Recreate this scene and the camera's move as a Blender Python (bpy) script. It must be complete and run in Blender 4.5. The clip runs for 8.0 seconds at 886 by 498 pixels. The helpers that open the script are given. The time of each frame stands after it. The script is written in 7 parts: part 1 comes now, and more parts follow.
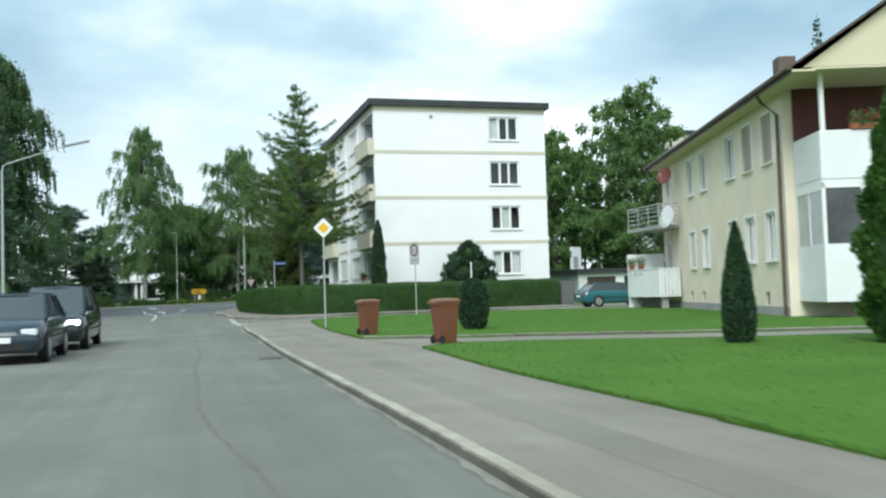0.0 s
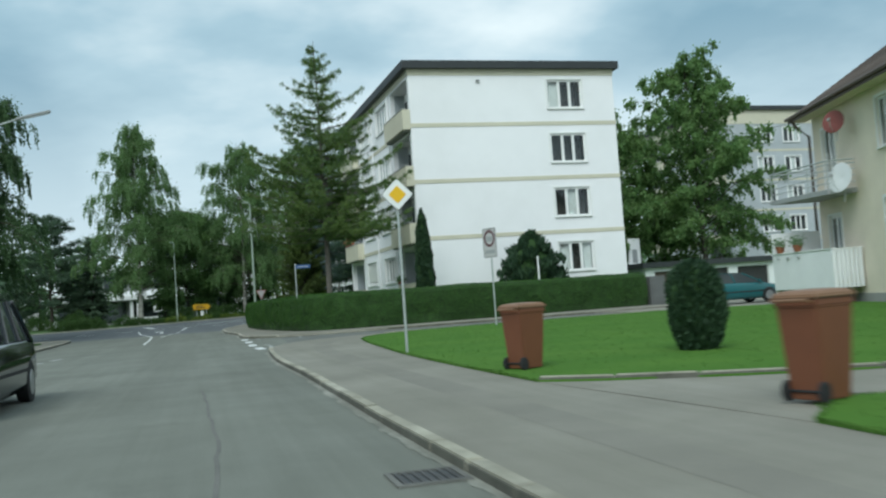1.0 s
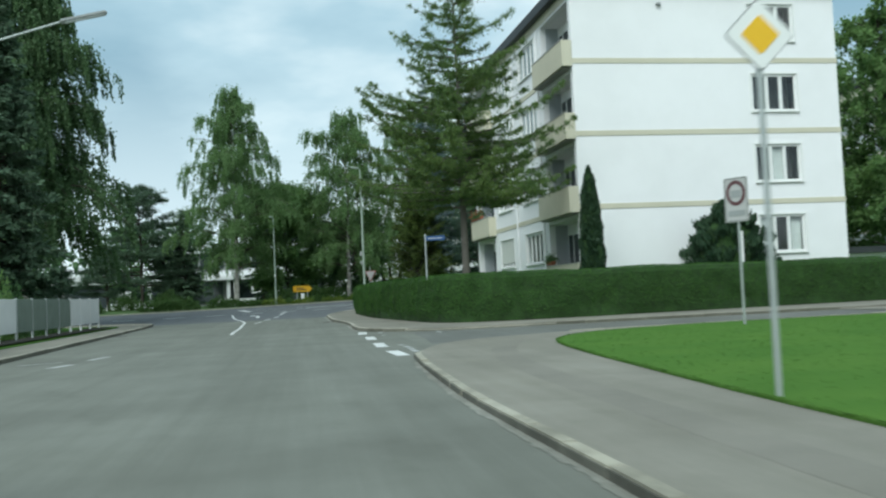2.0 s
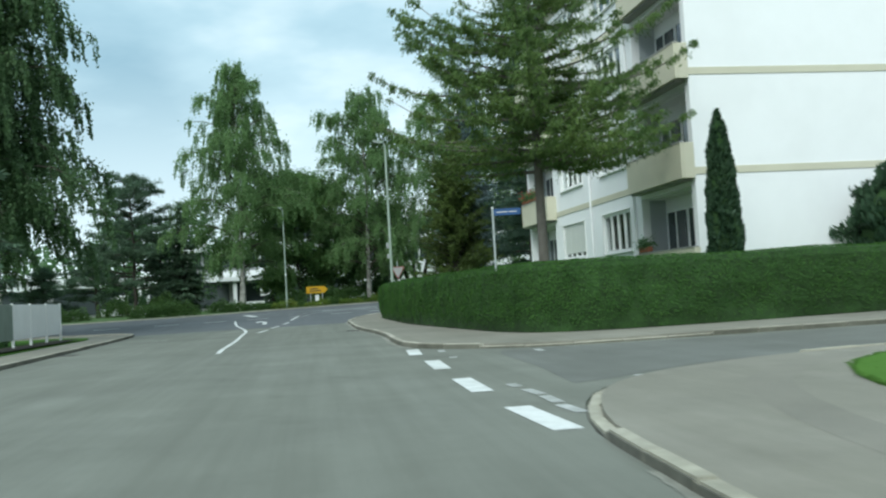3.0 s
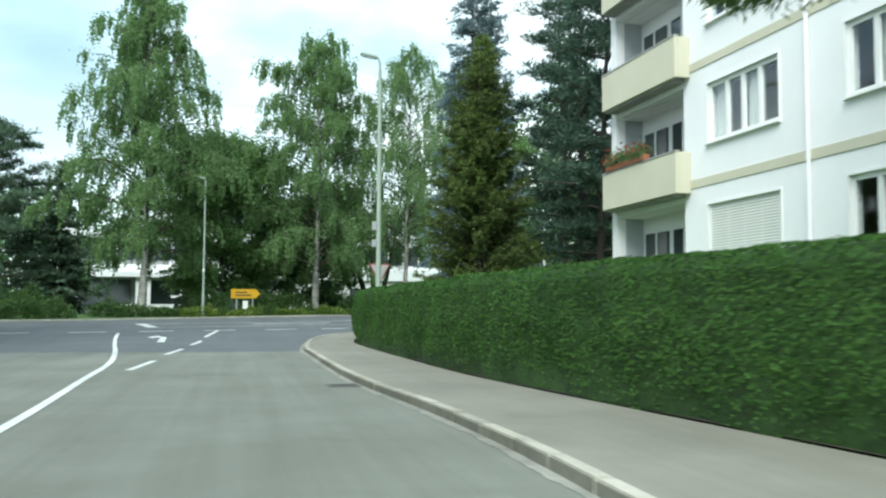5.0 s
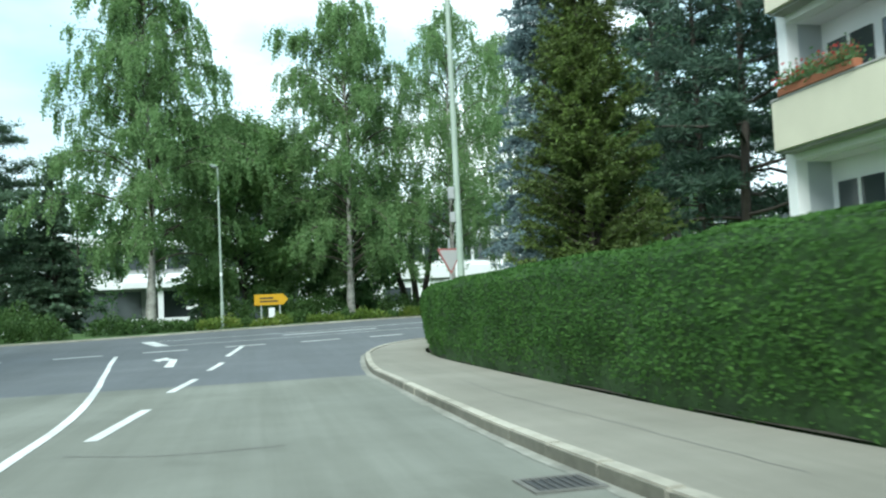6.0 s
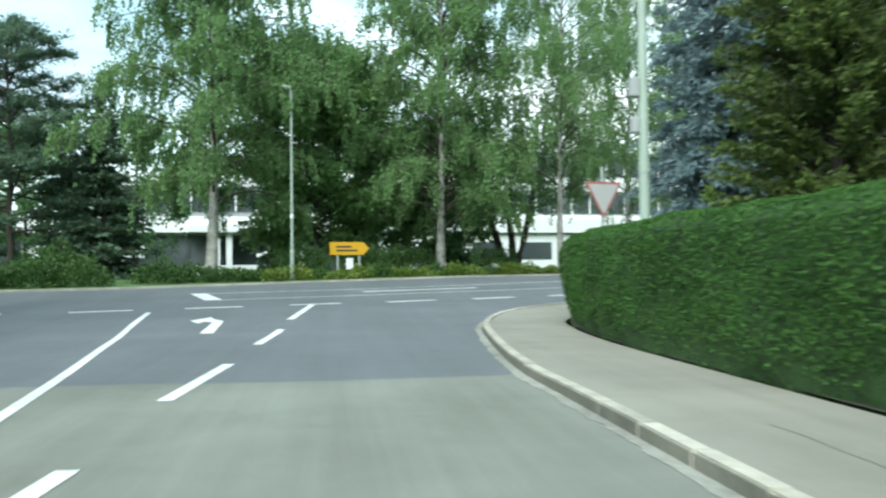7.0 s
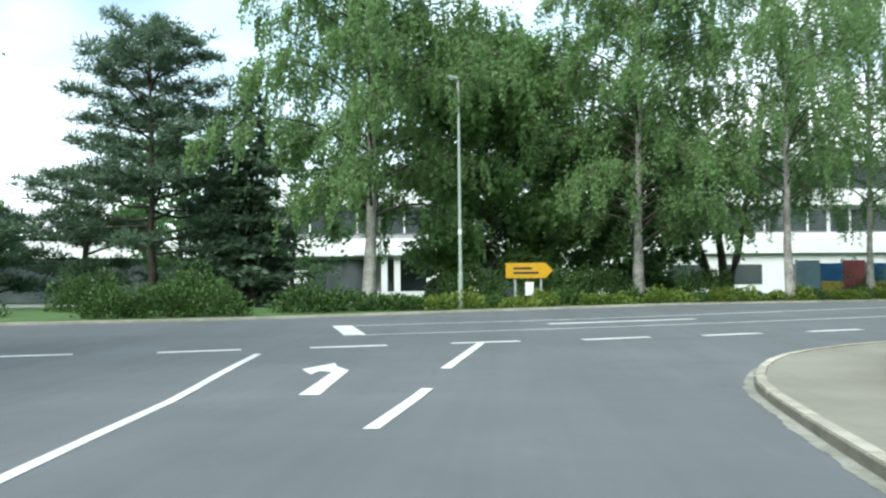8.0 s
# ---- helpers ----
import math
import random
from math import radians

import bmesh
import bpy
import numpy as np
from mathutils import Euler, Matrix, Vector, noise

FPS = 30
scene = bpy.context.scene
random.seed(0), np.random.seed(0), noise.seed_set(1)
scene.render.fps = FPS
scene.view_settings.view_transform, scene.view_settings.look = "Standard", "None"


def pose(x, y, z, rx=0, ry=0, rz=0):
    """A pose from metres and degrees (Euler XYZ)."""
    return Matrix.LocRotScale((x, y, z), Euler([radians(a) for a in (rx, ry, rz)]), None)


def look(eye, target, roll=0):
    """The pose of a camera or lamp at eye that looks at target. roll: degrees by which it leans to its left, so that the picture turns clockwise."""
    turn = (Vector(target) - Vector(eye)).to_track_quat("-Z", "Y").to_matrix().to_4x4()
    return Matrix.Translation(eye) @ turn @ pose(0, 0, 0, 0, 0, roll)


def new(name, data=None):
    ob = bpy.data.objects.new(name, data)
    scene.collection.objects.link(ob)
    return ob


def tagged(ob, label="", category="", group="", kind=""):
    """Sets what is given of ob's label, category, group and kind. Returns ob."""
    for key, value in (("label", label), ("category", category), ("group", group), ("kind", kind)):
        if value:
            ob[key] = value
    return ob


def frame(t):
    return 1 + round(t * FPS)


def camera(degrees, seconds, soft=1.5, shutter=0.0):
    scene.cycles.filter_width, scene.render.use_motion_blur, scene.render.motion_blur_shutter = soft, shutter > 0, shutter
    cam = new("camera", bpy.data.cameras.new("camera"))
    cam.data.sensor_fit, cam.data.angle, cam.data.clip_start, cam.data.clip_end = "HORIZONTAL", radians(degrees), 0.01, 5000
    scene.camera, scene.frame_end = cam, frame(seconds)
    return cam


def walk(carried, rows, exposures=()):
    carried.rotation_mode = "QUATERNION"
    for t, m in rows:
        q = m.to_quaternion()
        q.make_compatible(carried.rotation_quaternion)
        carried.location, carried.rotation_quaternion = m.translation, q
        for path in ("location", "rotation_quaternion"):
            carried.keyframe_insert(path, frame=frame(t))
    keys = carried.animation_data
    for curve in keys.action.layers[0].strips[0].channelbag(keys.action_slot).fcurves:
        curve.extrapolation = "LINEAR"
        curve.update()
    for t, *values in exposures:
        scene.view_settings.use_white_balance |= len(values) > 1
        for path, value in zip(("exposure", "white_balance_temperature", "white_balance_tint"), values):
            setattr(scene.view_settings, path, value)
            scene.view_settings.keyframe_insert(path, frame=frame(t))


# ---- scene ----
cam = camera(50.81, 8.0, soft=2.2, shutter=0.28)
PATH = [
    (0.0, -0.000, -0.000, 1.191, -22.183, 2.613, 1.805),
    (0.5, 0.767, 6.074, 1.191, -23.712, 4.156, 2.239),
    (1.0, 1.526, 12.097, 1.184, -22.086, 3.048, 3.996),
    (1.5, 2.236, 17.918, 1.179, -19.305, 2.671, 1.356),
    (2.0, 2.880, 23.477, 1.208, -16.263, 2.623, 2.621),
    (2.2, 3.090, 25.550, 1.193, -15.748, 2.656, 2.565),
    (3.3, 4.627, 37.150, 1.180, -15.447, 2.731, 3.442),
    (3.5, 4.890, 39.212, 1.191, -15.435, 2.686, 3.165),
    (4.0, 5.495, 44.172, 1.217, -13.935, 3.660, 1.196),
    (4.5, 6.076, 48.955, 1.190, -14.875, 3.953, 0.458),
    (4.7, 6.235, 50.800, 1.210, -19.293, 4.072, -1.779),
    (5.8, 7.160, 60.720, 1.190, -19.053, 3.006, 2.415),
    (6.0, 7.354, 62.235, 1.206, -19.008, 3.612, 2.841),
    (6.5, 7.877, 66.201, 1.216, -18.793, 3.887, 0.172),
    (7.0, 8.447, 69.915, 1.194, -14.438, 1.137, 0.596),
    (7.5, 8.944, 73.450, 1.194, -6.981, 3.965, 1.207),
    (8.0, 9.413, 76.759, 1.152, -3.565, 2.921, 0.653),
]
walk(cam, [(t, pose(x, y, z, 90 + pitch, roll, yaw)) for t, x, y, z, yaw, pitch, roll in PATH],
     exposures=[(0.0, 0.19, 6000, 4), (0.5, -0.1, 5920, 2), (1.0, -0.27, 5840, 0), (1.5, -0.28, 5840, -1), (2.0, -0.12, 5870, -1), (3.5, 0.12, 5860, -2), (4.0, 0.22, 5950, -1),
                (4.5, 0.46, 6030, 1), (6.0, 0.82, 5850, -3), (6.5, 0.87, 5870, -4), (7.0, 0.9, 5890, -2), (7.5, 0.92, 6000, 0), (8.0, 0.92, 6090, 4)])

# ---- world and sun: bright broken overcast ----
SUN_EL, SUN_AZ = 45.0, 217.0          # degrees above the horizon; degrees clockwise from +y


def build_world():
    w = bpy.data.worlds.new("cloudy_sky")
    scene.world = w
    w.use_nodes = True
    nt = w.node_tree
    nt.nodes.clear()
    out = nt.nodes.new("ShaderNodeOutputWorld")
    bg = nt.nodes.new("ShaderNodeBackground")
    sky = nt.nodes.new("ShaderNodeTexSky")
    sky.sky_type, sky.sun_disc = "NISHITA", False
    sky.sun_elevation, sky.sun_rotation = radians(SUN_EL), radians(SUN_AZ)
    sky.air_density, sky.dust_density = 1.0, 1.5
    gain = nt.nodes.new("ShaderNodeVectorMath")
    gain.operation = "SCALE"
    gain.inputs["Scale"].default_value = 0.085
    co = nt.nodes.new("ShaderNodeTexCoord")
    # clouds lie on a flat layer: divide by height so that they shrink towards the horizon
    sep = nt.nodes.new("ShaderNodeSeparateXYZ")
    lift = nt.nodes.new("ShaderNodeMath")
    lift.operation, lift.inputs[1].default_value = "ADD", 0.22
    top = nt.nodes.new("ShaderNodeMath")
    top.operation, top.inputs[1].default_value = "MAXIMUM", 0.05
    dx, dy = nt.nodes.new("ShaderNodeMath"), nt.nodes.new("ShaderNodeMath")
    dx.operation = dy.operation = "DIVIDE"
    comb = nt.nodes.new("ShaderNodeCombineXYZ")
    nt.links.new(co.outputs["Generated"], sep.inputs[0])
    nt.links.new(sep.outputs["Z"], lift.inputs[0])
    nt.links.new(lift.outputs[0], top.inputs[0])
    for node, axis in ((dx, "X"), (dy, "Y")):
        nt.links.new(sep.outputs[axis], node.inputs[0])
        nt.links.new(top.outputs[0], node.inputs[1])
    nt.links.new(dx.outputs[0], comb.inputs["X"])
    nt.links.new(dy.outputs[0], comb.inputs["Y"])
    shift = nt.nodes.new("ShaderNodeMapping")
    shift.inputs["Location"].default_value = CLOUD_SHIFT
    nt.links.new(comb.outputs[0], shift.inputs["Vector"])
    n1 = nt.nodes.new("ShaderNodeTexNoise")
    n1.inputs["Scale"].default_value, n1.inputs["Detail"].default_value, n1.inputs["Roughness"].default_value = 0.85, 6.0, 0.5
    n2 = nt.nodes.new("ShaderNodeTexNoise")
    n2.inputs["Scale"].default_value, n2.inputs["Detail"].default_value = 0.5, 4.0
    nt.links.new(shift.outputs[0], n1.inputs["Vector"])
    nt.links.new(shift.outputs[0], n2.inputs["Vector"])
    cov = nt.nodes.new("ShaderNodeValToRGB")
    cov.color_ramp.elements[0].position, cov.color_ramp.elements[1].position = 0.26, 0.47
    tone = nt.nodes.new("ShaderNodeValToRGB")
    e = tone.color_ramp.elements
    e[0].position, e[0].color = 0.36, (0.25, 0.385, 0.475, 1)
    e[1].position, e[1].color = 0.62, (1.0, 1.0, 0.98, 1)
    mid = e.new(0.47)
    mid.color = (0.45, 0.575, 0.645, 1)
    nt.links.new(n2.outputs["Fac"], cov.inputs[0])
    nt.links.new(n1.outputs["Fac"], tone.inputs[0])
    mix = nt.nodes.new("ShaderNodeMix")
    mix.data_type = "RGBA"
    nt.links.new(sky.outputs[0], gain.inputs[0])
    nt.links.new(cov.outputs[0], mix.inputs["Factor"])
    nt.links.new(gain.outputs[0], mix.inputs["A"])
    nt.links.new(tone.outputs[0], mix.inputs["B"])
    # haze: the cloud layer pales towards the horizon
    haze = nt.nodes.new("ShaderNodeMapRange")
    haze.interpolation_type = "SMOOTHSTEP"
    haze.inputs["From Min"].default_value, haze.inputs["From Max"].default_value = 0.04, 0.32
    haze.inputs["To Min"].default_value, haze.inputs["To Max"].default_value = 0.72, 0.0
    nt.links.new(sep.outputs["Z"], haze.inputs["Value"])
    pale = nt.nodes.new("ShaderNodeMix")
    pale.data_type = "RGBA"
    pale.inputs["B"].default_value = (0.86, 0.90, 0.90, 1)
    nt.links.new(haze.outputs["Result"], pale.inputs["Factor"])
    nt.links.new(mix.outputs["Result"], pale.inputs["A"])
    nt.links.new(pale.outputs["Result"], bg.inputs["Color"])
    bg.inputs["Strength"].default_value = 1.25
    nt.links.new(bg.outputs[0], out.inputs[0])


CLOUD_SHIFT = (3.1, 1.4, 0.0)
build_world()
sun_data = bpy.data.lights.new("sun", "SUN")
sun_data.energy, sun_data.angle, sun_data.color = 3.0, radians(35), (1.0, 0.96, 0.9)
sun = new("sun", sun_data)
_a, _e = radians(SUN_AZ), radians(SUN_EL)
sun.matrix_world = look(Vector((math.sin(_a) * math.cos(_e), math.cos(_a) * math.cos(_e), math.sin(_e))) * 50, (0, 0, 0))

# ---- materials ----
def node_mat(name):
    m = bpy.data.materials.new(name)
    m.use_nodes = True
    nt = m.node_tree
    return m, nt, nt.nodes["Principled BSDF"]


def mat(name, c, rough=0.7, var=0.15, scale=1.5, fine=30.0, bump=0.15, metal=0.0, c2=None, rnd=0.0, spec=0.5, stain=0.0, streak=0.0):
    """Base colour c, drifting towards c2 (or darker) by a broad and a fine noise, with fine relief."""
    m, nt, b = node_mat(name)
    c2 = c2 or tuple(v * (1 - 2.2 * var) for v in c)
    geo = nt.nodes.new("ShaderNodeNewGeometry")
    n1, n2 = nt.nodes.new("ShaderNodeTexNoise"), nt.nodes.new("ShaderNodeTexNoise")
    n1.inputs["Scale"].default_value, n1.inputs["Detail"].default_value = scale, 5.0
    n2.inputs["Scale"].default_value, n2.inputs["Detail"].default_value = fine, 3.0
    for n in (n1, n2):
        nt.links.new(geo.outputs["Position"], n.inputs["Vector"])
    add = nt.nodes.new("ShaderNodeMix")
    add.inputs["Factor"].default_value = 0.4
    nt.links.new(n1.outputs["Fac"], add.inputs["A"])
    nt.links.new(n2.outputs["Fac"], add.inputs["B"])
    fac = add.outputs["Result"]
    if rnd:
        inf = nt.nodes.new("ShaderNodeObjectInfo")
        k = nt.nodes.new("ShaderNodeMath")
        k.operation, k.inputs[1].default_value, k.inputs[2].default_value = "MULTIPLY_ADD", rnd, -rnd / 2
        nt.links.new(inf.outputs["Random"], k.inputs[0])
        s = nt.nodes.new("ShaderNodeMath")
        nt.links.new(k.outputs[0], s.inputs[0])
        nt.links.new(fac, s.inputs[1])
        fac = s.outputs[0]
    ramp = nt.nodes.new("ShaderNodeValToRGB")
    ramp.color_ramp.elements[0].position, ramp.color_ramp.elements[1].position = 0.32, 0.68
    ramp.color_ramp.elements[0].color, ramp.color_ramp.elements[1].color = (*c2, 1), (*c, 1)
    nt.links.new(fac, ramp.inputs[0])
    col = ramp.outputs[0]
    if stain:
        n3 = nt.nodes.new("ShaderNodeTexNoise")
        n3.inputs["Scale"].default_value, n3.inputs["Detail"].default_value, n3.inputs["Roughness"].default_value = 0.35, 8.0, 0.65
        nt.links.new(geo.outputs["Position"], n3.inputs["Vector"])
        r3 = nt.nodes.new("ShaderNodeValToRGB")
        r3.color_ramp.elements[0].position, r3.color_ramp.elements[1].position = 0.42, 0.62
        r3.color_ramp.elements[0].color = (1 - stain, 1 - stain, 1 - stain * 1.1, 1)
        r3.color_ramp.elements[1].color = (1, 1, 1, 1)
        nt.links.new(n3.outputs["Fac"], r3.inputs[0])
        mul = nt.nodes.new("ShaderNodeMix")
        mul.data_type, mul.blend_type = "RGBA", "MULTIPLY"
        mul.inputs["Factor"].default_value = 1.0
        nt.links.new(col, mul.inputs["A"])
        nt.links.new(r3.outputs[0], mul.inputs["B"])
        col = mul.outputs["Result"]
    if streak:
        # wheel tracks and oil: long marks along the street, broken by patches
        for turn, size, (p0, p1), k in ((-7.5, (1.1, 0.045, 1), (0.38, 0.62), 1.0), (-7.5, (5.0, 0.12, 1), (0.35, 0.6), 0.6), (20, (0.9, 0.5, 1), (0.30, 0.42), 0.9)):
            mp = nt.nodes.new("ShaderNodeMapping")
            mp.vector_type = "TEXTURE"
            mp.inputs["Rotation"].default_value = (0, 0, radians(turn))
            mp.inputs["Scale"].default_value = tuple(1 / v for v in size)
            nt.links.new(geo.outputs["Position"], mp.inputs["Vector"])
            n4 = nt.nodes.new("ShaderNodeTexNoise")
            n4.inputs["Scale"].default_value, n4.inputs["Detail"].default_value, n4.inputs["Roughness"].default_value = 1.0, 6.0, 0.6
            nt.links.new(mp.outputs[0], n4.inputs["Vector"])
            r4 = nt.nodes.new("ShaderNodeValToRGB")
            r4.color_ramp.elements[0].position, r4.color_ramp.elements[1].position = p0, p1
            v = 1 - streak * k
            r4.color_ramp.elements[0].color, r4.color_ramp.elements[1].color = (v, v, v * 0.985, 1), (1, 1, 1, 1)
            nt.links.new(n4.outputs["Fac"], r4.inputs[0])
            mul = nt.nodes.new("ShaderNodeMix")
            mul.data_type, mul.blend_type = "RGBA", "MULTIPLY"
            mul.inputs["Factor"].default_value = 1.0
            nt.links.new(col, mul.inputs["A"])
            nt.links.new(r4.outputs[0], mul.inputs["B"])
            col = mul.outputs["Result"]
    nt.links.new(col, b.inputs["Base Color"])
    b.inputs["Roughness"].default_value, b.inputs["Metallic"].default_value = rough, metal
    b.inputs["Specular IOR Level"].default_value = spec
    if bump:
        bp = nt.nodes.new("ShaderNodeBump")
        bp.inputs["Strength"].default_value, bp.inputs["Distance"].default_value = bump, 0.02
        nt.links.new(n2.outputs["Fac"], bp.inputs["Height"])
        nt.links.new(bp.outputs[0], b.inputs["Normal"])
    return m


def leaf_mat(name, dark, light, rough=0.55, glow=0.42, tip=None, clump=0.66, broad=0.45, span=(0.15, 0.85)):
    """Leaves: colour by island, some light passing through."""
    m, nt, b = node_mat(name)
    geo = nt.nodes.new("ShaderNodeNewGeometry")
    n1 = nt.nodes.new("ShaderNodeTexNoise")
    n1.inputs["Scale"].default_value = broad
    nt.links.new(geo.outputs["Position"], n1.inputs["Vector"])
    mx = nt.nodes.new("ShaderNodeMix")
    mx.inputs["Factor"].default_value = clump
    nt.links.new(geo.outputs["Random Per Island"], mx.inputs["A"])
    nt.links.new(n1.outputs["Fac"], mx.inputs["B"])
    ramp = nt.nodes.new("ShaderNodeValToRGB")
    ramp.color_ramp.elements[0].position, ramp.color_ramp.elements[1].position = span
    ramp.color_ramp.elements[0].color, ramp.color_ramp.elements[1].color = (*dark, 1), (*light, 1)
    if tip:
        e = ramp.color_ramp.elements.new(0.5)
        e.color = (*tip, 1)
    nt.links.new(mx.outputs["Result"], ramp.inputs[0])
    nt.links.new(ramp.outputs[0], b.inputs["Base Color"])
    b.inputs["Roughness"].default_value = rough
    b.inputs["Specular IOR Level"].default_value = 0.3
    tr = nt.nodes.new("ShaderNodeBsdfTranslucent")
    nt.links.new(ramp.outputs[0], tr.inputs["Color"])
    ms = nt.nodes.new("ShaderNodeMixShader")
    ms.inputs[0].default_value = glow
    nt.links.new(b.outputs[0], ms.inputs[1])
    nt.links.new(tr.outputs[0], ms.inputs[2])
    nt.links.new(ms.outputs[0], nt.nodes["Material Output"].inputs[0])
    return m


def glass_mat(name, tint=(0.75, 0.82, 0.82), rough=0.03):
    m, nt, b = node_mat(name)
    b.inputs["Base Color"].default_value = (*tint, 1)
    b.inputs["Transmission Weight"].default_value = 1.0
    b.inputs["Roughness"].default_value = rough
    b.inputs["IOR"].default_value = 1.45
    return m


M = {}
M["asphalt_old"] = mat("asphalt_old", (0.212, 0.219, 0.186), 0.88, 0.10, 0.25, 60, 0.25, stain=0.16, streak=0.15)
M["asphalt_new"] = mat("asphalt_new", (0.135, 0.145, 0.155), 0.82, 0.10, 0.3, 70, 0.25, stain=0.12, streak=0.10)
M["asphalt_patch"] = mat("asphalt_patch", (0.172, 0.177, 0.160), 0.85, 0.12, 0.6, 55, 0.25, stain=0.15, streak=0.10)
M["asphalt_path"] = mat("asphalt_path", (0.278, 0.264, 0.220), 0.9, 0.10, 0.5, 55, 0.25, stain=0.16, streak=0.10)
M["asphalt_strip"] = mat("asphalt_strip", (0.235, 0.222, 0.184), 0.9, 0.12, 0.6, 55, 0.25, stain=0.12)
M["tar"] = mat("tar", (0.165, 0.162, 0.145), 0.92, 0.2, 3, 40, 0.1)
M["kerb"] = mat("kerb_concrete", (0.52, 0.49, 0.41), 0.88, 0.2, 2.5, 18, 0.3, rnd=0.14, stain=0.25)
M["kerb_old"] = mat("kerb_old_concrete", (0.50, 0.475, 0.385), 0.9, 0.2, 2.2, 14, 0.3, rnd=0.15, stain=0.3)
# faces of the kerb stones, darker than their tops
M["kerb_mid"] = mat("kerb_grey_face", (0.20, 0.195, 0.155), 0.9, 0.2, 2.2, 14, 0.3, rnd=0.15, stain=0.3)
M["kerb_face"] = mat("kerb_dark_face", (0.16, 0.158, 0.13), 0.9, 0.2, 2.2, 14, 0.3, rnd=0.15, stain=0.3)
M["gutter"] = mat("gutter_concrete", (0.37, 0.365, 0.315), 0.9, 0.25, 1.8, 14, 0.3, stain=0.3)
M["paint"] = mat("road_paint", (0.78, 0.79, 0.77), 0.75, 0.14, 5, 40, 0.2, stain=0.22)
M["paint_worn"] = mat("road_paint_worn", (0.55, 0.56, 0.54), 0.8, 0.22, 6, 50, 0.2, stain=0.3)
# soil brown, deepened so the bed also carries the hedge's shade
M["soil"] = mat("soil", (0.045, 0.038, 0.026), 0.95, 0.2, 3, 30, 0.5)
M["meadow"] = mat("meadow", (0.075, 0.14, 0.035), 0.9, 0.22, 0.6, 25, 0.5)
M["lawn"] = mat("lawn", (0.092, 0.178, 0.031), 1.0, 0.22, 0.55, 40, 0.1, c2=(0.056, 0.132, 0.021), spec=0.08)
M["render_white"] = mat("white_render", (0.85, 0.845, 0.85), 0.85, 0.02, 0.6, 60, 0.12, stain=0.035)
M["render_cream"] = mat("cream_render", (0.612, 0.58, 0.453), 0.85, 0.05, 0.8, 60, 0.12, stain=0.05)
M["render_yellow"] = mat("yellow_render", (0.853, 0.757, 0.616), 0.88, 0.05, 0.7, 60, 0.15, stain=0.07)
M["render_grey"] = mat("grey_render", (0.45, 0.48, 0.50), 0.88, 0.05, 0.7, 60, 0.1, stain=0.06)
M["plinth"] = mat("plinth_grey", (0.42, 0.41, 0.40), 0.9, 0.1, 1, 50, 0.2, stain=0.15)
M["fascia"] = mat("dark_fascia", (0.035, 0.04, 0.042), 0.6, 0.15, 1, 20, 0.05)
M["white_trim"] = mat("white_trim", (0.82, 0.82, 0.80), 0.5, 0.03, 3, 40, 0.03)
M["white_panel"] = mat("white_panel", (0.80, 0.81, 0.81), 0.55, 0.04, 1.5, 30, 0.05, stain=0.05)
M["shutter"] = mat("shutter_beige", (0.40, 0.33, 0.27), 0.7, 0.06, 2, 40, 0.05)
M["shutter_light"] = mat("shutter_light", (0.66, 0.66, 0.62), 0.6, 0.04, 2, 40, 0.05)
M["curtain"] = mat("curtain", (0.62, 0.62, 0.60), 0.9, 0.08, 6, 25, 0.2)
# panel behind windows, the dimness of the rooms put into its colour
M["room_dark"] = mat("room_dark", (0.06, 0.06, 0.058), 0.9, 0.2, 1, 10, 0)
M["redwood"] = mat("red_brown_boards", (0.13, 0.045, 0.035), 0.7, 0.15, 2, 30, 0.1)
M["roof_tile"] = mat("roof_tile", (0.13, 0.095, 0.075), 0.85, 0.2, 2, 30, 0.2, rnd=0.4)
M["soffit"] = mat("soffit_cream", (0.66, 0.60, 0.42), 0.85, 0.05, 1, 40, 0.05)
M["pipe_brown"] = mat("brown_pipe", (0.10, 0.07, 0.05), 0.5, 0.1, 2, 30, 0.03)
M["steel"] = mat("galvanised_steel", (0.47, 0.50, 0.49), 0.45, 0.08, 3, 40, 0.04, metal=0.4)
M["lamp_green"] = mat("lamp_grey_green", (0.33, 0.39, 0.33), 0.5, 0.08, 3, 40, 0.04)
M["cabinet_grey"] = mat("cabinet_grey", (0.13, 0.135, 0.13), 0.7, 0.12, 2, 30, 0.1)
M["bin_brown"] = mat("bin_brown", (0.165, 0.060, 0.028), 0.5, 0.08, 3, 60, 0.08)
M["bin_lid"] = mat("bin_lid", (0.22, 0.12, 0.065), 0.5, 0.1, 3, 60, 0.08)
# opaque pane: the winter garden's dim inside is painted into it
M["pane_dark"] = mat("pane_dark", (0.085, 0.09, 0.09), 0.06, 0.2, 1, 8, 0, spec=0.7)
M["pane_pale"] = mat("pane_pale", (0.42, 0.45, 0.46), 0.08, 0.15, 1.5, 10, 0, spec=0.7)
M["rubber"] = mat("rubber", (0.018, 0.018, 0.019), 0.8, 0.15, 5, 60, 0.1)
M["sign_white"] = mat("sign_white", (0.80, 0.80, 0.79), 0.4, 0.02, 3, 30, 0)
# greyer copy of sign_white: back-lit shade is put into the colour
M["sign_pale"] = mat("sign_pale", (0.46, 0.45, 0.445), 0.5, 0.03, 3, 30, 0)
M["sign_yellow"] = mat("sign_yellow", (0.80, 0.47, 0.01), 0.4, 0.03, 3, 30, 0)
M["sign_orange"] = mat("sign_orange_yellow", (0.585, 0.328, 0.009), 0.45, 0.04, 3, 30, 0)
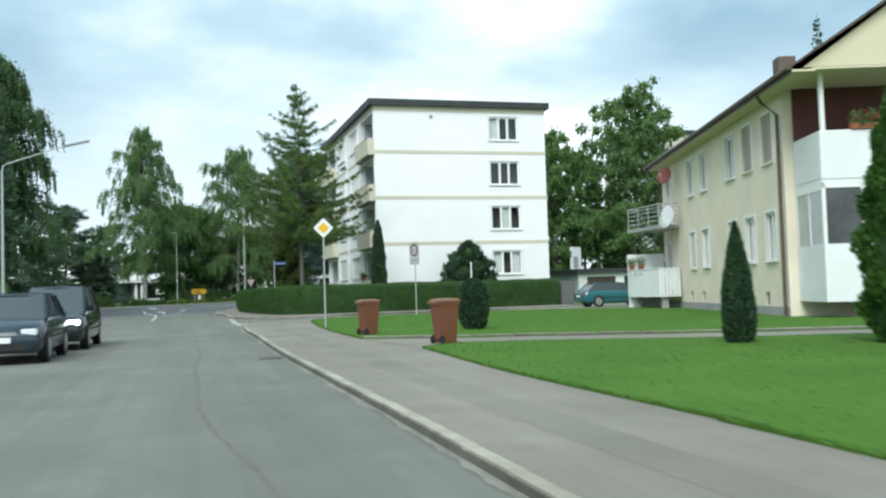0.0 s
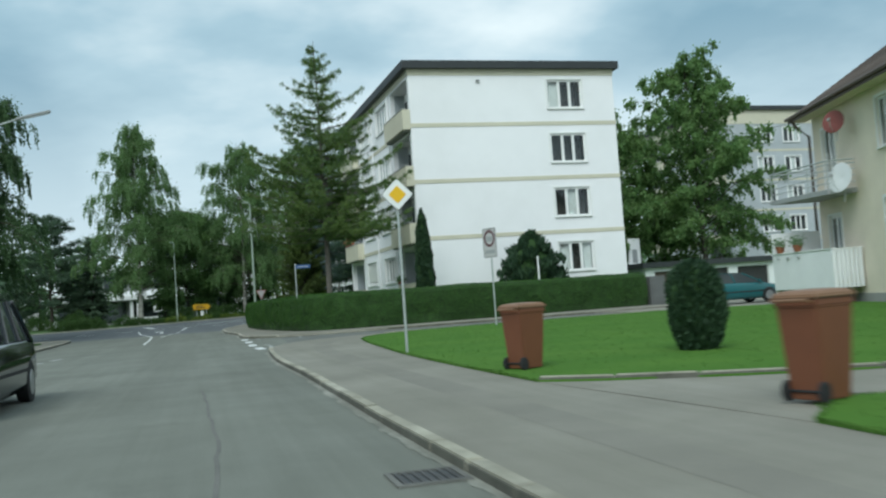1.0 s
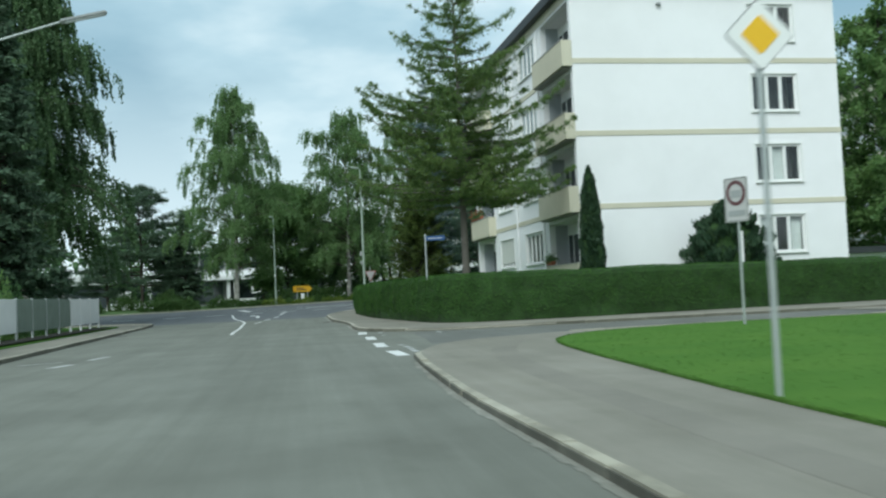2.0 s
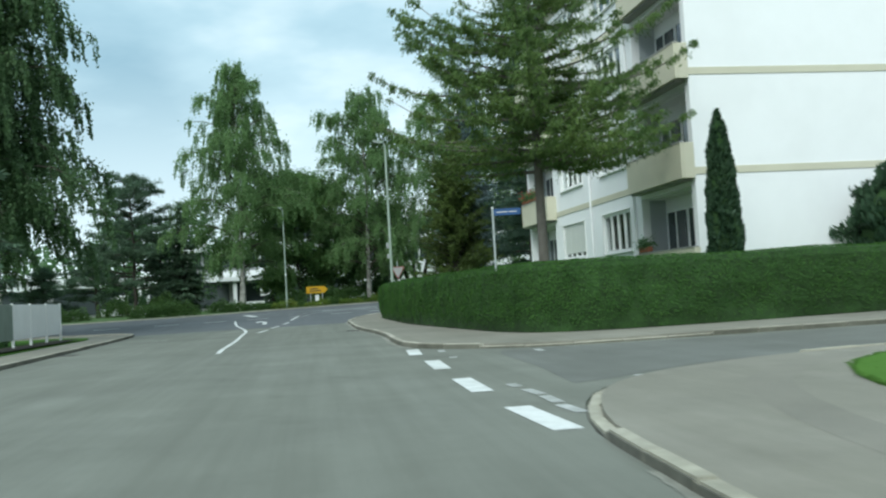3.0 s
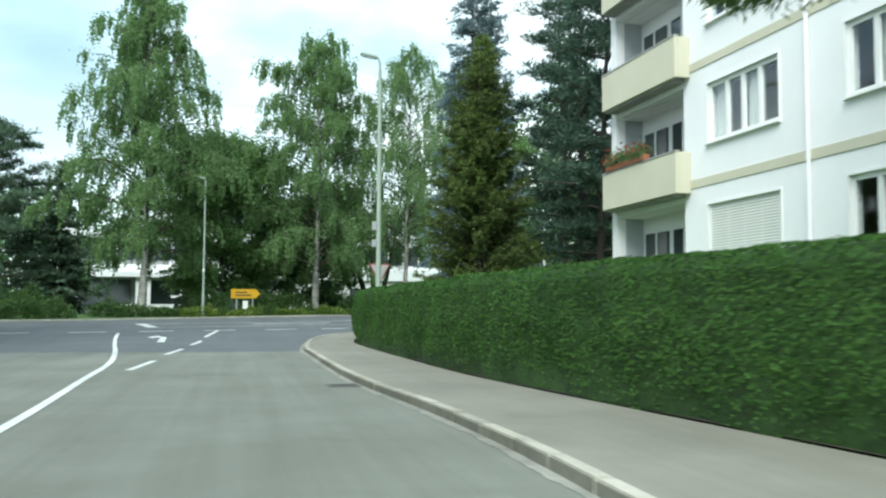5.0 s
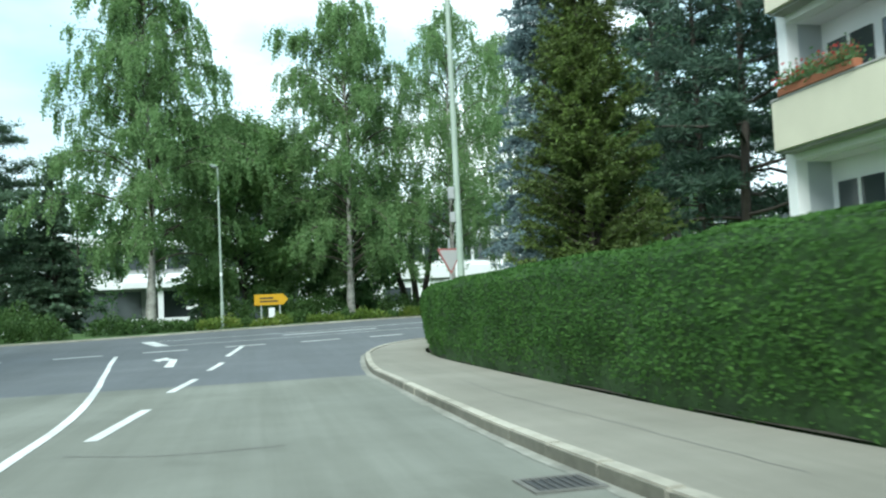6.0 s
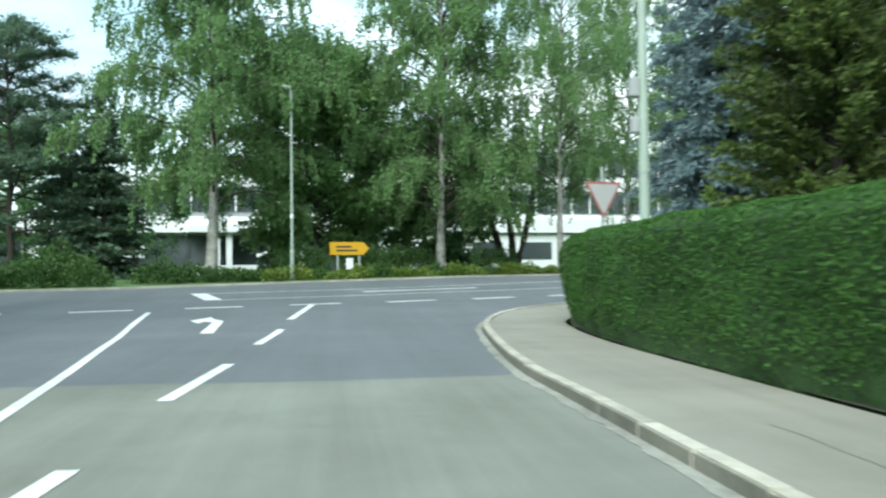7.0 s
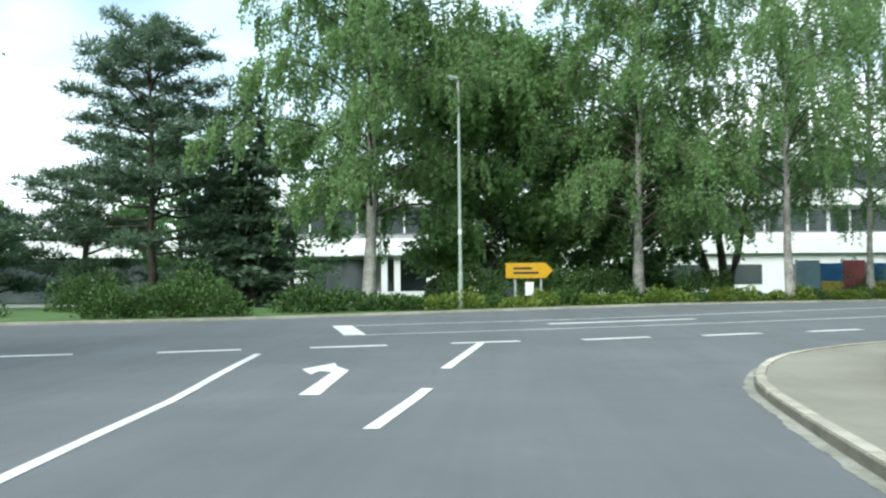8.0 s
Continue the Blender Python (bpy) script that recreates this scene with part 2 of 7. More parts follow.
M["sign_red_dull"] = mat("sign_red_dull", (0.42, 0.15, 0.14), 0.5, 0.1, 3, 30, 0.03)
M["sign_blue"] = mat("sign_blue", (0.022, 0.07, 0.19), 0.4, 0.04, 3, 30, 0)
M["board_blue"] = mat("board_blue", (0.05, 0.19, 0.46), 0.55, 0.12, 2, 30, 0.05)
M["board_pale"] = mat("board_pale", (0.34, 0.49, 0.60), 0.55, 0.15, 2, 30, 0.05)
M["board_red"] = mat("board_red", (0.42, 0.12, 0.13), 0.55, 0.15, 2, 30, 0.05)
M["board_yellow"] = mat("board_yellow", (0.62, 0.50, 0.12), 0.55, 0.12, 2, 30, 0.05)
M["sign_grey"] = mat("sign_grey", (0.32, 0.33, 0.33), 0.5, 0.05, 3, 30, 0)
M["ring_maroon"] = mat("ring_maroon", (0.11, 0.045, 0.05), 0.5, 0.1, 3, 30, 0)
M["screen_green"] = mat("screen_grey_green", (0.20, 0.25, 0.21), 0.7, 0.12, 2, 30, 0.1)
M["iron"] = mat("cast_iron", (0.07, 0.068, 0.065), 0.7, 0.2, 4, 40, 0.2)
M["sign_black"] = mat("sign_black", (0.03, 0.03, 0.03), 0.5, 0.05, 3, 30, 0)
M["bark"] = mat("bark", (0.075, 0.064, 0.052), 0.95, 0.2, 4, 30, 0.6)
M["bark_grey"] = mat("bark_grey", (0.165, 0.15, 0.128), 0.95, 0.2, 4, 30, 0.6)
M["bark_twig"] = mat("bark_twig", (0.10, 0.085, 0.065), 0.9, 0.2, 4, 30, 0.3)
M["bark_birch"] = mat("bark_birch", (0.55, 0.53, 0.48), 0.85, 0.3, 2.5, 14, 0.4, c2=(0.10, 0.09, 0.08))
M["leaf_birch"] = leaf_mat("leaf_birch", (0.125, 0.22, 0.075), (0.24, 0.365, 0.15), glow=0.55)
M["leaf_birch_dark"] = leaf_mat("leaf_birch_dark", (0.068, 0.125, 0.054), (0.135, 0.22, 0.09))
M["leaf_broad"] = leaf_mat("leaf_broad", (0.094, 0.190, 0.062), (0.225, 0.345, 0.11), glow=0.5)
M["leaf_dark"] = leaf_mat("leaf_dark", (0.088, 0.168, 0.070), (0.17, 0.285, 0.115), glow=0.52)
M["needle_larch"] = leaf_mat("needle_larch", (0.06, 0.125, 0.042), (0.2, 0.28, 0.075), 0.6, 0.45)
# needle_dark again, with the garden's deep shade put into the colour
M["needle_dark_shaded"] = leaf_mat("needle_dark_shaded", (0.042, 0.078, 0.056), (0.09, 0.145, 0.095), 0.6, 0.3)
M["needle_dark"] = leaf_mat("needle_dark", (0.068, 0.115, 0.074), (0.135, 0.205, 0.12), 0.6, 0.35)
M["needle_blue"] = leaf_mat("needle_blue", (0.10, 0.15, 0.155), (0.25, 0.33, 0.34), 0.6, 0.35)
M["needle_olive"] = leaf_mat("needle_olive", (0.054, 0.084, 0.026), (0.19, 0.29, 0.055), 0.6, 0.42, tip=(0.098, 0.135, 0.038))
M["needle_thuja"] = leaf_mat("needle_thuja", (0.019, 0.046, 0.024), (0.058, 0.102, 0.050), 0.6, 0.15)
M["hedge_leaf"] = leaf_mat("hedge_leaf", (0.033, 0.086, 0.014), (0.066, 0.147, 0.025), 0.75, 0.25, clump=0.88, broad=1.7, span=(0.28, 0.74))
# core coloured dark to paint in the shade of gaps between leaves
M["hedge_core"] = mat("hedge_core", (0.032, 0.078, 0.014), 0.95, 0.3, 3, 20, 0.6)
M["shrub_yellow"] = leaf_mat("shrub_yellow", (0.075, 0.13, 0.022), (0.27, 0.29, 0.06), 0.5, 0.3, tip=(0.13, 0.20, 0.035))
M["shrub_green"] = leaf_mat("shrub_green", (0.036, 0.080, 0.020), (0.092, 0.160, 0.042), 0.6, 0.25)
M["grass_blade"] = leaf_mat("grass_blade", (0.056, 0.135, 0.021), (0.105, 0.195, 0.037), 1.0, 0.1, clump=0.8, broad=0.6)
M["glass"] = glass_mat("window_glass")
M["car_glass"] = mat("car_glass", (0.06, 0.072, 0.076), 0.06, 0.05, 1, 10, 0, spec=0.8)
M["car_black"] = mat("car_paint_black", (0.014, 0.016, 0.019), 0.08, 0.05, 1, 10, 0, spec=0.8)
M["car_teal"] = mat("car_paint_teal", (0.020, 0.115, 0.125), 0.25, 0.05, 1, 10, 0, spec=0.7)
M["car_blue"] = mat("car_paint_blue", (0.020, 0.034, 0.050), 0.15, 0.05, 1, 10, 0, spec=0.8)
M["chrome"] = mat("chrome", (0.7, 0.71, 0.72), 0.18, 0.04, 2, 20, 0, metal=1.0)
M["rim"] = mat("alloy_rim", (0.45, 0.46, 0.47), 0.35, 0.06, 2, 20, 0, metal=0.8)
M["headlight"] = mat("headlight_glass", (0.75, 0.78, 0.80), 0.1, 0.03, 2, 20, 0, spec=0.8)
M["headlight_on"] = mat("headlight_lit", (0.9, 0.92, 0.95), 0.1, 0.02, 2, 20, 0)
M["headlight_on"].node_tree.nodes["Principled BSDF"].inputs["Emission Color"].default_value = (1.0, 0.98, 0.95, 1)
M["headlight_on"].node_tree.nodes["Principled BSDF"].inputs["Emission Strength"].default_value = 3.0
M["tail_red"] = mat("tail_lamp_red", (0.35, 0.01, 0.01), 0.2, 0.05, 2, 20, 0)
M["terracotta"] = mat("terracotta", (0.32, 0.12, 0.06), 0.8, 0.12, 5, 40, 0.1)
M["flower_red"] = leaf_mat("flower_red", (0.35, 0.02, 0.03), (0.6, 0.10, 0.08))
M["dish_white"] = mat("dish_white", (0.72, 0.73, 0.73), 0.5, 0.03, 2, 30, 0)
M["dish_red"] = mat("dish_red_brown", (0.22, 0.06, 0.05), 0.6, 0.06, 2, 30, 0)

# ---- building helpers ----
RNG = np.random.default_rng(7)
GROW0, GROW = 88.0, 0.033            # crossing road: ground rises from here on, fitted to the camera's view


def gz(y):
    return min(max(GROW * (y - GROW0), 0.0), 0.75)


def part(name, bm, material, parent=None, label="", smooth=False):
    me = bpy.data.meshes.new(name)
    bm.to_mesh(me)
    bm.free()
    me.materials.append(material)
    if smooth:
        me.shade_smooth()
    ob = new(name, me)
    ob.parent = parent
    return tagged(ob, label)


def part_data(name, me, parent, m=None):
    ob = new(name, me)
    ob.parent = parent
    if m is not None:
        ob.matrix_basis = m
    return ob


def thing(name, m, label, category, group="", kind=""):
    ob = new(name)
    ob.matrix_basis = m
    return tagged(ob, label, category, group, kind)


def box(bm, x0, x1, y0, y1, z0, z1, m=None):
    vs = [bm.verts.new((x, y, z)) for z in (z0, z1) for y in (y0, y1) for x in (x0, x1)]
    for q in ((0, 2, 3, 1), (4, 5, 7, 6), (0, 1, 5, 4), (2, 6, 7, 3), (0, 4, 6, 2), (1, 3, 7, 5)):
        bm.faces.new([vs[i] for i in q])
    if m is not None:
        bmesh.ops.transform(bm, matrix=m, verts=vs)
    return vs


def boxes(*dims):
    bm = bmesh.new()
    for d in dims:
        box(bm, *d)
    return bm


def bev(bm, w, seg=1):
    bmesh.ops.bevel(bm, geom=list(bm.edges), offset=w, segments=seg, affect="EDGES", clamp_overlap=True)
    return bm


def tube(bm, pts, radii, sides=8, cap=True):
    """A tapered round bar along pts."""
    rings = []
    pts = [Vector(p) for p in pts]
    for i, p in enumerate(pts):
        d = (pts[min(i + 1, len(pts) - 1)] - pts[max(i - 1, 0)]).normalized()
        a = d.orthogonal().normalized() if abs(d.z) < 0.9 else Vector((1, 0, 0))
        a = (a - d * a.dot(d)).normalized()
        b = d.cross(a)
        rings.append([bm.verts.new(p + (a * math.cos(k) + b * math.sin(k)) * radii[i]) for k in (2 * math.pi * j / sides for j in range(sides))])
    for r, s in zip(rings, rings[1:]):
        for j in range(sides):
            bm.faces.new((r[j], r[(j + 1) % sides], s[(j + 1) % sides], s[j]))
    if cap:
        bm.faces.new(rings[0][::-1])
        bm.faces.new(rings[-1])
    return bm


def lathe(bm, profile, sides=24, jitter=0.0, seed=0):
    """A turned form; profile: (radius, z) from the bottom up."""
    rings = []
    for r, z in profile:
        ring = []
        for j in range(sides):
            k = 2 * math.pi * j / sides
            q = r * (1 + jitter * noise.noise((math.cos(k) * 1.7 + seed, math.sin(k) * 1.7, z * 1.5)))
            ring.append(bm.verts.new((q * math.cos(k), q * math.sin(k), z)))
        rings.append(ring)
    for r, s in zip(rings, rings[1:]):
        for j in range(sides):
            bm.faces.new((r[j], r[(j + 1) % sides], s[(j + 1) % sides], s[j]))
    bm.faces.new(rings[0][::-1])
    bm.faces.new(rings[-1])
    return bm


def prism(bm, outline, y0, y1):
    """An outline in x, z pushed from y0 to y1."""
    a = [bm.verts.new((x, y0, z)) for x, z in outline]
    b = [bm.verts.new((x, y1, z)) for x, z in outline]
    n = len(outline)
    bm.faces.new(a)
    bm.faces.new(b[::-1])
    for i in range(n):
        bm.faces.new((a[i], b[i], b[(i + 1) % n], a[(i + 1) % n]))
    bmesh.ops.recalc_face_normals(bm, faces=list(bm.faces))
    return bm


def slab(outline, z0, z1):
    """An upright prism over a plan outline."""
    bm = bmesh.new()
    lo, hi = [bm.verts.new((x, y, z0)) for x, y in outline], [bm.verts.new((x, y, z1)) for x, y in outline]
    bm.faces.new(lo[::-1])
    bm.faces.new(hi)
    for i in range(len(lo)):
        j = (i + 1) % len(lo)
        bm.faces.new((lo[i], lo[j], hi[j], hi[i]))
    bmesh.ops.recalc_face_normals(bm, faces=list(bm.faces))
    return bm


def sheet_bm(outline, z=0.0):
    """A flat piece of ground that follows the rise of the land."""
    bm = bmesh.new()
    f = bm.faces.new([bm.verts.new((x, y, 0)) for x, y in outline])
    f.normal_update()
    if f.normal.z < 0:
        f.normal_flip()
    bmesh.ops.triangulate(bm, faces=list(bm.faces))
    for y in (GROW0, GROW0 + 0.75 / GROW):
        bmesh.ops.bisect_plane(bm, geom=list(bm.verts) + list(bm.edges) + list(bm.faces), plane_co=(0, y, 0), plane_no=(0, 1, 0))
    for v in bm.verts:
        v.co.z = gz(v.co.y) + z
    if z > 0.05:
        rim = bmesh.ops.extrude_edge_only(bm, edges=[e for e in bm.edges if e.is_boundary])
        for v in rim["geom"]:
            if isinstance(v, bmesh.types.BMVert):
                v.co.z -= 0.25
    return bm


def sheet(name, outline, z, material, label, category):
    return tagged(part(name, sheet_bm(outline, z), material), label, category, kind="structure")


def strip(points, w0, w1):
    """Outline of a band along points, from offset w0 to w1 to the right of the way."""
    pts = [Vector(p) for p in points]
    def off(w):
        res = []
        for i, p in enumerate(pts):
            d = (pts[min(i + 1, len(pts) - 1)] - pts[max(i - 1, 0)]).normalized()
            res.append((p.x + d.y * w, p.y - d.x * w))
        return res
    return off(w0) + off(w1)[::-1]


def band(name, points, w0, w1, z, material, parent=None, label=""):
    """A ribbon of quads along points, on the ground."""
    bm = bmesh.new()
    o = strip(points, w0, w1)
    n = len(points)
    left = [bm.verts.new((x, y, gz(y) + z)) for x, y in o[:n]]
    right = [bm.verts.new((x, y, gz(y) + z)) for x, y in o[n:][::-1]]
    for i in range(n - 1):
        f = bm.faces.new((left[i], right[i], right[i + 1], left[i + 1]))
        f.normal_update()
        if f.normal.z < 0:
            f.normal_flip()
    return part(name, bm, material, parent, label)


def smooth_line(points, step=0.5):
    """Points along a Catmull-Rom line."""
    p = [np.array(q, float) for q in points]
    p = [2 * p[0] - p[1]] + p + [2 * p[-1] - p[-2]]
    out = []
    for i in range(1, len(p) - 2):
        n = max(1, int(np.linalg.norm(p[i + 1] - p[i]) / step))
        for k in range(n):
            t = k / n
            out.append(tuple(0.5 * (2 * p[i] + (p[i + 1] - p[i - 1]) * t + (2 * p[i - 1] - 5 * p[i] + 4 * p[i + 1] - p[i + 2]) * t * t
                                    + (3 * p[i] - p[i - 1] - 3 * p[i + 1] + p[i + 2]) * t ** 3)))
    out.append(tuple(p[-2]))
    return out


def resample(points, step):
    p = np.array(points, float)
    d = np.r_[0, np.cumsum(np.linalg.norm(np.diff(p, axis=0), axis=1))]
    n = max(1, int(round(d[-1] / step)))
    s = np.linspace(0, d[-1], n + 1)
    return [tuple(q) for q in np.stack([np.interp(s, d, p[:, k]) for k in range(p.shape[1])], 1)]


def quads_mesh(name, corners, material):
    """corners: array (n, 4, 3); a mesh of n loose quads."""
    n = len(corners)
    me = bpy.data.meshes.new(name)
    me.vertices.add(4 * n)
    me.vertices.foreach_set("co", corners.astype(np.float32).ravel())
    me.loops.add(4 * n)
    me.loops.foreach_set("vertex_index", np.arange(4 * n, dtype=np.int32))
    me.polygons.add(n)
    me.polygons.foreach_set("loop_start", np.arange(0, 4 * n, 4, dtype=np.int32))
    me.polygons.foreach_set("loop_total", np.full(n, 4, dtype=np.int32))
    me.update()
    me.materials.append(material)
    return me


def unit(v):
    return v / np.maximum(np.linalg.norm(v, axis=-1, keepdims=True), 1e-9)


def leaf_quads(centre, along, length, width, rng, flat=0.0, face=None):
    """Diamond-like leaves at centre, pointing along, of the given length and width."""
    n = len(centre)
    a = unit(along)
    r = rng.normal(size=(n, 3))
    if flat:
        r = r * (1 - flat) + np.array([0, 0, 1.0]) * flat * 2
    if face is not None:
        r = r * 0.30 + unit(face)
    side = unit(np.cross(a, r))
    up = np.cross(side, a)
    L = (length * rng.uniform(0.65, 1.35, n))[:, None]
    W = (width * rng.uniform(0.65, 1.35, n))[:, None]
    bend = up * L * rng.uniform(-0.15, 0.15, n)[:, None]
    return np.stack([centre - a * L * 0.5, centre + side * W * 0.5 + bend, centre + a * L * 0.5, centre - side * W * 0.5 + bend], 1)


def branch_mesh(name, segs, material, sides=5):
    """segs: list of (points array k x 3, radii)."""
    V, F, base = [], [], 0
    ang = np.arange(sides) * 2 * math.pi / sides
    for pts, rad in segs:
        k = len(pts)
        d = unit(np.gradient(pts, axis=0))
        ref = np.where(np.abs(d[:, 2:3]) > 0.9, np.array([[1.0, 0, 0]]), np.array([[0, 0, 1.0]]))
        a = unit(np.cross(d, ref))
        b = np.cross(d, a)
        ring = pts[:, None, :] + (a[:, None, :] * np.cos(ang)[None, :, None] + b[:, None, :] * np.sin(ang)[None, :, None]) * np.asarray(rad)[:, None, None]
        V.append(ring.reshape(-1, 3))
        i, j = np.meshgrid(np.arange(k - 1), np.arange(sides), indexing="ij")
        j2 = (j + 1) % sides
        F.append(base + np.stack([i * sides + j, i * sides + j2, (i + 1) * sides + j2, (i + 1) * sides + j], -1).reshape(-1, 4))
        base += k * sides
    V, F = np.concatenate(V), np.concatenate(F).astype(np.int32)
    me = bpy.data.meshes.new(name)
    me.vertices.add(len(V))
    me.vertices.foreach_set("co", V.astype(np.float32).ravel())
    me.loops.add(F.size)
    me.loops.foreach_set("vertex_index", F.ravel())
    me.polygons.add(len(F))
    me.polygons.foreach_set("loop_start", np.arange(0, F.size, 4, dtype=np.int32))
    me.polygons.foreach_set("loop_total", np.full(len(F), 4, dtype=np.int32))
    me.update()
    me.shade_smooth()
    me.materials.append(material)
    return me

# ---- ground, roads, pavements ----
def kx(y):
    return 1.95 + 0.126 * y


def klx(y):
    return -5.4 + 0.095 * y


KERB_NEAR = smooth_line([(kx(-60), -60), (-1.23, -24), (-0.21, -16), (0.81, -8), (1.83, 0), (2.85, 8), (4.0, 18), (4.68, 23.2), (5.37, 28.3), (5.82, 32.1), (6.2, 34.8), (6.98, 39.3), (7.55, 41.6), (8.8, 43.9), (10.9, 45.2), (13.6, 45.6), (18, 45.3), (24.5, 44.9)], 0.6)
KERB_FAR = smooth_line([(24.5, 50.0), (20, 50.4), (15, 51.0), (12.6, 51.2), (10.9, 51.6), (9.6, 52.9), (9.08, 54.3), (9.05, 55.5), (9.27, 57.4), (9.84, 61.2), (10.14, 64.3), (10.34, 67.6), (10.64, 70.6), (10.85, 72.1), (11.1, 74), (11.38, 76), (11.66, 78),
                        (12.02, 80.4), (12.98, 84.6), (13.85, 87.8), (14.82, 89.9), (15.95, 91.4), (18, 92.8), (22, 94.5), (30, 97.4), (60, 108)], 0.6)
KERB_LEFT = smooth_line([(klx(-60), -60), (klx(0), 0), (klx(40), 40), (klx(70), 70), (1.85, 78.5), (1.7, 81.2), (0.6, 83.6), (-2.5, 85.3), (-8, 85.6), (-60, 80)], 0.6)
FAR_EDGE = smooth_line([(-60, 96), (-10, 102), (0, 103.4), (6, 104.7), (12, 107.2), (20, 110.6), (30, 114.8), (60, 127)], 1.0)


def cut(line, a, b):
    """The stretch of a line from the point nearest to a to the one nearest to b."""
    p = np.array(line)
    i, j = (int(np.argmin(np.hypot(*(p - q).T))) for q in (np.array(a), np.array(b)))
    return line[i:j + 1] if i <= j else line[j:i + 1][::-1]


SEAM = [(1.75, 80.9), (5.0, 80.6), (7.6, 80.25), (9.4, 79.9), (12.0, 79.7)]
old_outline = (cut(KERB_LEFT, (klx(-60), -60), (1.72, 80.9)) + SEAM + cut(KERB_FAR, (12.0, 79.7), (24.5, 50.0)) + cut(KERB_NEAR, (24.5, 44.9), (kx(-60), -60)))
sheet("road", old_outline, 0.0, M["asphalt_old"], "worn light grey asphalt street with tar-filled cracks", "road")
new_outline = SEAM[::-1] + cut(KERB_LEFT, (1.7, 81.2), (-60, 80)) + FAR_EDGE + cut(KERB_FAR, (60, 108), (12.0, 80.2))
sheet("road_crossing", new_outline, 0.0, M["asphalt_new"], "newer blue-grey asphalt of the crossing road", "road")

sheet("road_patch", smooth_line([(24.4, 49.7), (18, 50.1), (13, 50.7), (10.9, 51.15), (10.05, 51.2), (9.6, 49.4), (9.35, 47.6), (8.95, 45.7), (8.7, 44.55), (9.4, 44.8), (10.9, 45.6), (13.6, 45.95), (18, 45.7), (24.4, 45.3)], 0.8), 0.0032, M["asphalt_patch"], "darker resurfaced asphalt in the mouth of the side street", "road")

# one sheet of land to the horizon
bm = bmesh.new()
xs, ys = [-3000, -400, 400, 3000], [-3000, -400, GROW0, GROW0 + 0.75 / GROW, 500, 3500]
g = [[bm.verts.new((x, y, gz(y) - 0.06)) for x in xs] for y in ys]
for r, s in zip(g, g[1:]):
    for i in range(3):
        bm.faces.new((r[i], r[i + 1], s[i + 1], s[i]))
tagged(part("ground", bm, M["meadow"]), "rough green grass land reaching to the horizon", "ground", kind="structure")

# pavement by the lawn, with the corner into the side street
LAWN_EDGE = smooth_line([(kx(-60) + 2.3, -60), (4.15, 0), (4.95, 5.9), (5.62, 11.5), (6.7, 17.6)], 1.0)
LAWN_EDGE2 = smooth_line([(6.95, 22.5), (7.55, 27), (8.25, 31.3), (8.95, 34.8), (9.75, 38.6), (10.6, 41.6), (12, 43.6), (14, 44.5), (17.2, 44.7), (21, 44.2), (24.5, 43.5)], 0.8)
PATH_LOW = [(6.7, 17.6), (7.8, 18.45), (9.8, 17.4), (12.2, 15.5), (14.8, 14.0), (20.5, 10.5)]
PATH_HIGH = [(6.95, 22.5), (7.4, 21.9), (8.7, 20.75), (10.9, 19.3), (13.7, 17.2), (16.6, 15.4), (21.5, 12.5)]
walk_outline = strip(KERB_NEAR, 0.15, 0.16)[:len(KERB_NEAR)] + LAWN_EDGE2[::-1] + LAWN_EDGE[::-1]
sheet("pavement", walk_outline, 0.064, M["asphalt_path"], "grey asphalt pavement beside the street", "pavement")
sheet("path", PATH_LOW + PATH_HIGH[::-1] + [(6.86, 20.0)], 0.068, M["asphalt_path"], "asphalt path between two lawns to the house", "path")
band("pavement_seam", smooth_line([(kx(0) + 1.05, 0), (kx(10) + 1.0, 10), (kx(20) + 1.1, 20), (kx(30) + 1.15, 30), (kx(38) + 1.5, 38), (10.2, 42.8), (13, 44.9)], 1.0), -0.24, 0.24, 0.0654,
     M["asphalt_strip"], bpy.data.objects["pavement"], "darker patched trench strip")
pave2 = strip(KERB_FAR, 0.15, 0.16)[:len(KERB_FAR)]
HEDGE_LINE = smooth_line([(30.2, 53.9), (24, 54.0), (17.5, 53.95), (14.4, 54.2), (12.75, 55.0), (12.1, 56.8), (12.1, 61), (12.35, 68), (12.95, 73.5), (13.45, 77.5),
                          (14.2, 82.6), (15.1, 86.3), (15.9, 88.2), (17.3, 89.9), (20, 91.3), (26, 93.6)], 0.4)
sheet("pavement_corner", pave2[:-6] + [(28, 96.3), (26, 93.9)] + [(x, y + 0.05) for x, y in HEDGE_LINE[::-1]] + [(30.2, 50.0), (24.5, 50.0)], 0.09, M["asphalt_path"],
      "grey asphalt pavement along a tall clipped hedge", "pavement")
sheet("garden", [(30.5, 54.5), (60, 56), (60, 105), (26.3, 93.2)] + strip(HEDGE_LINE, 0.5, 0.51)[:len(HEDGE_LINE)][::-1], 0.058, M["lawn"], "lawn behind the hedge round the flats", "lawn")
sheet("forecourt", [(24.5, 50.0), (24.5, 43.4), (27.2, 40.6), (60, 30), (90, 60), (90, 84), (58, 84), (40, 75), (33.5, 60), (30.3, 54.0), (30.3, 50.0)], 0.02, M["asphalt_path"],
      "asphalt forecourt in front of garages", "forecourt")
bed = band("hedge_bed", HEDGE_LINE, 0.07, 0.75, 0.098, M["soil"])
tagged(bed, "bare soil under the hedge, darkened to carry its shade", "soil", kind="structure")
LAWN_A = LAWN_EDGE[1:] + PATH_LOW[1:] + [(22, -12), (2.6, -12)]
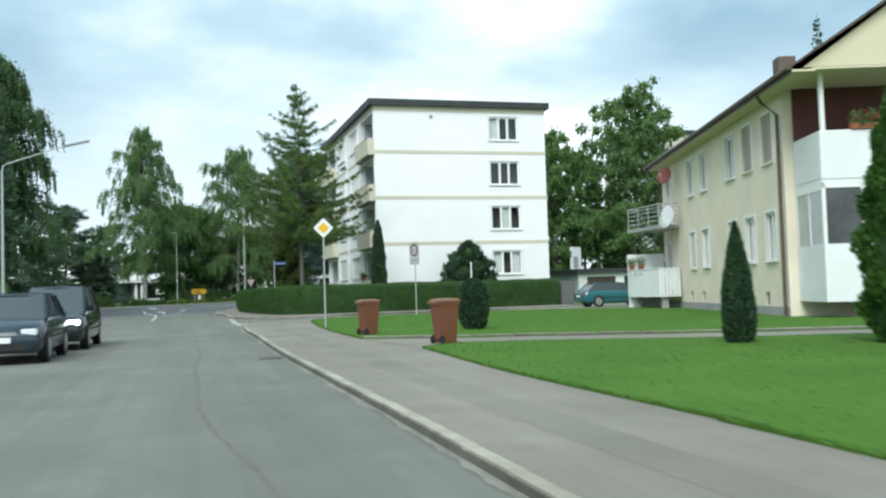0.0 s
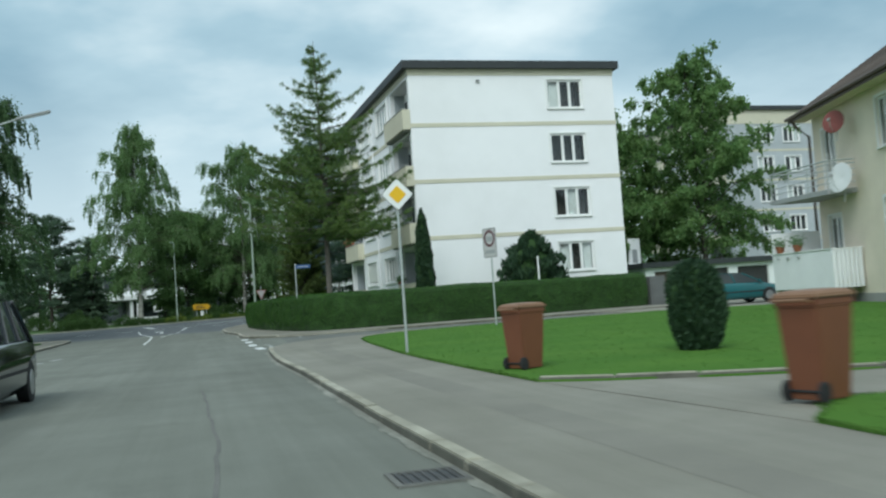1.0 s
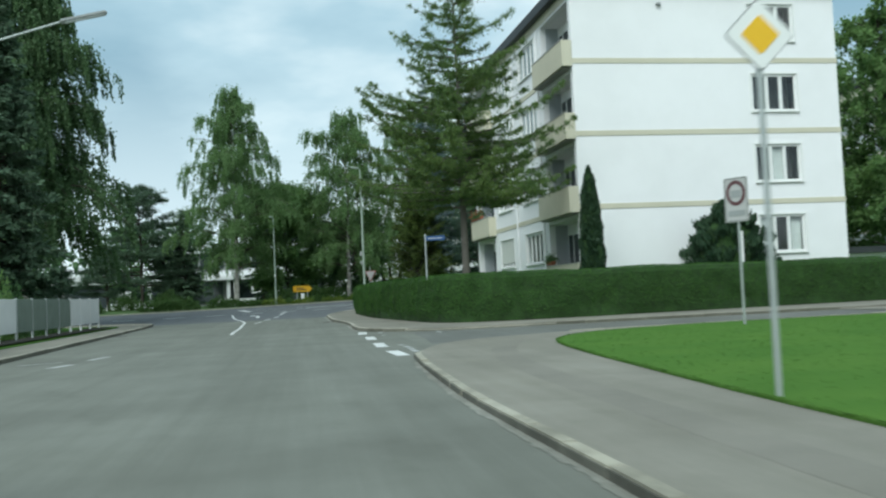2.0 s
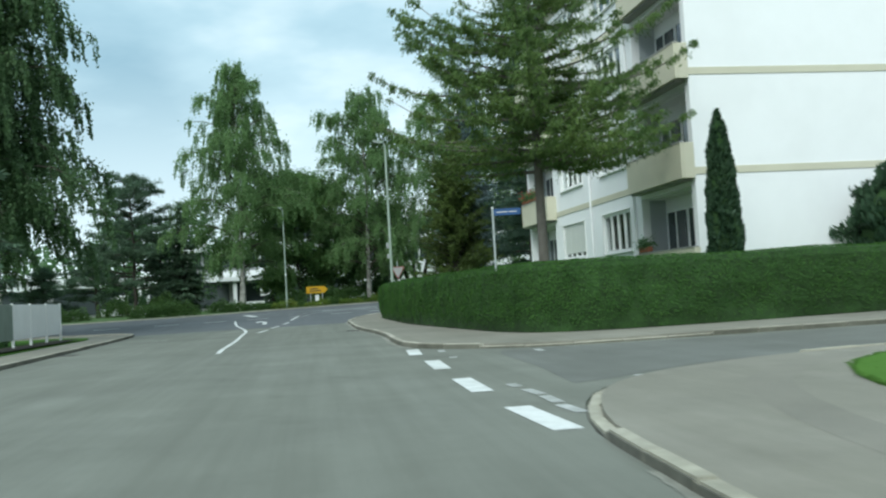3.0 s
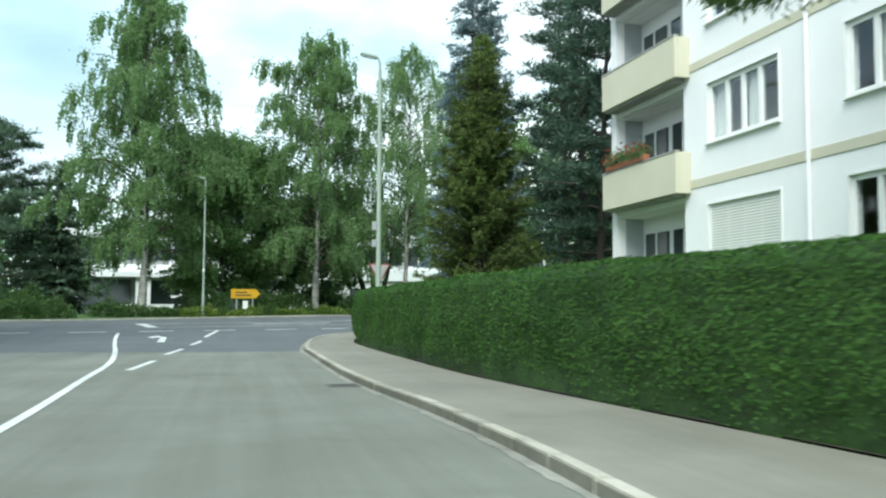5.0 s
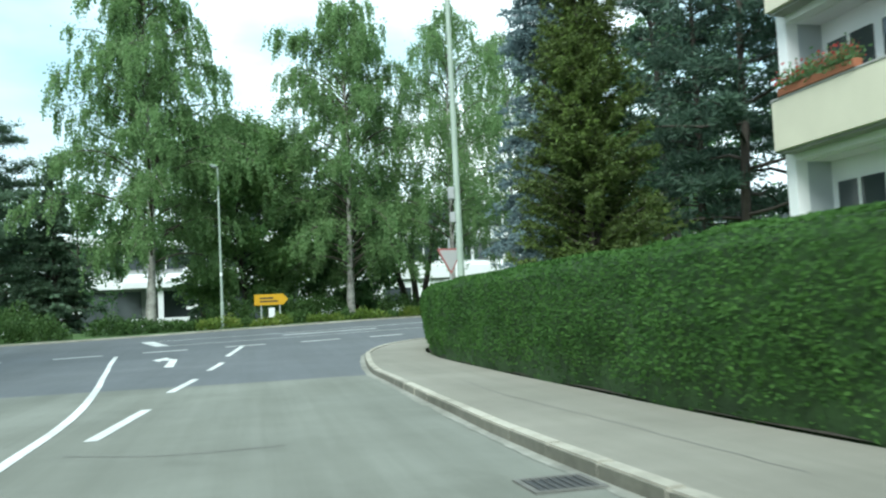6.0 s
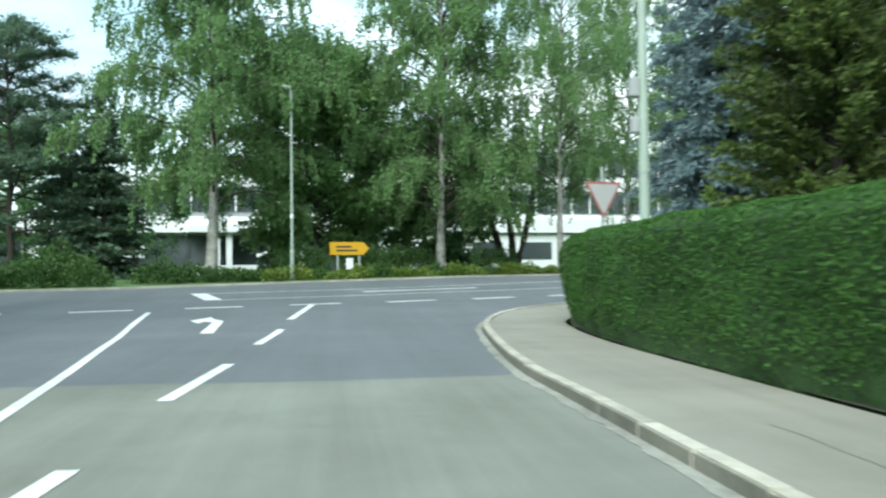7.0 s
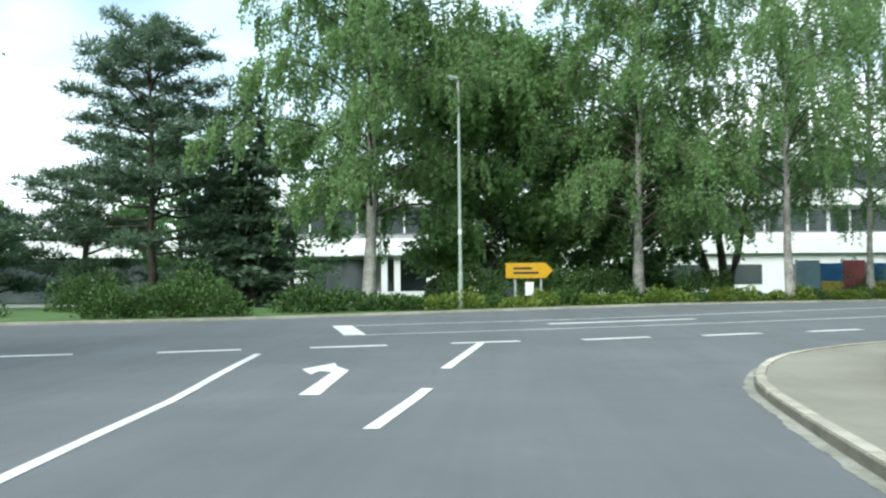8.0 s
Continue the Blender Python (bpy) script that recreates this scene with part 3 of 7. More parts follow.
LAWN_B = LAWN_EDGE2 + [(26.6, 40.8), (28.0, 39.2), (21.2, 23.4), (21.5, 12.5)] + PATH_HIGH[:0:-1]
sheet("lawn", LAWN_A, 0.095, M["lawn"], "mown green lawn in front of the house", "lawn")
sheet("lawn_upper", LAWN_B, 0.095, M["lawn"], "mown green lawn between house and side street", "lawn")

# verge, pavement and gardens on the other side
left_pave = strip(KERB_LEFT, -0.15, -0.16)[:len(KERB_LEFT)]
LEFT_BACK = smooth_line([(klx(-60) - 2.0, -60), (klx(0) - 2.0, 0), (klx(40) - 2.0, 40), (klx(70) - 1.8, 70), (0.1, 77.5), (-1.2, 80.6), (-4, 81.8), (-10, 82), (-60, 77)], 1.0)
sheet("pavement_left", left_pave + LEFT_BACK[::-1], 0.062, M["asphalt_path"], "grey asphalt pavement with a curved kerb", "pavement")
sheet("verge_left", LEFT_BACK + [(-60, -60)], 0.095, M["lawn"], "grass strip and gardens beside the pavement", "grass")
sheet("verge_far", FAR_EDGE + [(60, 180), (-60, 180)], 0.06, M["meadow"], "grass verge behind the crossing road", "grass")
part("verge_edge", sheet_bm(strip(FAR_EDGE, -0.02, 0.14), 0.075), M["kerb"], bpy.data.objects["verge_far"], "low concrete edging")


# kerb stones
def kerb_stone_mesh(top, face, wide=0.15, high=0.082):
    bm = boxes((-0.494, 0.494, 0.075 - wide, 0.075, -0.2, high))
    bmesh.ops.bevel(bm, geom=[e for e in bm.edges if all(v.co.z > 0 for v in e.verts)], offset=0.018, segments=2, affect="EDGES")
    me = bpy.data.meshes.new("kerb_stone")
    bm.to_mesh(me)
    bm.free()
    me.materials.append(top)
    me.materials.append(face)
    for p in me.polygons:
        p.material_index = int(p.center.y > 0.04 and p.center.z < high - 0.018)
    return me


def kerb(name, line, side, label, step=1.0, drop=(), stone=None):
    top = tagged(new(name), label, "kerb", kind="structure")
    pts = resample(line, step)
    rng = random.Random(3)
    for a, b in zip(pts, pts[1:]):
        x, y = (a[0] + b[0]) / 2, (a[1] + b[1]) / 2
        ln = math.hypot(b[0] - a[0], b[1] - a[1])
        d = ((b[0] - a[0]) / ln, (b[1] - a[1]) / ln)
        low = next((h for cx, cy, r, h in drop if math.hypot(x - cx, y - cy) < r), 0.0)
        o = part_data("kerb_stone", stone or STONE, top, pose(x + side * d[1] * 0.075, y - side * d[0] * 0.075, gz(y) - low + rng.uniform(-0.006, 0.006), rng.uniform(-0.6, 0.6),
                                                     -side * math.degrees(math.atan2(gz(b[1]) - gz(a[1]), ln)), math.degrees(math.atan2(d[1], d[0])) + (0 if side > 0 else 180) + rng.uniform(-0.4, 0.4)))
        o.scale = (ln / 1.0, 1, 1)
    return top


def ragged(name, line, width, wear, z, material):
    """A strip on the left of a line whose outer edge is worn unevenly."""
    bm = bmesh.new()
    pts = resample(line, 0.06)
    prev = None
    for i, p in enumerate(pts):
        a, b = pts[max(i - 1, 0)], pts[min(i + 1, len(pts) - 1)]
        ln = math.hypot(b[0] - a[0], b[1] - a[1])
        w = width + wear * (0.7 * noise.noise((p[0] * 0.9, p[1] * 0.9, 3.0)) + 0.6 * noise.noise((p[0] * 3.5, p[1] * 3.5, 7.0)) + 0.5 * noise.noise((p[0] * 9, p[1] * 9, 5.0)))
        nx, ny = -(b[1] - a[1]) / ln, (b[0] - a[0]) / ln
        row = [bm.verts.new((p[0], p[1], gz(p[1]) + z)), bm.verts.new((p[0] + nx * max(0.01, w), p[1] + ny * max(0.01, w), gz(p[1]) + z))]
        if prev:
            f = bm.faces.new((prev[0], row[0], row[1], prev[1]))
            f.normal_update()
            if f.normal.z < 0:
                f.normal_flip()
        prev = row
    return part(name, bm, material)


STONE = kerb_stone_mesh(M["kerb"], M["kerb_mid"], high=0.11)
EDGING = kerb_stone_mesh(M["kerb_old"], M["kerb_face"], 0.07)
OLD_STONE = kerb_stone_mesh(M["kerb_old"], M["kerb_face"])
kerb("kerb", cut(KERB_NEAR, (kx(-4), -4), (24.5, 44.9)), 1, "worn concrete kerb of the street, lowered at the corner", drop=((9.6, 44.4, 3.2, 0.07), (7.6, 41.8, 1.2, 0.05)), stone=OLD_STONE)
kerb("kerb", cut(KERB_FAR, (24.5, 50.0), (34, 98.8)), 1, "pale concrete kerb curving round the hedge corner", drop=((12.0, 51.3, 2.2, 0.06),))
kerb("kerb", cut(KERB_LEFT, (klx(24), 24), (-14, 84.8)), -1, "concrete kerb of the far pavement")
kerb("kerb", [PATH_HIGH[0], *PATH_HIGH[1:]], -1, "low concrete edging between path and lawn", 1.0, drop=((12, 18, 30, -0.06),), stone=EDGING)
gutter = ragged("gutter", cut(KERB_NEAR, (kx(-4), -4), (7.08, 39.3)), 0.085, 0.075, 0.004, M["gutter"])
tagged(gutter, "worn pale concrete gutter strip along the kerb", "gutter", kind="structure")
gutter2 = ragged("gutter", cut(KERB_FAR, (9.32, 54.5), (18, 92.8)), 0.12, 0.05, 0.004, M["gutter"])
tagged(gutter2, "pale concrete gutter strip along the kerb", "gutter", kind="structure")


# ---- road markings ----
def marking(points, w, worn=False, label="white painted road line", cat="road marking", group="lane lines"):
    ob = band("road_marking", points, -w / 2, w / 2, 0.006, M["paint_worn" if worn else "paint"])
    return tagged(ob, label, cat, group, kind="structure")


def dash(a, b, w, worn=False, group="lane dashes"):
    d = [(a[0] + (b[0] - a[0]) * k / 4, a[1] + (b[1] - a[1]) * k / 4) for k in range(5)]
    return marking(d, w, worn, "white painted dash on asphalt", group=group)


for a, b in (((8.52, 51.85), (8.88, 53.7)), ((8.03, 48.1), (8.36, 50.05)), ((7.52, 44.5), (7.8, 46.35)), ((7.2, 41.2), (7.36, 42.9))):
    dash(a, b, 0.27, group="give-way dashes across the side street")
for a, b in (((9.15, 52.2), (9.28, 52.8)), ((8.82, 50.3), (8.92, 50.6)), ((8.03, 44.7), (8.07, 45.1)), ((7.96, 43.75), (8.0, 44.35)), ((7.83, 42.95), (7.93, 43.6)), ((7.72, 42.1), (7.77, 42.75)), ((10.6, 50.4), (10.7, 51.0)), ((9.66, 44.45), (9.72, 44.9)), ((9.52, 43.4), (9.6, 43.98))):
    dash(a, b, 0.14, True, group="worn old dashes")
marking(smooth_line([(4.94, 58.0), (5.18, 60.5), (5.72, 65.1), (6.27, 70.8), (6.6, 74.0), (6.77, 76.6), (6.86, 79.5), (6.91, 82.0), (6.93, 84.5), (6.96, 86.5), (7.03, 90), (7.18, 93.4)], 1.0), 0.13, label="long white guide line bending at the junction")
dash((7.02, 72.7), (7.66, 75.9), 0.15)
dash((8.1, 78.8), (8.76, 82.0), 0.15)
dash((9.28, 85.0), (9.93, 88.4), 0.15)
dash((10.3, 90.6), (11.28, 95.0), 0.16)
for a, b in (((-7.2, 92.2), (-5.7, 92.5)), ((-4.4, 92.7), (-2.9, 92.95)), ((-1.1, 93.15), (0.4, 93.4)), ((2.35, 93.6), (3.85, 93.85)), ((5.3, 93.95), (6.75, 94.3)), ((8.0, 94.5), (9.45, 94.8)), ((10.7, 95.05), (12.1, 95.35)), ((13.4, 95.45), (14.9, 95.9)),
             ((16.1, 96.1), (17.5, 96.5)), ((18.7, 96.8), (20.1, 97.2)), ((21.4, 97.6), (22.8, 98.0))):
    dash(a, b, 0.26, group="edge dashes of the crossing road")
dash((8.3, 101.0), (8.75, 97.6), 0.5, group="island markings")
marking(smooth_line([(8.9, 97.6), (13.3, 98.7), (19, 100.4), (28, 103.6)], 1.0), 0.12, label="thin white lane line of the crossing road")
marking(smooth_line([(8.6, 100.9), (14.2, 102.3), (20, 104.5), (28, 107.6)], 1.0), 0.12, label="thin white lane line of the crossing road")
dash((13.6, 100.6), (17.9, 101.9), 0.3, group="island markings")
dash((-0.4, 45.9), (0.5, 46.3), 0.2, True, group="worn old dashes")
dash((0.45, 44.2), (0.8, 45.1), 0.22, True, group="worn old dashes")
dash((1.05, 46.4), (1.4, 47.6), 0.2, True, group="worn old dashes")
dash((2.6, 70.6), (3.5, 70.9), 0.14, True, group="worn old dashes")


def turn_arrow():
    bm = bmesh.new()
    o = [(8.38, 88.0), (8.63, 87.96), (8.88, 90.55), (8.68, 91.15), (8.62, 91.65), (8.18, 90.8), (8.36, 90.1), (8.46, 90.55), (8.64, 90.35)]
    f = bm.faces.new([bm.verts.new((x, y, gz(y) + 0.006)) for x, y in o])
    f.normal_update()
    bmesh.ops.triangulate(bm, faces=list(bm.faces))
    bmesh.ops.recalc_face_normals(bm, faces=list(bm.faces))
    if sum(f.normal.z for f in bm.faces) < 0:
        bmesh.ops.reverse_faces(bm, faces=list(bm.faces))
    tagged(part("turn_arrow", bm, M["paint"]), "white painted left-turn arrow on asphalt", "road marking", kind="structure")


turn_arrow()


def crack(points, w, z=0.003):
    rng = random.Random(len(points) + int(points[0][1]))
    pts = [(x + rng.uniform(-0.02, 0.02), y) for x, y in smooth_line(points, 0.35)]
    ob = band("tar_crack", pts, -w / 2, w / 2, z, M["tar"])
    tagged(ob, "dark tar-sealed crack in the asphalt", "crack", "tar cracks", kind="structure")


crack([(1.2, 4), (1.3, 9.6), (1.75, 13.5), (2.1, 16.5), (2.7, 20.4), (3.05, 23.3), (3.4, 26.4), (3.5, 27.5)], 0.038)
crack([(6.8, 71.7), (7.74, 71.1), (8.75, 71.05)], 0.04)
crack([(12.22, 75.6), (12.1, 74.7), (11.9, 73.6), (11.8, 72.6), (11.72, 71.6), (11.62, 70.4), (11.45, 68.6), (11.3, 67.0)], 0.011, 0.0925)
crack([(3.7, 14.0), (3.95, 14.8), (4.0, 15.6)], 0.05)


def drain(x, y, rz):
    ob = thing("drain_grate", pose(x, y, gz(y) + 0.004, 0, 0, rz), "dark cast-iron gully grate set in the gutter", "drain", "gully grates")
    part("frame", boxes((-0.25, 0.25, -0.25, -0.21, 0, 0.012), (-0.25, 0.25, 0.21, 0.25, 0, 0.012), (-0.25, -0.21, -0.21, 0.21, 0, 0.012), (0.21, 0.25, -0.21, 0.21, 0, 0.012)), M["tar"], ob)
    # flat black plate that paints in the dark of the shaft
    part("pit_plate", boxes((-0.21, 0.21, -0.21, 0.21, 0.0, 0.002)), M["sign_black"], ob)
    bars = bpy.data.meshes.new("bar")
    b = boxes((-0.21, 0.21, -0.012, 0.012, 0.002, 0.01))
    b.to_mesh(bars)
    b.free()
    bars.materials.append(M["iron"])
    for k in range(7):
        part_data("bar", bars, ob, pose(0, -0.18 + 0.06 * k, 0))


drain(3.72, 18.0, 82)
drain(10.07, 67.93, 84)
drain(klx(63) + 0.3, 63.0, 84)

# ---- buildings ----
def wall(name, length, z0, z1, openings, m, material, parent, thick=0.3, label=""):
    """A wall along local x from 0 to length; outer face at y = 0 looking to -y; openings (x0, x1, z0, z1) go through it."""
    xs = sorted({0.0, length, *(v for o in openings for v in o[:2])})
    zs = sorted({z0, z1, *(v for o in openings for v in o[2:])})
    bm = bmesh.new()
    cache = {}

    def v(x, y, z):
        k = (round(x, 4), y, round(z, 4))
        if k not in cache:
            cache[k] = bm.verts.new(k)
        return cache[k]

    def solid(i, j):
        if i < 0 or j < 0 or i >= len(xs) - 1 or j >= len(zs) - 1:
            return False
        cx, cz = (xs[i] + xs[i + 1]) / 2, (zs[j] + zs[j + 1]) / 2
        return not any(o[0] < cx < o[1] and o[2] < cz < o[3] for o in openings)

    for i in range(len(xs) - 1):
        for j in range(len(zs) - 1):
            if not solid(i, j):
                continue
            a, b, c, d = xs[i], xs[i + 1], zs[j], zs[j + 1]
            bm.faces.new((v(a, 0, c), v(b, 0, c), v(b, 0, d), v(a, 0, d)))
            bm.faces.new((v(a, thick, d), v(b, thick, d), v(b, thick, c), v(a, thick, c)))
            if not solid(i - 1, j):
                bm.faces.new((v(a, 0, d), v(a, thick, d), v(a, thick, c), v(a, 0, c)))
            if not solid(i + 1, j):
                bm.faces.new((v(b, 0, c), v(b, thick, c), v(b, thick, d), v(b, 0, d)))
            if not solid(i, j - 1):
                bm.faces.new((v(a, 0, c), v(a, thick, c), v(b, thick, c), v(b, 0, c)))
            if not solid(i, j + 1):
                bm.faces.new((v(a, 0, d), v(b, 0, d), v(b, thick, d), v(a, thick, d)))
    bmesh.ops.transform(bm, matrix=m, verts=list(bm.verts))
    return part(name, bm, material, parent, label)


def window(parent, m, w, h, panes=3, shut=0.0, curtains=(), trim=0.0, glaze="glass", shutter="shutter"):
    """A window in an opening of w by h; m: its lower left outer corner, x along the wall, y inwards."""
    f, bar, y0, y1 = (0.11, 0.15, 0.05, 0.12) if panes > 2 else (0.085, 0.105, 0.05, 0.12)
    step = (w - 2 * f) / panes
    holes = []
    for k in range(panes):
        holes.append((f + step * k + (bar / 2 if k else 0), f + step * (k + 1) - (bar / 2 if k < panes - 1 else 0), f, h - f))
    win = wall("window", w, 0.0, h, holes, pose(0, y0, 0), M["white_trim"], parent, y1 - y0)
    win.matrix_basis = m
    part("sill", bev(boxes((-0.06, w + 0.06, -0.10, 0.075, -0.05, 0.0)), 0.008), M["white_trim"], win)
    if trim:
        part("surround", boxes((-trim, 0, -0.03, 0.02, 0, h + trim), (w, w + trim, -0.03, 0.02, 0, h + trim), (0, w, -0.03, 0.02, h, h + trim)), M["white_trim"], win)
    for k in range(panes):
        a, b = f + step * k + (bar / 2 if k else 0), f + step * (k + 1) - (bar / 2 if k < panes - 1 else 0)
        p = part("pane", boxes((a, b, 0.095, 0.103, f, h - f)), M[glaze], win)
        p.visible_shadow = False
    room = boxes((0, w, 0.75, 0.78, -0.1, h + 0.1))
    part("dim_room_panel", room, M["room_dark"], win, "dark panel painted as the dim room behind the glass")
    for k in curtains:
        a, b = f + step * k, f + step * (k + 1)
        bm = bmesh.new()
        n = 14
        lo = [bm.verts.new((a + (b - a) * i / n, 0.22 + 0.02 * math.sin(i * 2.2), 0.0)) for i in range(n + 1)]
        hi = [bm.verts.new((a + (b - a) * i / n, 0.22 + 0.02 * math.sin(i * 2.2), h)) for i in range(n + 1)]
        for i in range(n):
            bm.faces.new((lo[i], lo[i + 1], hi[i + 1], hi[i]))
        part("curtain", bm, M["curtain"], win)
    if shut:
        n = int(h * shut / 0.035)
        bm = bmesh.new()
        rows = [[bm.verts.new((x, 0.04 + 0.012 * (i % 2), h - 0.035 * i)) for x in (0.005, w - 0.005)] for i in range(n + 1)]
        for r, q in zip(rows, rows[1:]):
            bm.faces.new((r[0], q[0], q[1], r[1]))
        part("roller_shutter", bm, M[shutter], win)
    return win


def loggia(parent, m, w, depth, floor, height, par_h, out, parapet, back):
    """A balcony set into the wall, its parapet pushed out. m: as for window, at the floor."""
    bal = part("balcony", boxes((-0.05, w + 0.05, -out, depth, -0.2, 0.0)), M["plinth"], parent, "balcony slab")
    bal.matrix_basis = m
    part("parapet", bev(boxes((-0.08, w + 0.35, -out - 0.1, -out, -0.14, par_h), (-0.08, 0.02, -out, -0.002, -0.14, par_h), (w + 0.25, w + 0.35, -out, -0.002, -0.14, par_h)), 0.012), parapet, bal, "cream rendered parapet")
    part("handrail", boxes((-0.09, w + 0.36, -out - 0.12, -out + 0.02, par_h, par_h + 0.04)), M["plinth"], bal)
    part("back_wall", boxes((0, w, depth, depth + 0.1, 0, height)), back, bal)
    # grey on this side wall paints in the recess's shade; its opposite is white
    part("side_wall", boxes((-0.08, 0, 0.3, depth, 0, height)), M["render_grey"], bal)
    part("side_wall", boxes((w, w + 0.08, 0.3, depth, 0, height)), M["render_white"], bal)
    part("ceiling_panel", boxes((0, w, 0.3, depth, height - 0.03, height)), M["render_white"], bal)
    part("balcony_door", boxes((w * 0.06, w * 0.40, depth - 0.05, depth, 0, 2.25)), M["car_glass"], bal, "dark glazed balcony door")
    bw = part("balcony_window", boxes((w * 0.46, w * 0.95, depth - 0.05, depth, 0.75, 2.25)), M["car_glass"], bal)
    for x in (0.46, 0.62, 0.78, 0.93):
        part("mullion", boxes((w * x, w * x + 0.08, depth - 0.07, depth - 0.05, 0.75, 2.25)), M["white_trim"], bw)
    part("mullion", boxes((w * 0.22, w * 0.22 + 0.08, depth - 0.07, depth - 0.05, 0, 2.25)), M["white_trim"], bw)
    return bal


def apartment_block(m, wide, deep, floors, base, storey, mats, gable_win, side_win, side_log, label, attic=0.35):
    wl, trimm = mats
    b = thing("apartment_building", m, label, "apartment building")
    top = base + floors * storey - 0.25
    gable = []
    for k in range(floors):
        z = base + k * storey
        gable += [(a, c, z + 0.95, z + 2.62) for a, c in gable_win]
    wall("wall", wide, 0.0, top, gable, Matrix(), wl, b)
    ms = pose(0, deep, 0, 0, 0, -90)
    ops = []
    for k in range(floors):
        z = base + k * storey
        ops += [(deep - c, deep - a, z + 1.05, z + 2.6) for a, c in side_win]
        ops += [(deep - c, deep - a, z, z + storey - 0.35) for a, c in side_log]
    # the long wall stops short of the end walls
    ops2 = [(o[0] - 0.302, o[1] - 0.302, o[2], o[3]) for o in ops]
    wall("wall", deep - 0.604, 0.0, top, ops2, ms @ pose(0.302, 0, 0), wl, b)
    wall("wall", wide, 0.0, top, [], pose(wide, deep, 0, 0, 0, 180), wl, b)
    wall("wall", deep - 0.604, 0.0, top, [], pose(wide, 0.302, 0, 0, 0, 90), wl, b)
    for k in range(floors):
        z = base + k * storey
        part("floor_slab", boxes((1.15, wide - 0.32, 0.32, deep - 0.32, z - 0.2, z)), M["plinth"], b)
        part("band", boxes((-0.02, wide + 0.02, -0.025, 0.0, z - 0.02, z + 0.2) if k else (-0.02, wide + 0.02, -0.02, 0.0, z - 0.35, z - 0.25)), trimm, b, "cream string course")
        if k:
            segs = sorted(side_log)
            cuts = [0.0] + [v for s in segs for v in (s[0] - 0.37, s[1] + 0.1)] + [deep]
            for a, c in zip(cuts[::2], cuts[1::2]):
                if c - a > 0.3:
                    part("band", boxes((-0.025, 0.0, a, c, z - 0.02, z + 0.2)), trimm, b)
        for i, (a, c) in enumerate(gable_win):
            cur = [(0, 2), (1,), (), (0,), (1,), (2,)][(k + i) % 6]
            window(b, pose(a, 0, z + 0.95), c - a, 1.67, 3, 0.0, cur, 0.09)
        for i, (a, c) in enumerate(side_win):
            window(b, ms @ pose(deep - c, 0, z + 1.05), c - a, 1.55, 4, 0.85 if (i == 1 and k == 0) else 0.0, [(3,), (1,), (0, 2)][(k + i) % 3], 0.05, shutter="shutter_light")
        for a, c in side_log:
            loggia(b, ms @ pose(deep - c, 0, z), c - a, 0.9, z, storey - 0.35, 0.98 if k else 0.85, 0.35 if k else 0.1, trimm, M["render_white"])
    part("frieze", boxes((-0.03, wide + 0.03, -0.03, deep + 0.03, top, top + attic)), trimm, b, "cream band under the roof edge")
    roof = part("roof", boxes((-0.35, wide + 0.3, -0.3, deep + 0.3, top + attic, top + attic + 0.43)), M["fascia"], b, "flat roof with dark fascia")
    return b


FLATS, DEEP = pose(19.6, 59.6, 0.0, 0, 0, -6.0), 20.0
flats = apartment_block(FLATS, 12.42, DEEP, 4, 1.31, 3.13, (M["render_white"], M["render_cream"]), [(8.2, 10.4)], [(5.62, 8.7), (11.0, 14.1)], [(0.3, 4.5), (15.35, 19.65)],
                        "white rendered four-storey flats with cream bands and balconies")
part("gable_lamp", bev(boxes((3.93, 4.13, -0.14, 0.0, 13.2, 13.32)), 0.02), M["sign_grey"], flats, "small grey wall lamp")
part("downpipe", tube(bmesh.new(), [(-0.07, 5.05, 0.2), (-0.07, 5.05, 13.5)], [0.05, 0.05], 8), M["render_white"], flats)
part("downpipe", tube(bmesh.new(), [(-0.07, 9.9, 0.2), (-0.07, 9.9, 13.5)], [0.05, 0.05], 8), M["render_white"], flats)
apartment_block(pose(66.6, 91.0, 0.0, 0, 0, -4.5), 16.0, 16.0, 5, 1.72, 3.2, (M["render_grey"], M["render_cream"]), [(4.1, 6.1), (7.55, 9.6), (12.0, 13.9)], [(5.2, 7.4), (9.0, 11.2)], [(0.3, 4.1), (12.1, 15.7)],
                "tall grey rendered flats with cream balconies behind trees", 1.5)


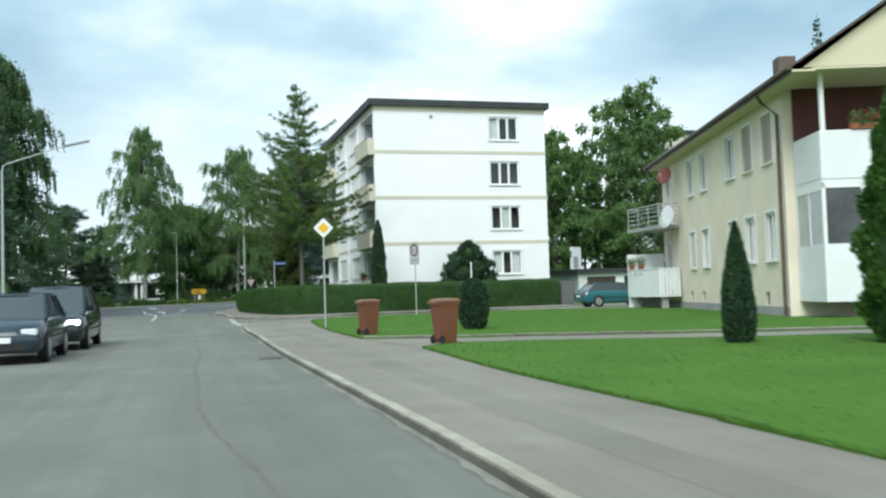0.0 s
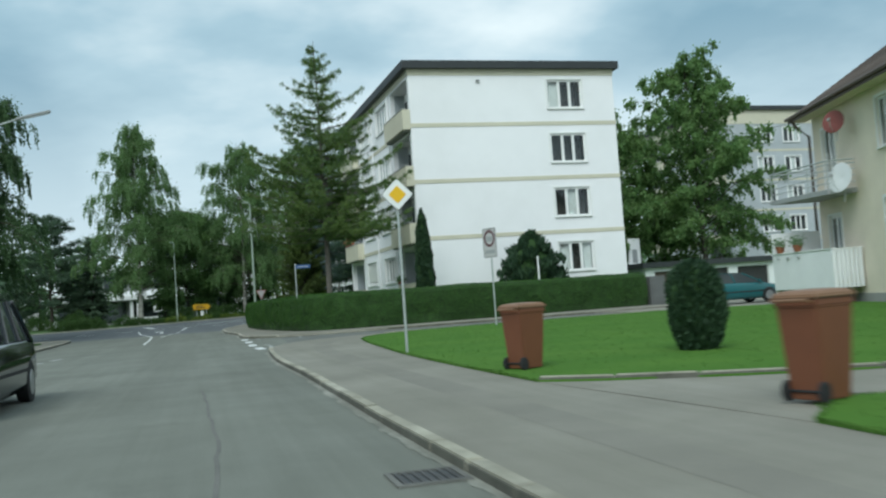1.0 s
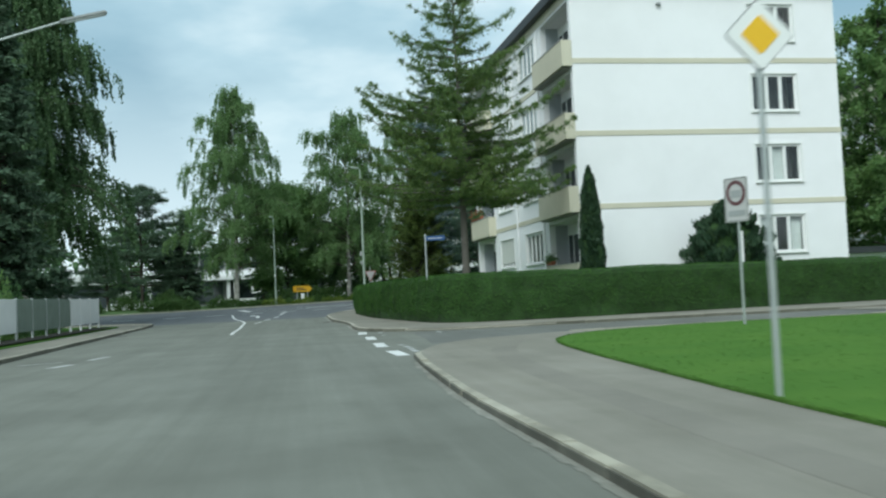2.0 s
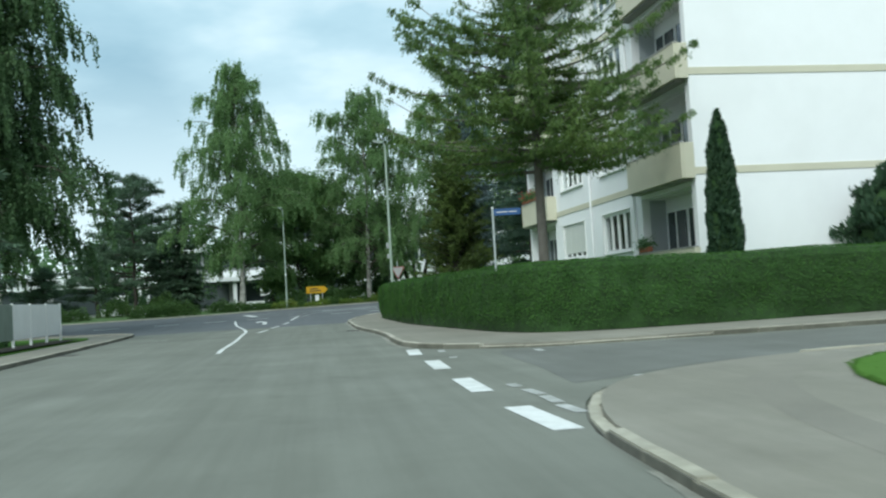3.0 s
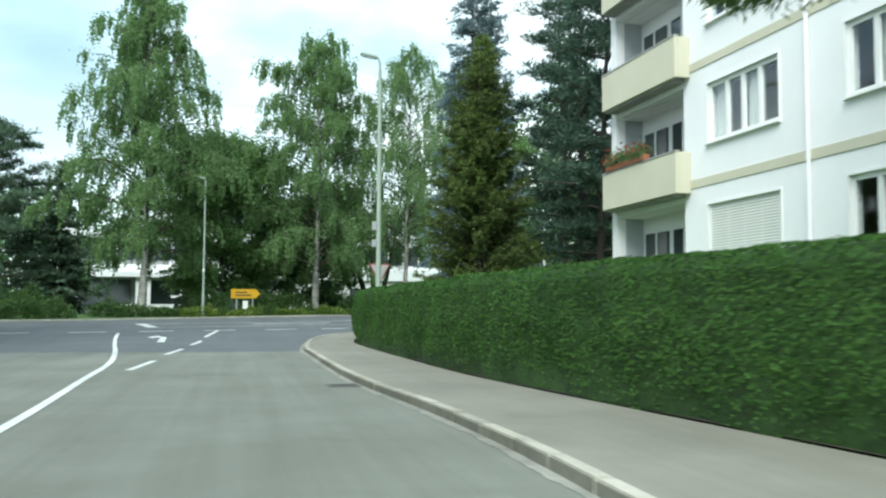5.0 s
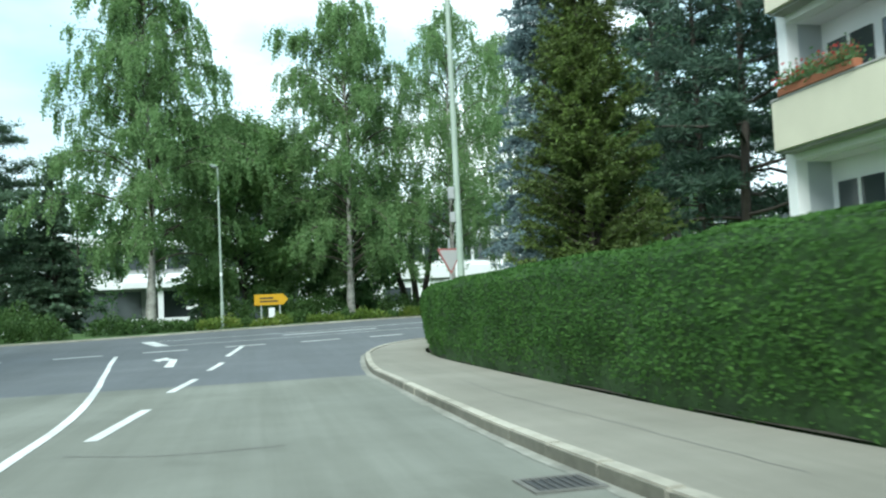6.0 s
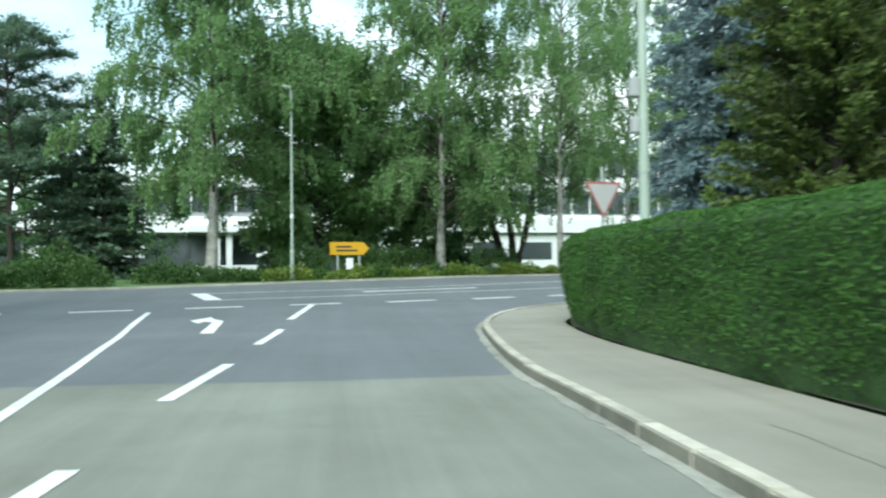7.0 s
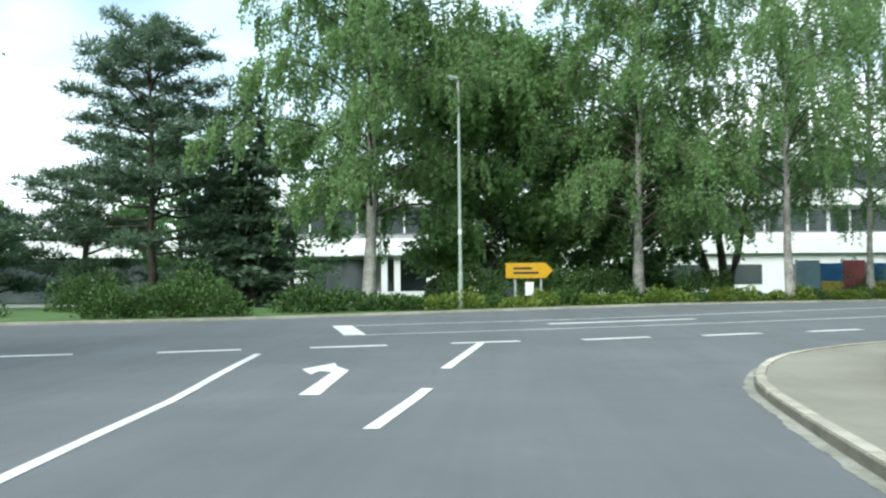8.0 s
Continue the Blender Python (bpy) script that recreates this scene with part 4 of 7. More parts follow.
def yellow_house():
    L, D, EV = 18.3, 9.6, 7.12
    b = thing("house", pose(28.14, 39.26, 0.0, 0, 0, 246), "two-storey yellow rendered house with white window surrounds", "house")
    ws = [(5.6, 6.6), (7.85, 8.9), (11.85, 12.95), (14.05, 15.1), (16.3, 17.3)]
    ops, cells = [], [(5.3, 5.75), (7.4, 7.85), (12.4, 12.85), (15.9, 16.35)]
    for a, c in ws:
        ops += [(a, c, 1.85, 3.42), (a, c, 5.02, 6.62)]
    ops += [(a, c, 0.42, 0.85) for a, c in cells]
    doors = [(0.9, 2.0, 0.9, 3.2), (0.9, 2.0, 4.05, 6.4)]
    wall("wall", L, 0.0, EV, ops + doors, Matrix(), M["render_yellow"], b, label="yellow rendered front wall")
    part("plinth", boxes((-0.02, L + 0.02, -0.03, 0.0, 0.0, 0.38)), M["plinth"], b, "grey plinth")
    wall("wall", D - 0.6, 0.0, EV, [(0.2, 4.2, 5.0, 7.2)], pose(L, 0.3, 0, 0, 0, 90), M["render_yellow"], b)
    wall("wall", D - 0.6, 0.0, EV, [], pose(0, D - 0.3, 0, 0, 0, -90), M["render_yellow"], b)
    wall("wall", L, 0.0, EV, [], pose(L, D, 0, 0, 0, 180), M["render_yellow"], b)
    for k, (a, c) in enumerate(ws):
        window(b, pose(a, 0, 1.85), c - a, 1.57, 2, [0.9, 0, 0, 0, 0][k], [(), (1,), (0, 1), (0, 1), (0,)][k], 0.10, shutter="shutter_light")
        window(b, pose(a, 0, 5.02), c - a, 1.60, 2, [0, 0, 0, 0.97, 0.97][k], [(1,), (0,), (0,), (), ()][k], 0.10)
    for a, c in cells:
        part("cellar_window", boxes((a, c, 0.08, 0.12, 0.42, 0.85)), M["car_glass"], b)
    for x0, x1, z0, z1 in doors:
        window(b, pose(x0, 0, z0), x1 - x0, z1 - z0, 2, 0, (0,), 0.08)
    # roof: two slopes of overlapping tile courses, closed by gables
    ridge, ov, gv = D / 2, 0.65, 3.0
    rise = 0.65
    zr = EV + (ridge + ov) * rise
    for side in (0, 1):
        rows = 19
        for k in range(rows):
            t0, t1 = k / rows, (k + 1) / rows
            ya, yb = -ov + (ridge + ov) * t0, -ov + (ridge + ov) * t1 + 0.06
            za, zb = EV + 0.02 + (zr - EV) * t0, EV + 0.02 + (zr - EV) * t1 + 0.05
            if side:
                ya, yb = D - ya, D - yb
            bm = bmesh.new()
            q = [(-0.6, ya, za + 0.06), (L + gv, ya, za + 0.06), (L + gv, yb, zb + 0.02), (-0.6, yb, zb + 0.02)]
            lo = [bm.verts.new(p) for p in q]
            dn = [bm.verts.new((p[0], p[1], p[2] - 0.05)) for p in q]
            bm.faces.new(lo)
            bm.faces.new(dn[::-1])
            for i in range(4):
                bm.faces.new((lo[i], dn[i], dn[(i + 1) % 4], lo[(i + 1) % 4]))
            bmesh.ops.recalc_face_normals(bm, faces=list(bm.faces))
            part("tile_course", bm, M["roof_tile"], b)
    part("soffit", boxes((-0.6, L + gv, -ov, 0.0, EV - 0.12, EV - 0.06)), M["soffit"], b, "cream boxed eaves")
    part("fascia_board", boxes((-0.6, L + gv, -ov - 0.03, -ov, EV - 0.16, EV + 0.06)), M["pipe_brown"], b)
    part("gutter_pipe", tube(bmesh.new(), [(-0.6, -ov - 0.1, EV), (L + gv, -ov - 0.1, EV)], [0.07, 0.07], 8), M["pipe_brown"], b, "brown eaves gutter")
    for x in (-0.15, L - 0.2):
        part("downpipe", tube(bmesh.new(), [(x, -ov - 0.1, EV), (x, -ov + 0.1, EV - 0.35), (x, -0.09, EV - 0.75), (x, -0.09, 0.1)], [0.055] * 4, 8), M["pipe_brown"], b, "brown downpipe")
    for x0, x1 in ((-0.0, 0.3), (L - 0.05, L + 0.25)):
        bm = bmesh.new()
        prism(bm, [(0.0, EV), (D, EV), (D / 2, EV + D / 2 * rise + 0.35)], x0, x1)
        bmesh.ops.transform(bm, matrix=Matrix(((0, 1, 0, 0), (1, 0, 0, 0), (0, 0, 1, 0), (0, 0, 0, 1))), verts=list(bm.verts))
        bmesh.ops.recalc_face_normals(bm, faces=list(bm.faces))
        part("gable", bm, M["render_yellow"], b, "cream rendered gable")
    # gable face carried forward over the end balcony
    bm = bmesh.new()
    prism(bm, [(-0.25, EV + 0.05), (D + 0.25, EV + 0.05), (D / 2, EV + (D / 2 + 0.25) * rise + 0.3)], L + 2.6, L + 2.75)
    bmesh.ops.transform(bm, matrix=Matrix(((0, 1, 0, 0), (1, 0, 0, 0), (0, 0, 1, 0), (0, 0, 0, 1))), verts=list(bm.verts))
    bmesh.ops.recalc_face_normals(bm, faces=list(bm.faces))
    part("gable", bm, M["soffit"], b, "cream boarded gable over the balcony")
    part("balcony_ceiling", boxes((L + 0.25, L + 2.75, 0.0, D, EV - 0.02, EV + 0.04)), M["soffit"], b)
    part("chimney", bev(boxes((4.0, 4.8, 4.5, 5.3, zr - 0.7, zr + 0.75)), 0.02), M["roof_tile"], b, "brown rendered chimney")
    # end balcony over a glazed winter garden
    bal = part("end_balcony", boxes((L + 0.01, L + 2.2, 0.3, 4.6, 3.95, 4.1)), M["white_panel"], b, "white panelled balcony")
    part("parapet", bev(boxes((L + 2.15, L + 2.22, 0.3, 4.6, 4.05, 5.45), (L + 0.02, L + 2.15, 0.3, 0.37, 4.05, 5.45)), 0.01), M["white_panel"], bal)
    part("post", boxes((L + 2.08, L + 2.2, 0.36, 0.48, 5.45, EV - 0.02)), M["white_trim"], bal)
    part("recess", boxes((L + 0.02, L + 0.06, 0.32, 4.6, 4.1, EV - 0.03)), M["redwood"], bal, "red-brown boarded balcony wall")
    wg = part("winter_garden", boxes((L + 0.02, L + 2.2, 0.3, 4.6, 0.55, 0.65)), M["white_panel"], b, "white glazed winter garden")
    for q in ((L + 2.14, L + 2.2, 0.3, 4.6, 0.65, 2.2), (L + 0.02, L + 2.14, 0.3, 0.36, 0.65, 2.2)):
        part("panel", boxes(q), M["white_panel"], wg)
    for q in ((L + 2.12, L + 2.2, 0.3, 0.4, 2.2, 3.95), (L + 2.12, L + 2.2, 1.4, 1.5, 2.2, 3.95), (L + 2.12, L + 2.2, 2.9, 3.0, 2.2, 3.95), (L + 2.12, L + 2.2, 4.5, 4.6, 2.2, 3.95), (L + 0.02, L + 2.12, 0.3, 0.36, 3.75, 3.95), (L + 2.14, L + 2.2, 0.3, 4.6, 3.8, 3.95), (L + 0.02, L + 0.1, 0.3, 0.37, 2.2, 3.75)):
        part("frame_bar", boxes(q), M["white_trim"], wg)
    for a, c in ((0.4, 1.4), (1.5, 2.9), (3.0, 4.5)):
        p = part("pane", boxes((L + 2.16, L + 2.17, a, c, 2.2, 3.8)), M["pane_dark"], wg)
    for a, c in ((0.12, 1.05), (1.13, 2.1)):
        part("pane", boxes((L + a, L + c, 0.33, 0.34, 2.2, 3.75)), M["pane_pale"], wg)
    part("mullion", boxes((L + 1.05, L + 1.13, 0.3, 0.36, 2.2, 3.75)), M["white_trim"], wg)
    part("post", boxes((L + 2.0, L + 2.12, 4.2, 4.32, 0.0, 0.55)), M["white_trim"], b)
    part("post", boxes((L + 2.0, L + 2.12, 1.6, 1.72, 0.0, 0.55)), M["white_trim"], b)
    # garden-side balcony and terrace near the far corner
    tip, corner, end = (0.12, -1.85), (3.5, -0.98), (3.62, -0.02)
    bal = part("steel_balcony", slab([(tip[0], -0.02), tip, corner, end], 3.82, 3.98), M["sign_grey"], b, "grey slab balcony, wider at its far end, with steel rails")
    for z, rad in ((4.2, 0.016), (4.42, 0.016), (4.64, 0.016), (4.84, 0.02), (4.97, 0.028)):
        part("rail", tube(bmesh.new(), [(tip[0] + 0.05, -0.02, z), (tip[0] + 0.05, tip[1] + 0.06, z), (corner[0] - 0.06, corner[1] + 0.06, z), (end[0] - 0.06, -0.02, z)], [rad] * 4, 6), M["steel"], bal)
    for k in (0.0, 0.34, 0.67, 1.0):
        x, y = tip[0] + 0.05 + (corner[0] - tip[0] - 0.1) * k, tip[1] + 0.06 + (corner[1] - tip[1]) * k
        part("rail_post", tube(bmesh.new(), [(x, y, 3.9), (x, y, 4.98)], [0.026, 0.026], 6), M["steel"], bal)
    ter = part("terrace", slab([(0.0, -0.04), (0.0, -1.85), (3.5, -1.0), (3.62, -0.04)], 0.63, 0.72), M["plinth"], b, "raised terrace with white panels, wider at its far end")
    part("front_panel", slab([(0.0, -1.9), (3.54, -1.04), (3.54, -1.0), (0.0, -1.86)], 0.62, 1.95), M["white_panel"], ter)
    for k in range(7):
        u, v = k / 7, (k + 0.78) / 7
        part("board", slab([(3.545 + 0.11 * u, -1.03 + 0.97 * u), (3.585 + 0.11 * u, -1.03 + 0.97 * u), (3.585 + 0.11 * v, -1.03 + 0.97 * v), (3.545 + 0.11 * v, -1.03 + 0.97 * v)], 0.62, 1.93), M["white_panel"], ter)
    part("coping", slab([(-0.02, -1.93), (3.6, -1.06), (3.58, -0.98), (-0.02, -1.84)], 1.95, 1.985), M["white_trim"], ter)
    part("coping", slab([(3.53, -0.97), (3.61, -0.98), (3.72, -0.05), (3.64, -0.05)], 1.93, 1.965), M["white_trim"], ter)
    for x in (0.35, 0.95, 1.6):
        y = -1.9 + 0.86 * x / 3.54
        part("pot_hook", boxes((x, x + 0.14, y - 0.05, y - 0.01, 1.74, 1.8)), M["sign_grey"], ter)
    part("screen_wall", boxes((-0.06, -0.01, -1.88, -0.05, 0.0, 2.75)), M["white_panel"], ter, "white privacy screen")
    for x, y in ((0.2, -1.6), (3.1, -0.9)):
        part("pier", boxes((x, x + 0.3, y, y + 0.3, 0.0, 0.63)), M["plinth"], ter)
    return b


house = yellow_house()


def dish(m, r, material, label):
    ob = thing("satellite_dish", m, label, "satellite dish", "dishes on the balcony")
    bm = bmesh.new()
    lathe(bm, [(0.01, 0.0)] + [(r * k / 6, 0.30 * r * (k / 6) ** 2) for k in range(1, 7)] + [(r * 0.97, 0.30 * r - 0.015 + 0.02), (0.02, 0.03)], 28)
    part("bowl", bm, material, ob, smooth=True)
    part("arm", tube(bmesh.new(), [(0, -r * 0.9, 0.25 * r), (0, -r * 0.55, r * 0.75), (0, 0, r)], [0.015] * 3, 6), M["steel"], ob)
    part("receiver", boxes((-0.04, 0.04, -0.04, 0.04, r * 0.95, r * 1.12)), M["sign_grey"], ob)
    part("mast", tube(bmesh.new(), [(0, 0, -0.02), (0, -0.05, -0.14), (0, -r * 1.1 - 0.2, -0.14)], [0.025] * 3, 8), M["steel"], ob)


hm = pose(28.14, 39.26, 0.0, 0, 0, 246)
dish(hm @ pose(3.72, -0.5, 4.3, 78, 0, 25), 0.52, M["dish_white"], "white round satellite dish clamped to the balcony rail")
dish(hm @ pose(3.6, -0.55, 6.25, 80, 0, 40), 0.40, M["dish_red"], "red-brown round satellite dish on a mast")


def flower_pot(m, r, leaf):
    ob = thing("flower_pot", m, "terracotta pot with a leafy plant on the ledge", "flower pot", "pots on the terrace wall")
    part("pot", lathe(bmesh.new(), [(r * 0.7, 0), (r, 0.2), (r * 1.08, 0.2), (r * 1.08, 0.24), (r * 0.95, 0.24)], 14), M["terracotta"], ob)
    rng = np.random.default_rng(5)
    c = rng.normal(size=(160, 3)) * [r * 0.8, r * 0.8, r * 0.7] + [0, 0, 0.36]
    me = quads_mesh("plant", leaf_quads(c, rng.normal(size=(160, 3)), 0.09, 0.06, rng), leaf)
    tagged(part_data("plant", me, ob), kind="stuff")


for x, r in ((0.5, 0.16), (1.6, 0.17)):
    flower_pot(hm @ pose(x, -1.885 + 0.243 * x, 1.985), r, M["leaf_dark"])


def flower_box(m, length, seed, label, red=True):
    """A planter on a parapet, leaves spilling over it, with red blossom."""
    ob = thing("flower_box", m, label, "flower box", "balcony planters")
    part("planter", bev(boxes((0, length, -0.1, 0.1, 0, 0.18)), 0.015), M["terracotta"], ob)
    rng = np.random.default_rng(seed)
    n = int(420 * length)
    c = np.stack([rng.uniform(0, length, n), rng.normal(size=n) * 0.13, 0.2 + np.abs(rng.normal(size=n)) * 0.16 - 0.12 * (rng.uniform(0, 1, n) < 0.25)], 1)
    tagged(part_data("leaves", quads_mesh("leaves", leaf_quads(c, rng.normal(size=(n, 3)) + [0, 0, 0.6], 0.10, 0.06, rng), M["leaf_dark"]), ob), kind="stuff")
    k = n // 4
    c = np.stack([rng.uniform(0, length, k), -0.05 + rng.normal(size=k) * 0.13, 0.24 + np.abs(rng.normal(size=k)) * 0.15], 1)
    if not red:
        return
    tagged(part_data("blossom", quads_mesh("blossom", leaf_quads(c, rng.normal(size=(k, 3)), 0.06, 0.06, rng), M["flower_red"]), ob), kind="stuff")


fm = FLATS @ pose(0, DEEP, 0, 0, 0, -90)
flower_box(fm @ pose(0.6, -0.4, 5.46), 2.6, 61, "planter with red blossom on the cream parapet")
flower_box(fm @ pose(15.6, -0.16, 2.2), 0.8, 62, "leafy planter on the low parapet", False)
flower_box(hm @ pose(20.48, 1.2, 5.45, 0, 0, 90), 1.0, 63, "planter with red blossom on the white balcony")


def garages():
    g = thing("garage_row", pose(41.5, 70.5, 0.02, 0, 0, -4.5), "row of flat-roofed garages with dark doors and white piers", "garages")
    part("body", boxes((0, 26, 0.35, 6, 0, 2.35)), M["render_grey"], g)
    part("roof", boxes((-0.3, 26.3, -0.35, 6.2, 2.35, 2.75)), M["fascia"], g, "flat roof with dark edge")
    part("lintel", boxes((0, 26, 0.0, 0.35, 2.05, 2.35)), M["white_panel"], g)
    for k in range(8):
        x = k * 3.6
        part("pier", boxes((x - 0.0, x + 0.8, 0.0, 0.35, 0, 2.05)), M["white_panel"], g, "white pier")
        if k < 7:
            d = part("door", boxes((x + 0.8, x + 3.6, 0.2, 0.25, 0.02, 2.05)), M["sign_black" if k % 3 else "pipe_brown"], g, "dark up-and-over door")
            for j in range(4):
                part("rib", boxes((x + 0.85, x + 3.55, 0.185, 0.2, 0.3 + 0.45 * j, 0.34 + 0.45 * j)), M["iron"], d)
    return g


garages()
cab = thing("advert_board", pose(45.0, 76.9, 2.4, 0, 0, 20), "pale upright board with a dark picture on the garage roof", "board")
part("panel", boxes((-0.75, 0.75, -0.05, 0.05, 0.3, 2.6)), M["sign_white"], cab)
part("picture", boxes((-0.35, 0.3, -0.06, -0.05, 0.6, 1.7)), M["sign_grey"], cab)
part("foot", boxes((-0.1, 0.1, -0.1, 0.1, 0.33, 0.35), (-0.05, 0.05, -0.05, 0.05, -0.0, 0.33)), M["steel"], cab)


def office():
    z0 = 0.75
    b = thing("office_building", pose(-45, 134, z0, 0, 0, 2), "long white office building with window bands behind trees", "office building")
    L = 120
    part("core", boxes((0, 47, 0.6, 16, 0, 3.0)), M["sign_grey"], b, "low grey core")
    part("core", boxes((47.01, 57, 0.6, 16, 0, 6.2)), M["sign_grey"], b)
    part("core", boxes((57.01, L, 0.6, 16, 0, 9.2)), M["white_panel"], b, "taller white core")
    for x0, z, h in ((-0.2, 3.0, 1.1), (46.8, 6.2, 0.9), (56.8, 9.2, 0.9)):
        part("band", bev(boxes((x0, L + 0.2, 0.0, 16.2, z, z + h)), 0.03), M["white_panel"], b, "white parapet band")
    for k in range(40):
        x = 0.4 + k * 3.0
        for z, h in ((4.5, 1.45), (7.4, 1.45))[:2 if x > 57 else 1 if x > 47 else 0]:
            w = part("window", boxes((x, x + 2.7, 0.52, 0.6, z, z + h)), M["car_glass"], b)
            part("mullion", boxes((x + 1.3, x + 1.4, 0.46, 0.52, z, z + h)), M["white_trim"], w)
    for x in (54.2, 55.0, 44.6, 45.4, 66, 67):
        part("column", boxes((x, x + 0.38, -1.2, -0.85, 0, 3.0)), M["white_panel"], b, "white entrance column")
    part("canopy", boxes((52.5, 58.5, -1.6, 0.0, 3.0, 3.45)), M["white_panel"], b)
    for x0, x1 in ((53.0, 59.5), (41.0, 46.0)):
        part("low_wall", boxes((x0, x1, -2.2, -1.9, 0, 0.75)), M["white_panel"], b)
    for x in (57.0, 48.5, 42.5):
        part("notice_board", boxes((x, x + 1.2, -1.3, -1.2, 1.3, 2.1)), M["sign_white"], b)
    part("ground_wall", boxes((68.0, L, 0.3, 0.59, 0.0, 2.9)), M["white_panel"], b, "plain white ground floor wall")
    for k in range(13):
        part("ground_window", boxes((69.0 + 4 * k, 71.4 + 4 * k, 0.27, 0.3, 1.0, 2.3)), M["car_glass"], b)
    for k in range(11):
        part("ground_window", boxes((0.5 + 6 * k, 5.9 + 6 * k, 0.5, 0.59, 0.3, 2.8)), M["car_glass"], b)
    return b


office()


def hoarding():
    """Low site fence of coloured boards between posts."""
    h = thing("hoarding", pose(29.9, 122.0, 0.75, 0, 0, 4), "low fence of blue, red and yellow boards beyond the crossing road", "fence")
    for k, (m, top, low) in enumerate((("board_pale", 2.0, None), ("board_blue", 1.85, "board_yellow"), ("board_red", 2.0, None), ("board_blue", 1.85, "board_yellow"), ("board_blue", 1.8, "board_yellow"))):
        x = k * 1.22
        part("post", bev(boxes((x - 0.05, x + 0.05, 0.0, 0.1, 0.0, top + 0.05)), 0.01), M["steel"], h)
        part("board", bev(boxes((x + 0.02, x + 1.2, -0.04, -0.002, 0.95 if low else 0.15, top)), 0.008), M[m], h)
        if low:
            part("lower_board", bev(boxes((x + 0.02, x + 1.2, -0.06, -0.002, 0.12, 0.94)), 0.008), M[low], h, "yellow lower board")
    return h


hoarding()

# ---- plants ----
def limb(start, direction, length, rng, k=6, sag=0.0, wob=0.06):
    """Points of a bent limb."""
    t = np.linspace(0, 1, k)[:, None]
    p = np.asarray(start) + unit(np.asarray(direction, float)) * length * t
    p[:, 2] -= sag * length * t[:, 0] ** 2
    p[1:] += np.cumsum(rng.normal(size=(k - 1, 3)), axis=0) * wob * length / k
    return p


def tree_thing(name, x, y, label, parts, group="", rz=0.0):
    ob = thing(name, pose(x, y, gz(y) + 0.05, 0, 0, rz), label, "tree" if "tree" in name or name in ("birch", "spruce", "pine", "larch", "conifer") else "shrub", group)
    for nm, me in parts:
        o = part_data(nm, me, ob)
        if nm != "trunk":
            tagged(o, kind="stuff")
    return ob


def trunk_pts(h, rng, lean=0.02, k=9):
    t = np.linspace(0, 1, k)
    p = np.stack([np.cumsum(rng.normal(size=k)) * lean * h / k, np.cumsum(rng.normal(size=k)) * lean * h / k, t * h], 1)
    p[0, :2] = 0
    return p


def at_height(tp, z):
    return np.array([np.interp(z, tp[:, 2], tp[:, 0]), np.interp(z, tp[:, 2], tp[:, 1]), z])


def forks_of(segs):
    """How many of the leading segments are stems."""
    n = 1
    while n < len(segs) and len(segs[n][0]) == 9:
        n += 1
    return n


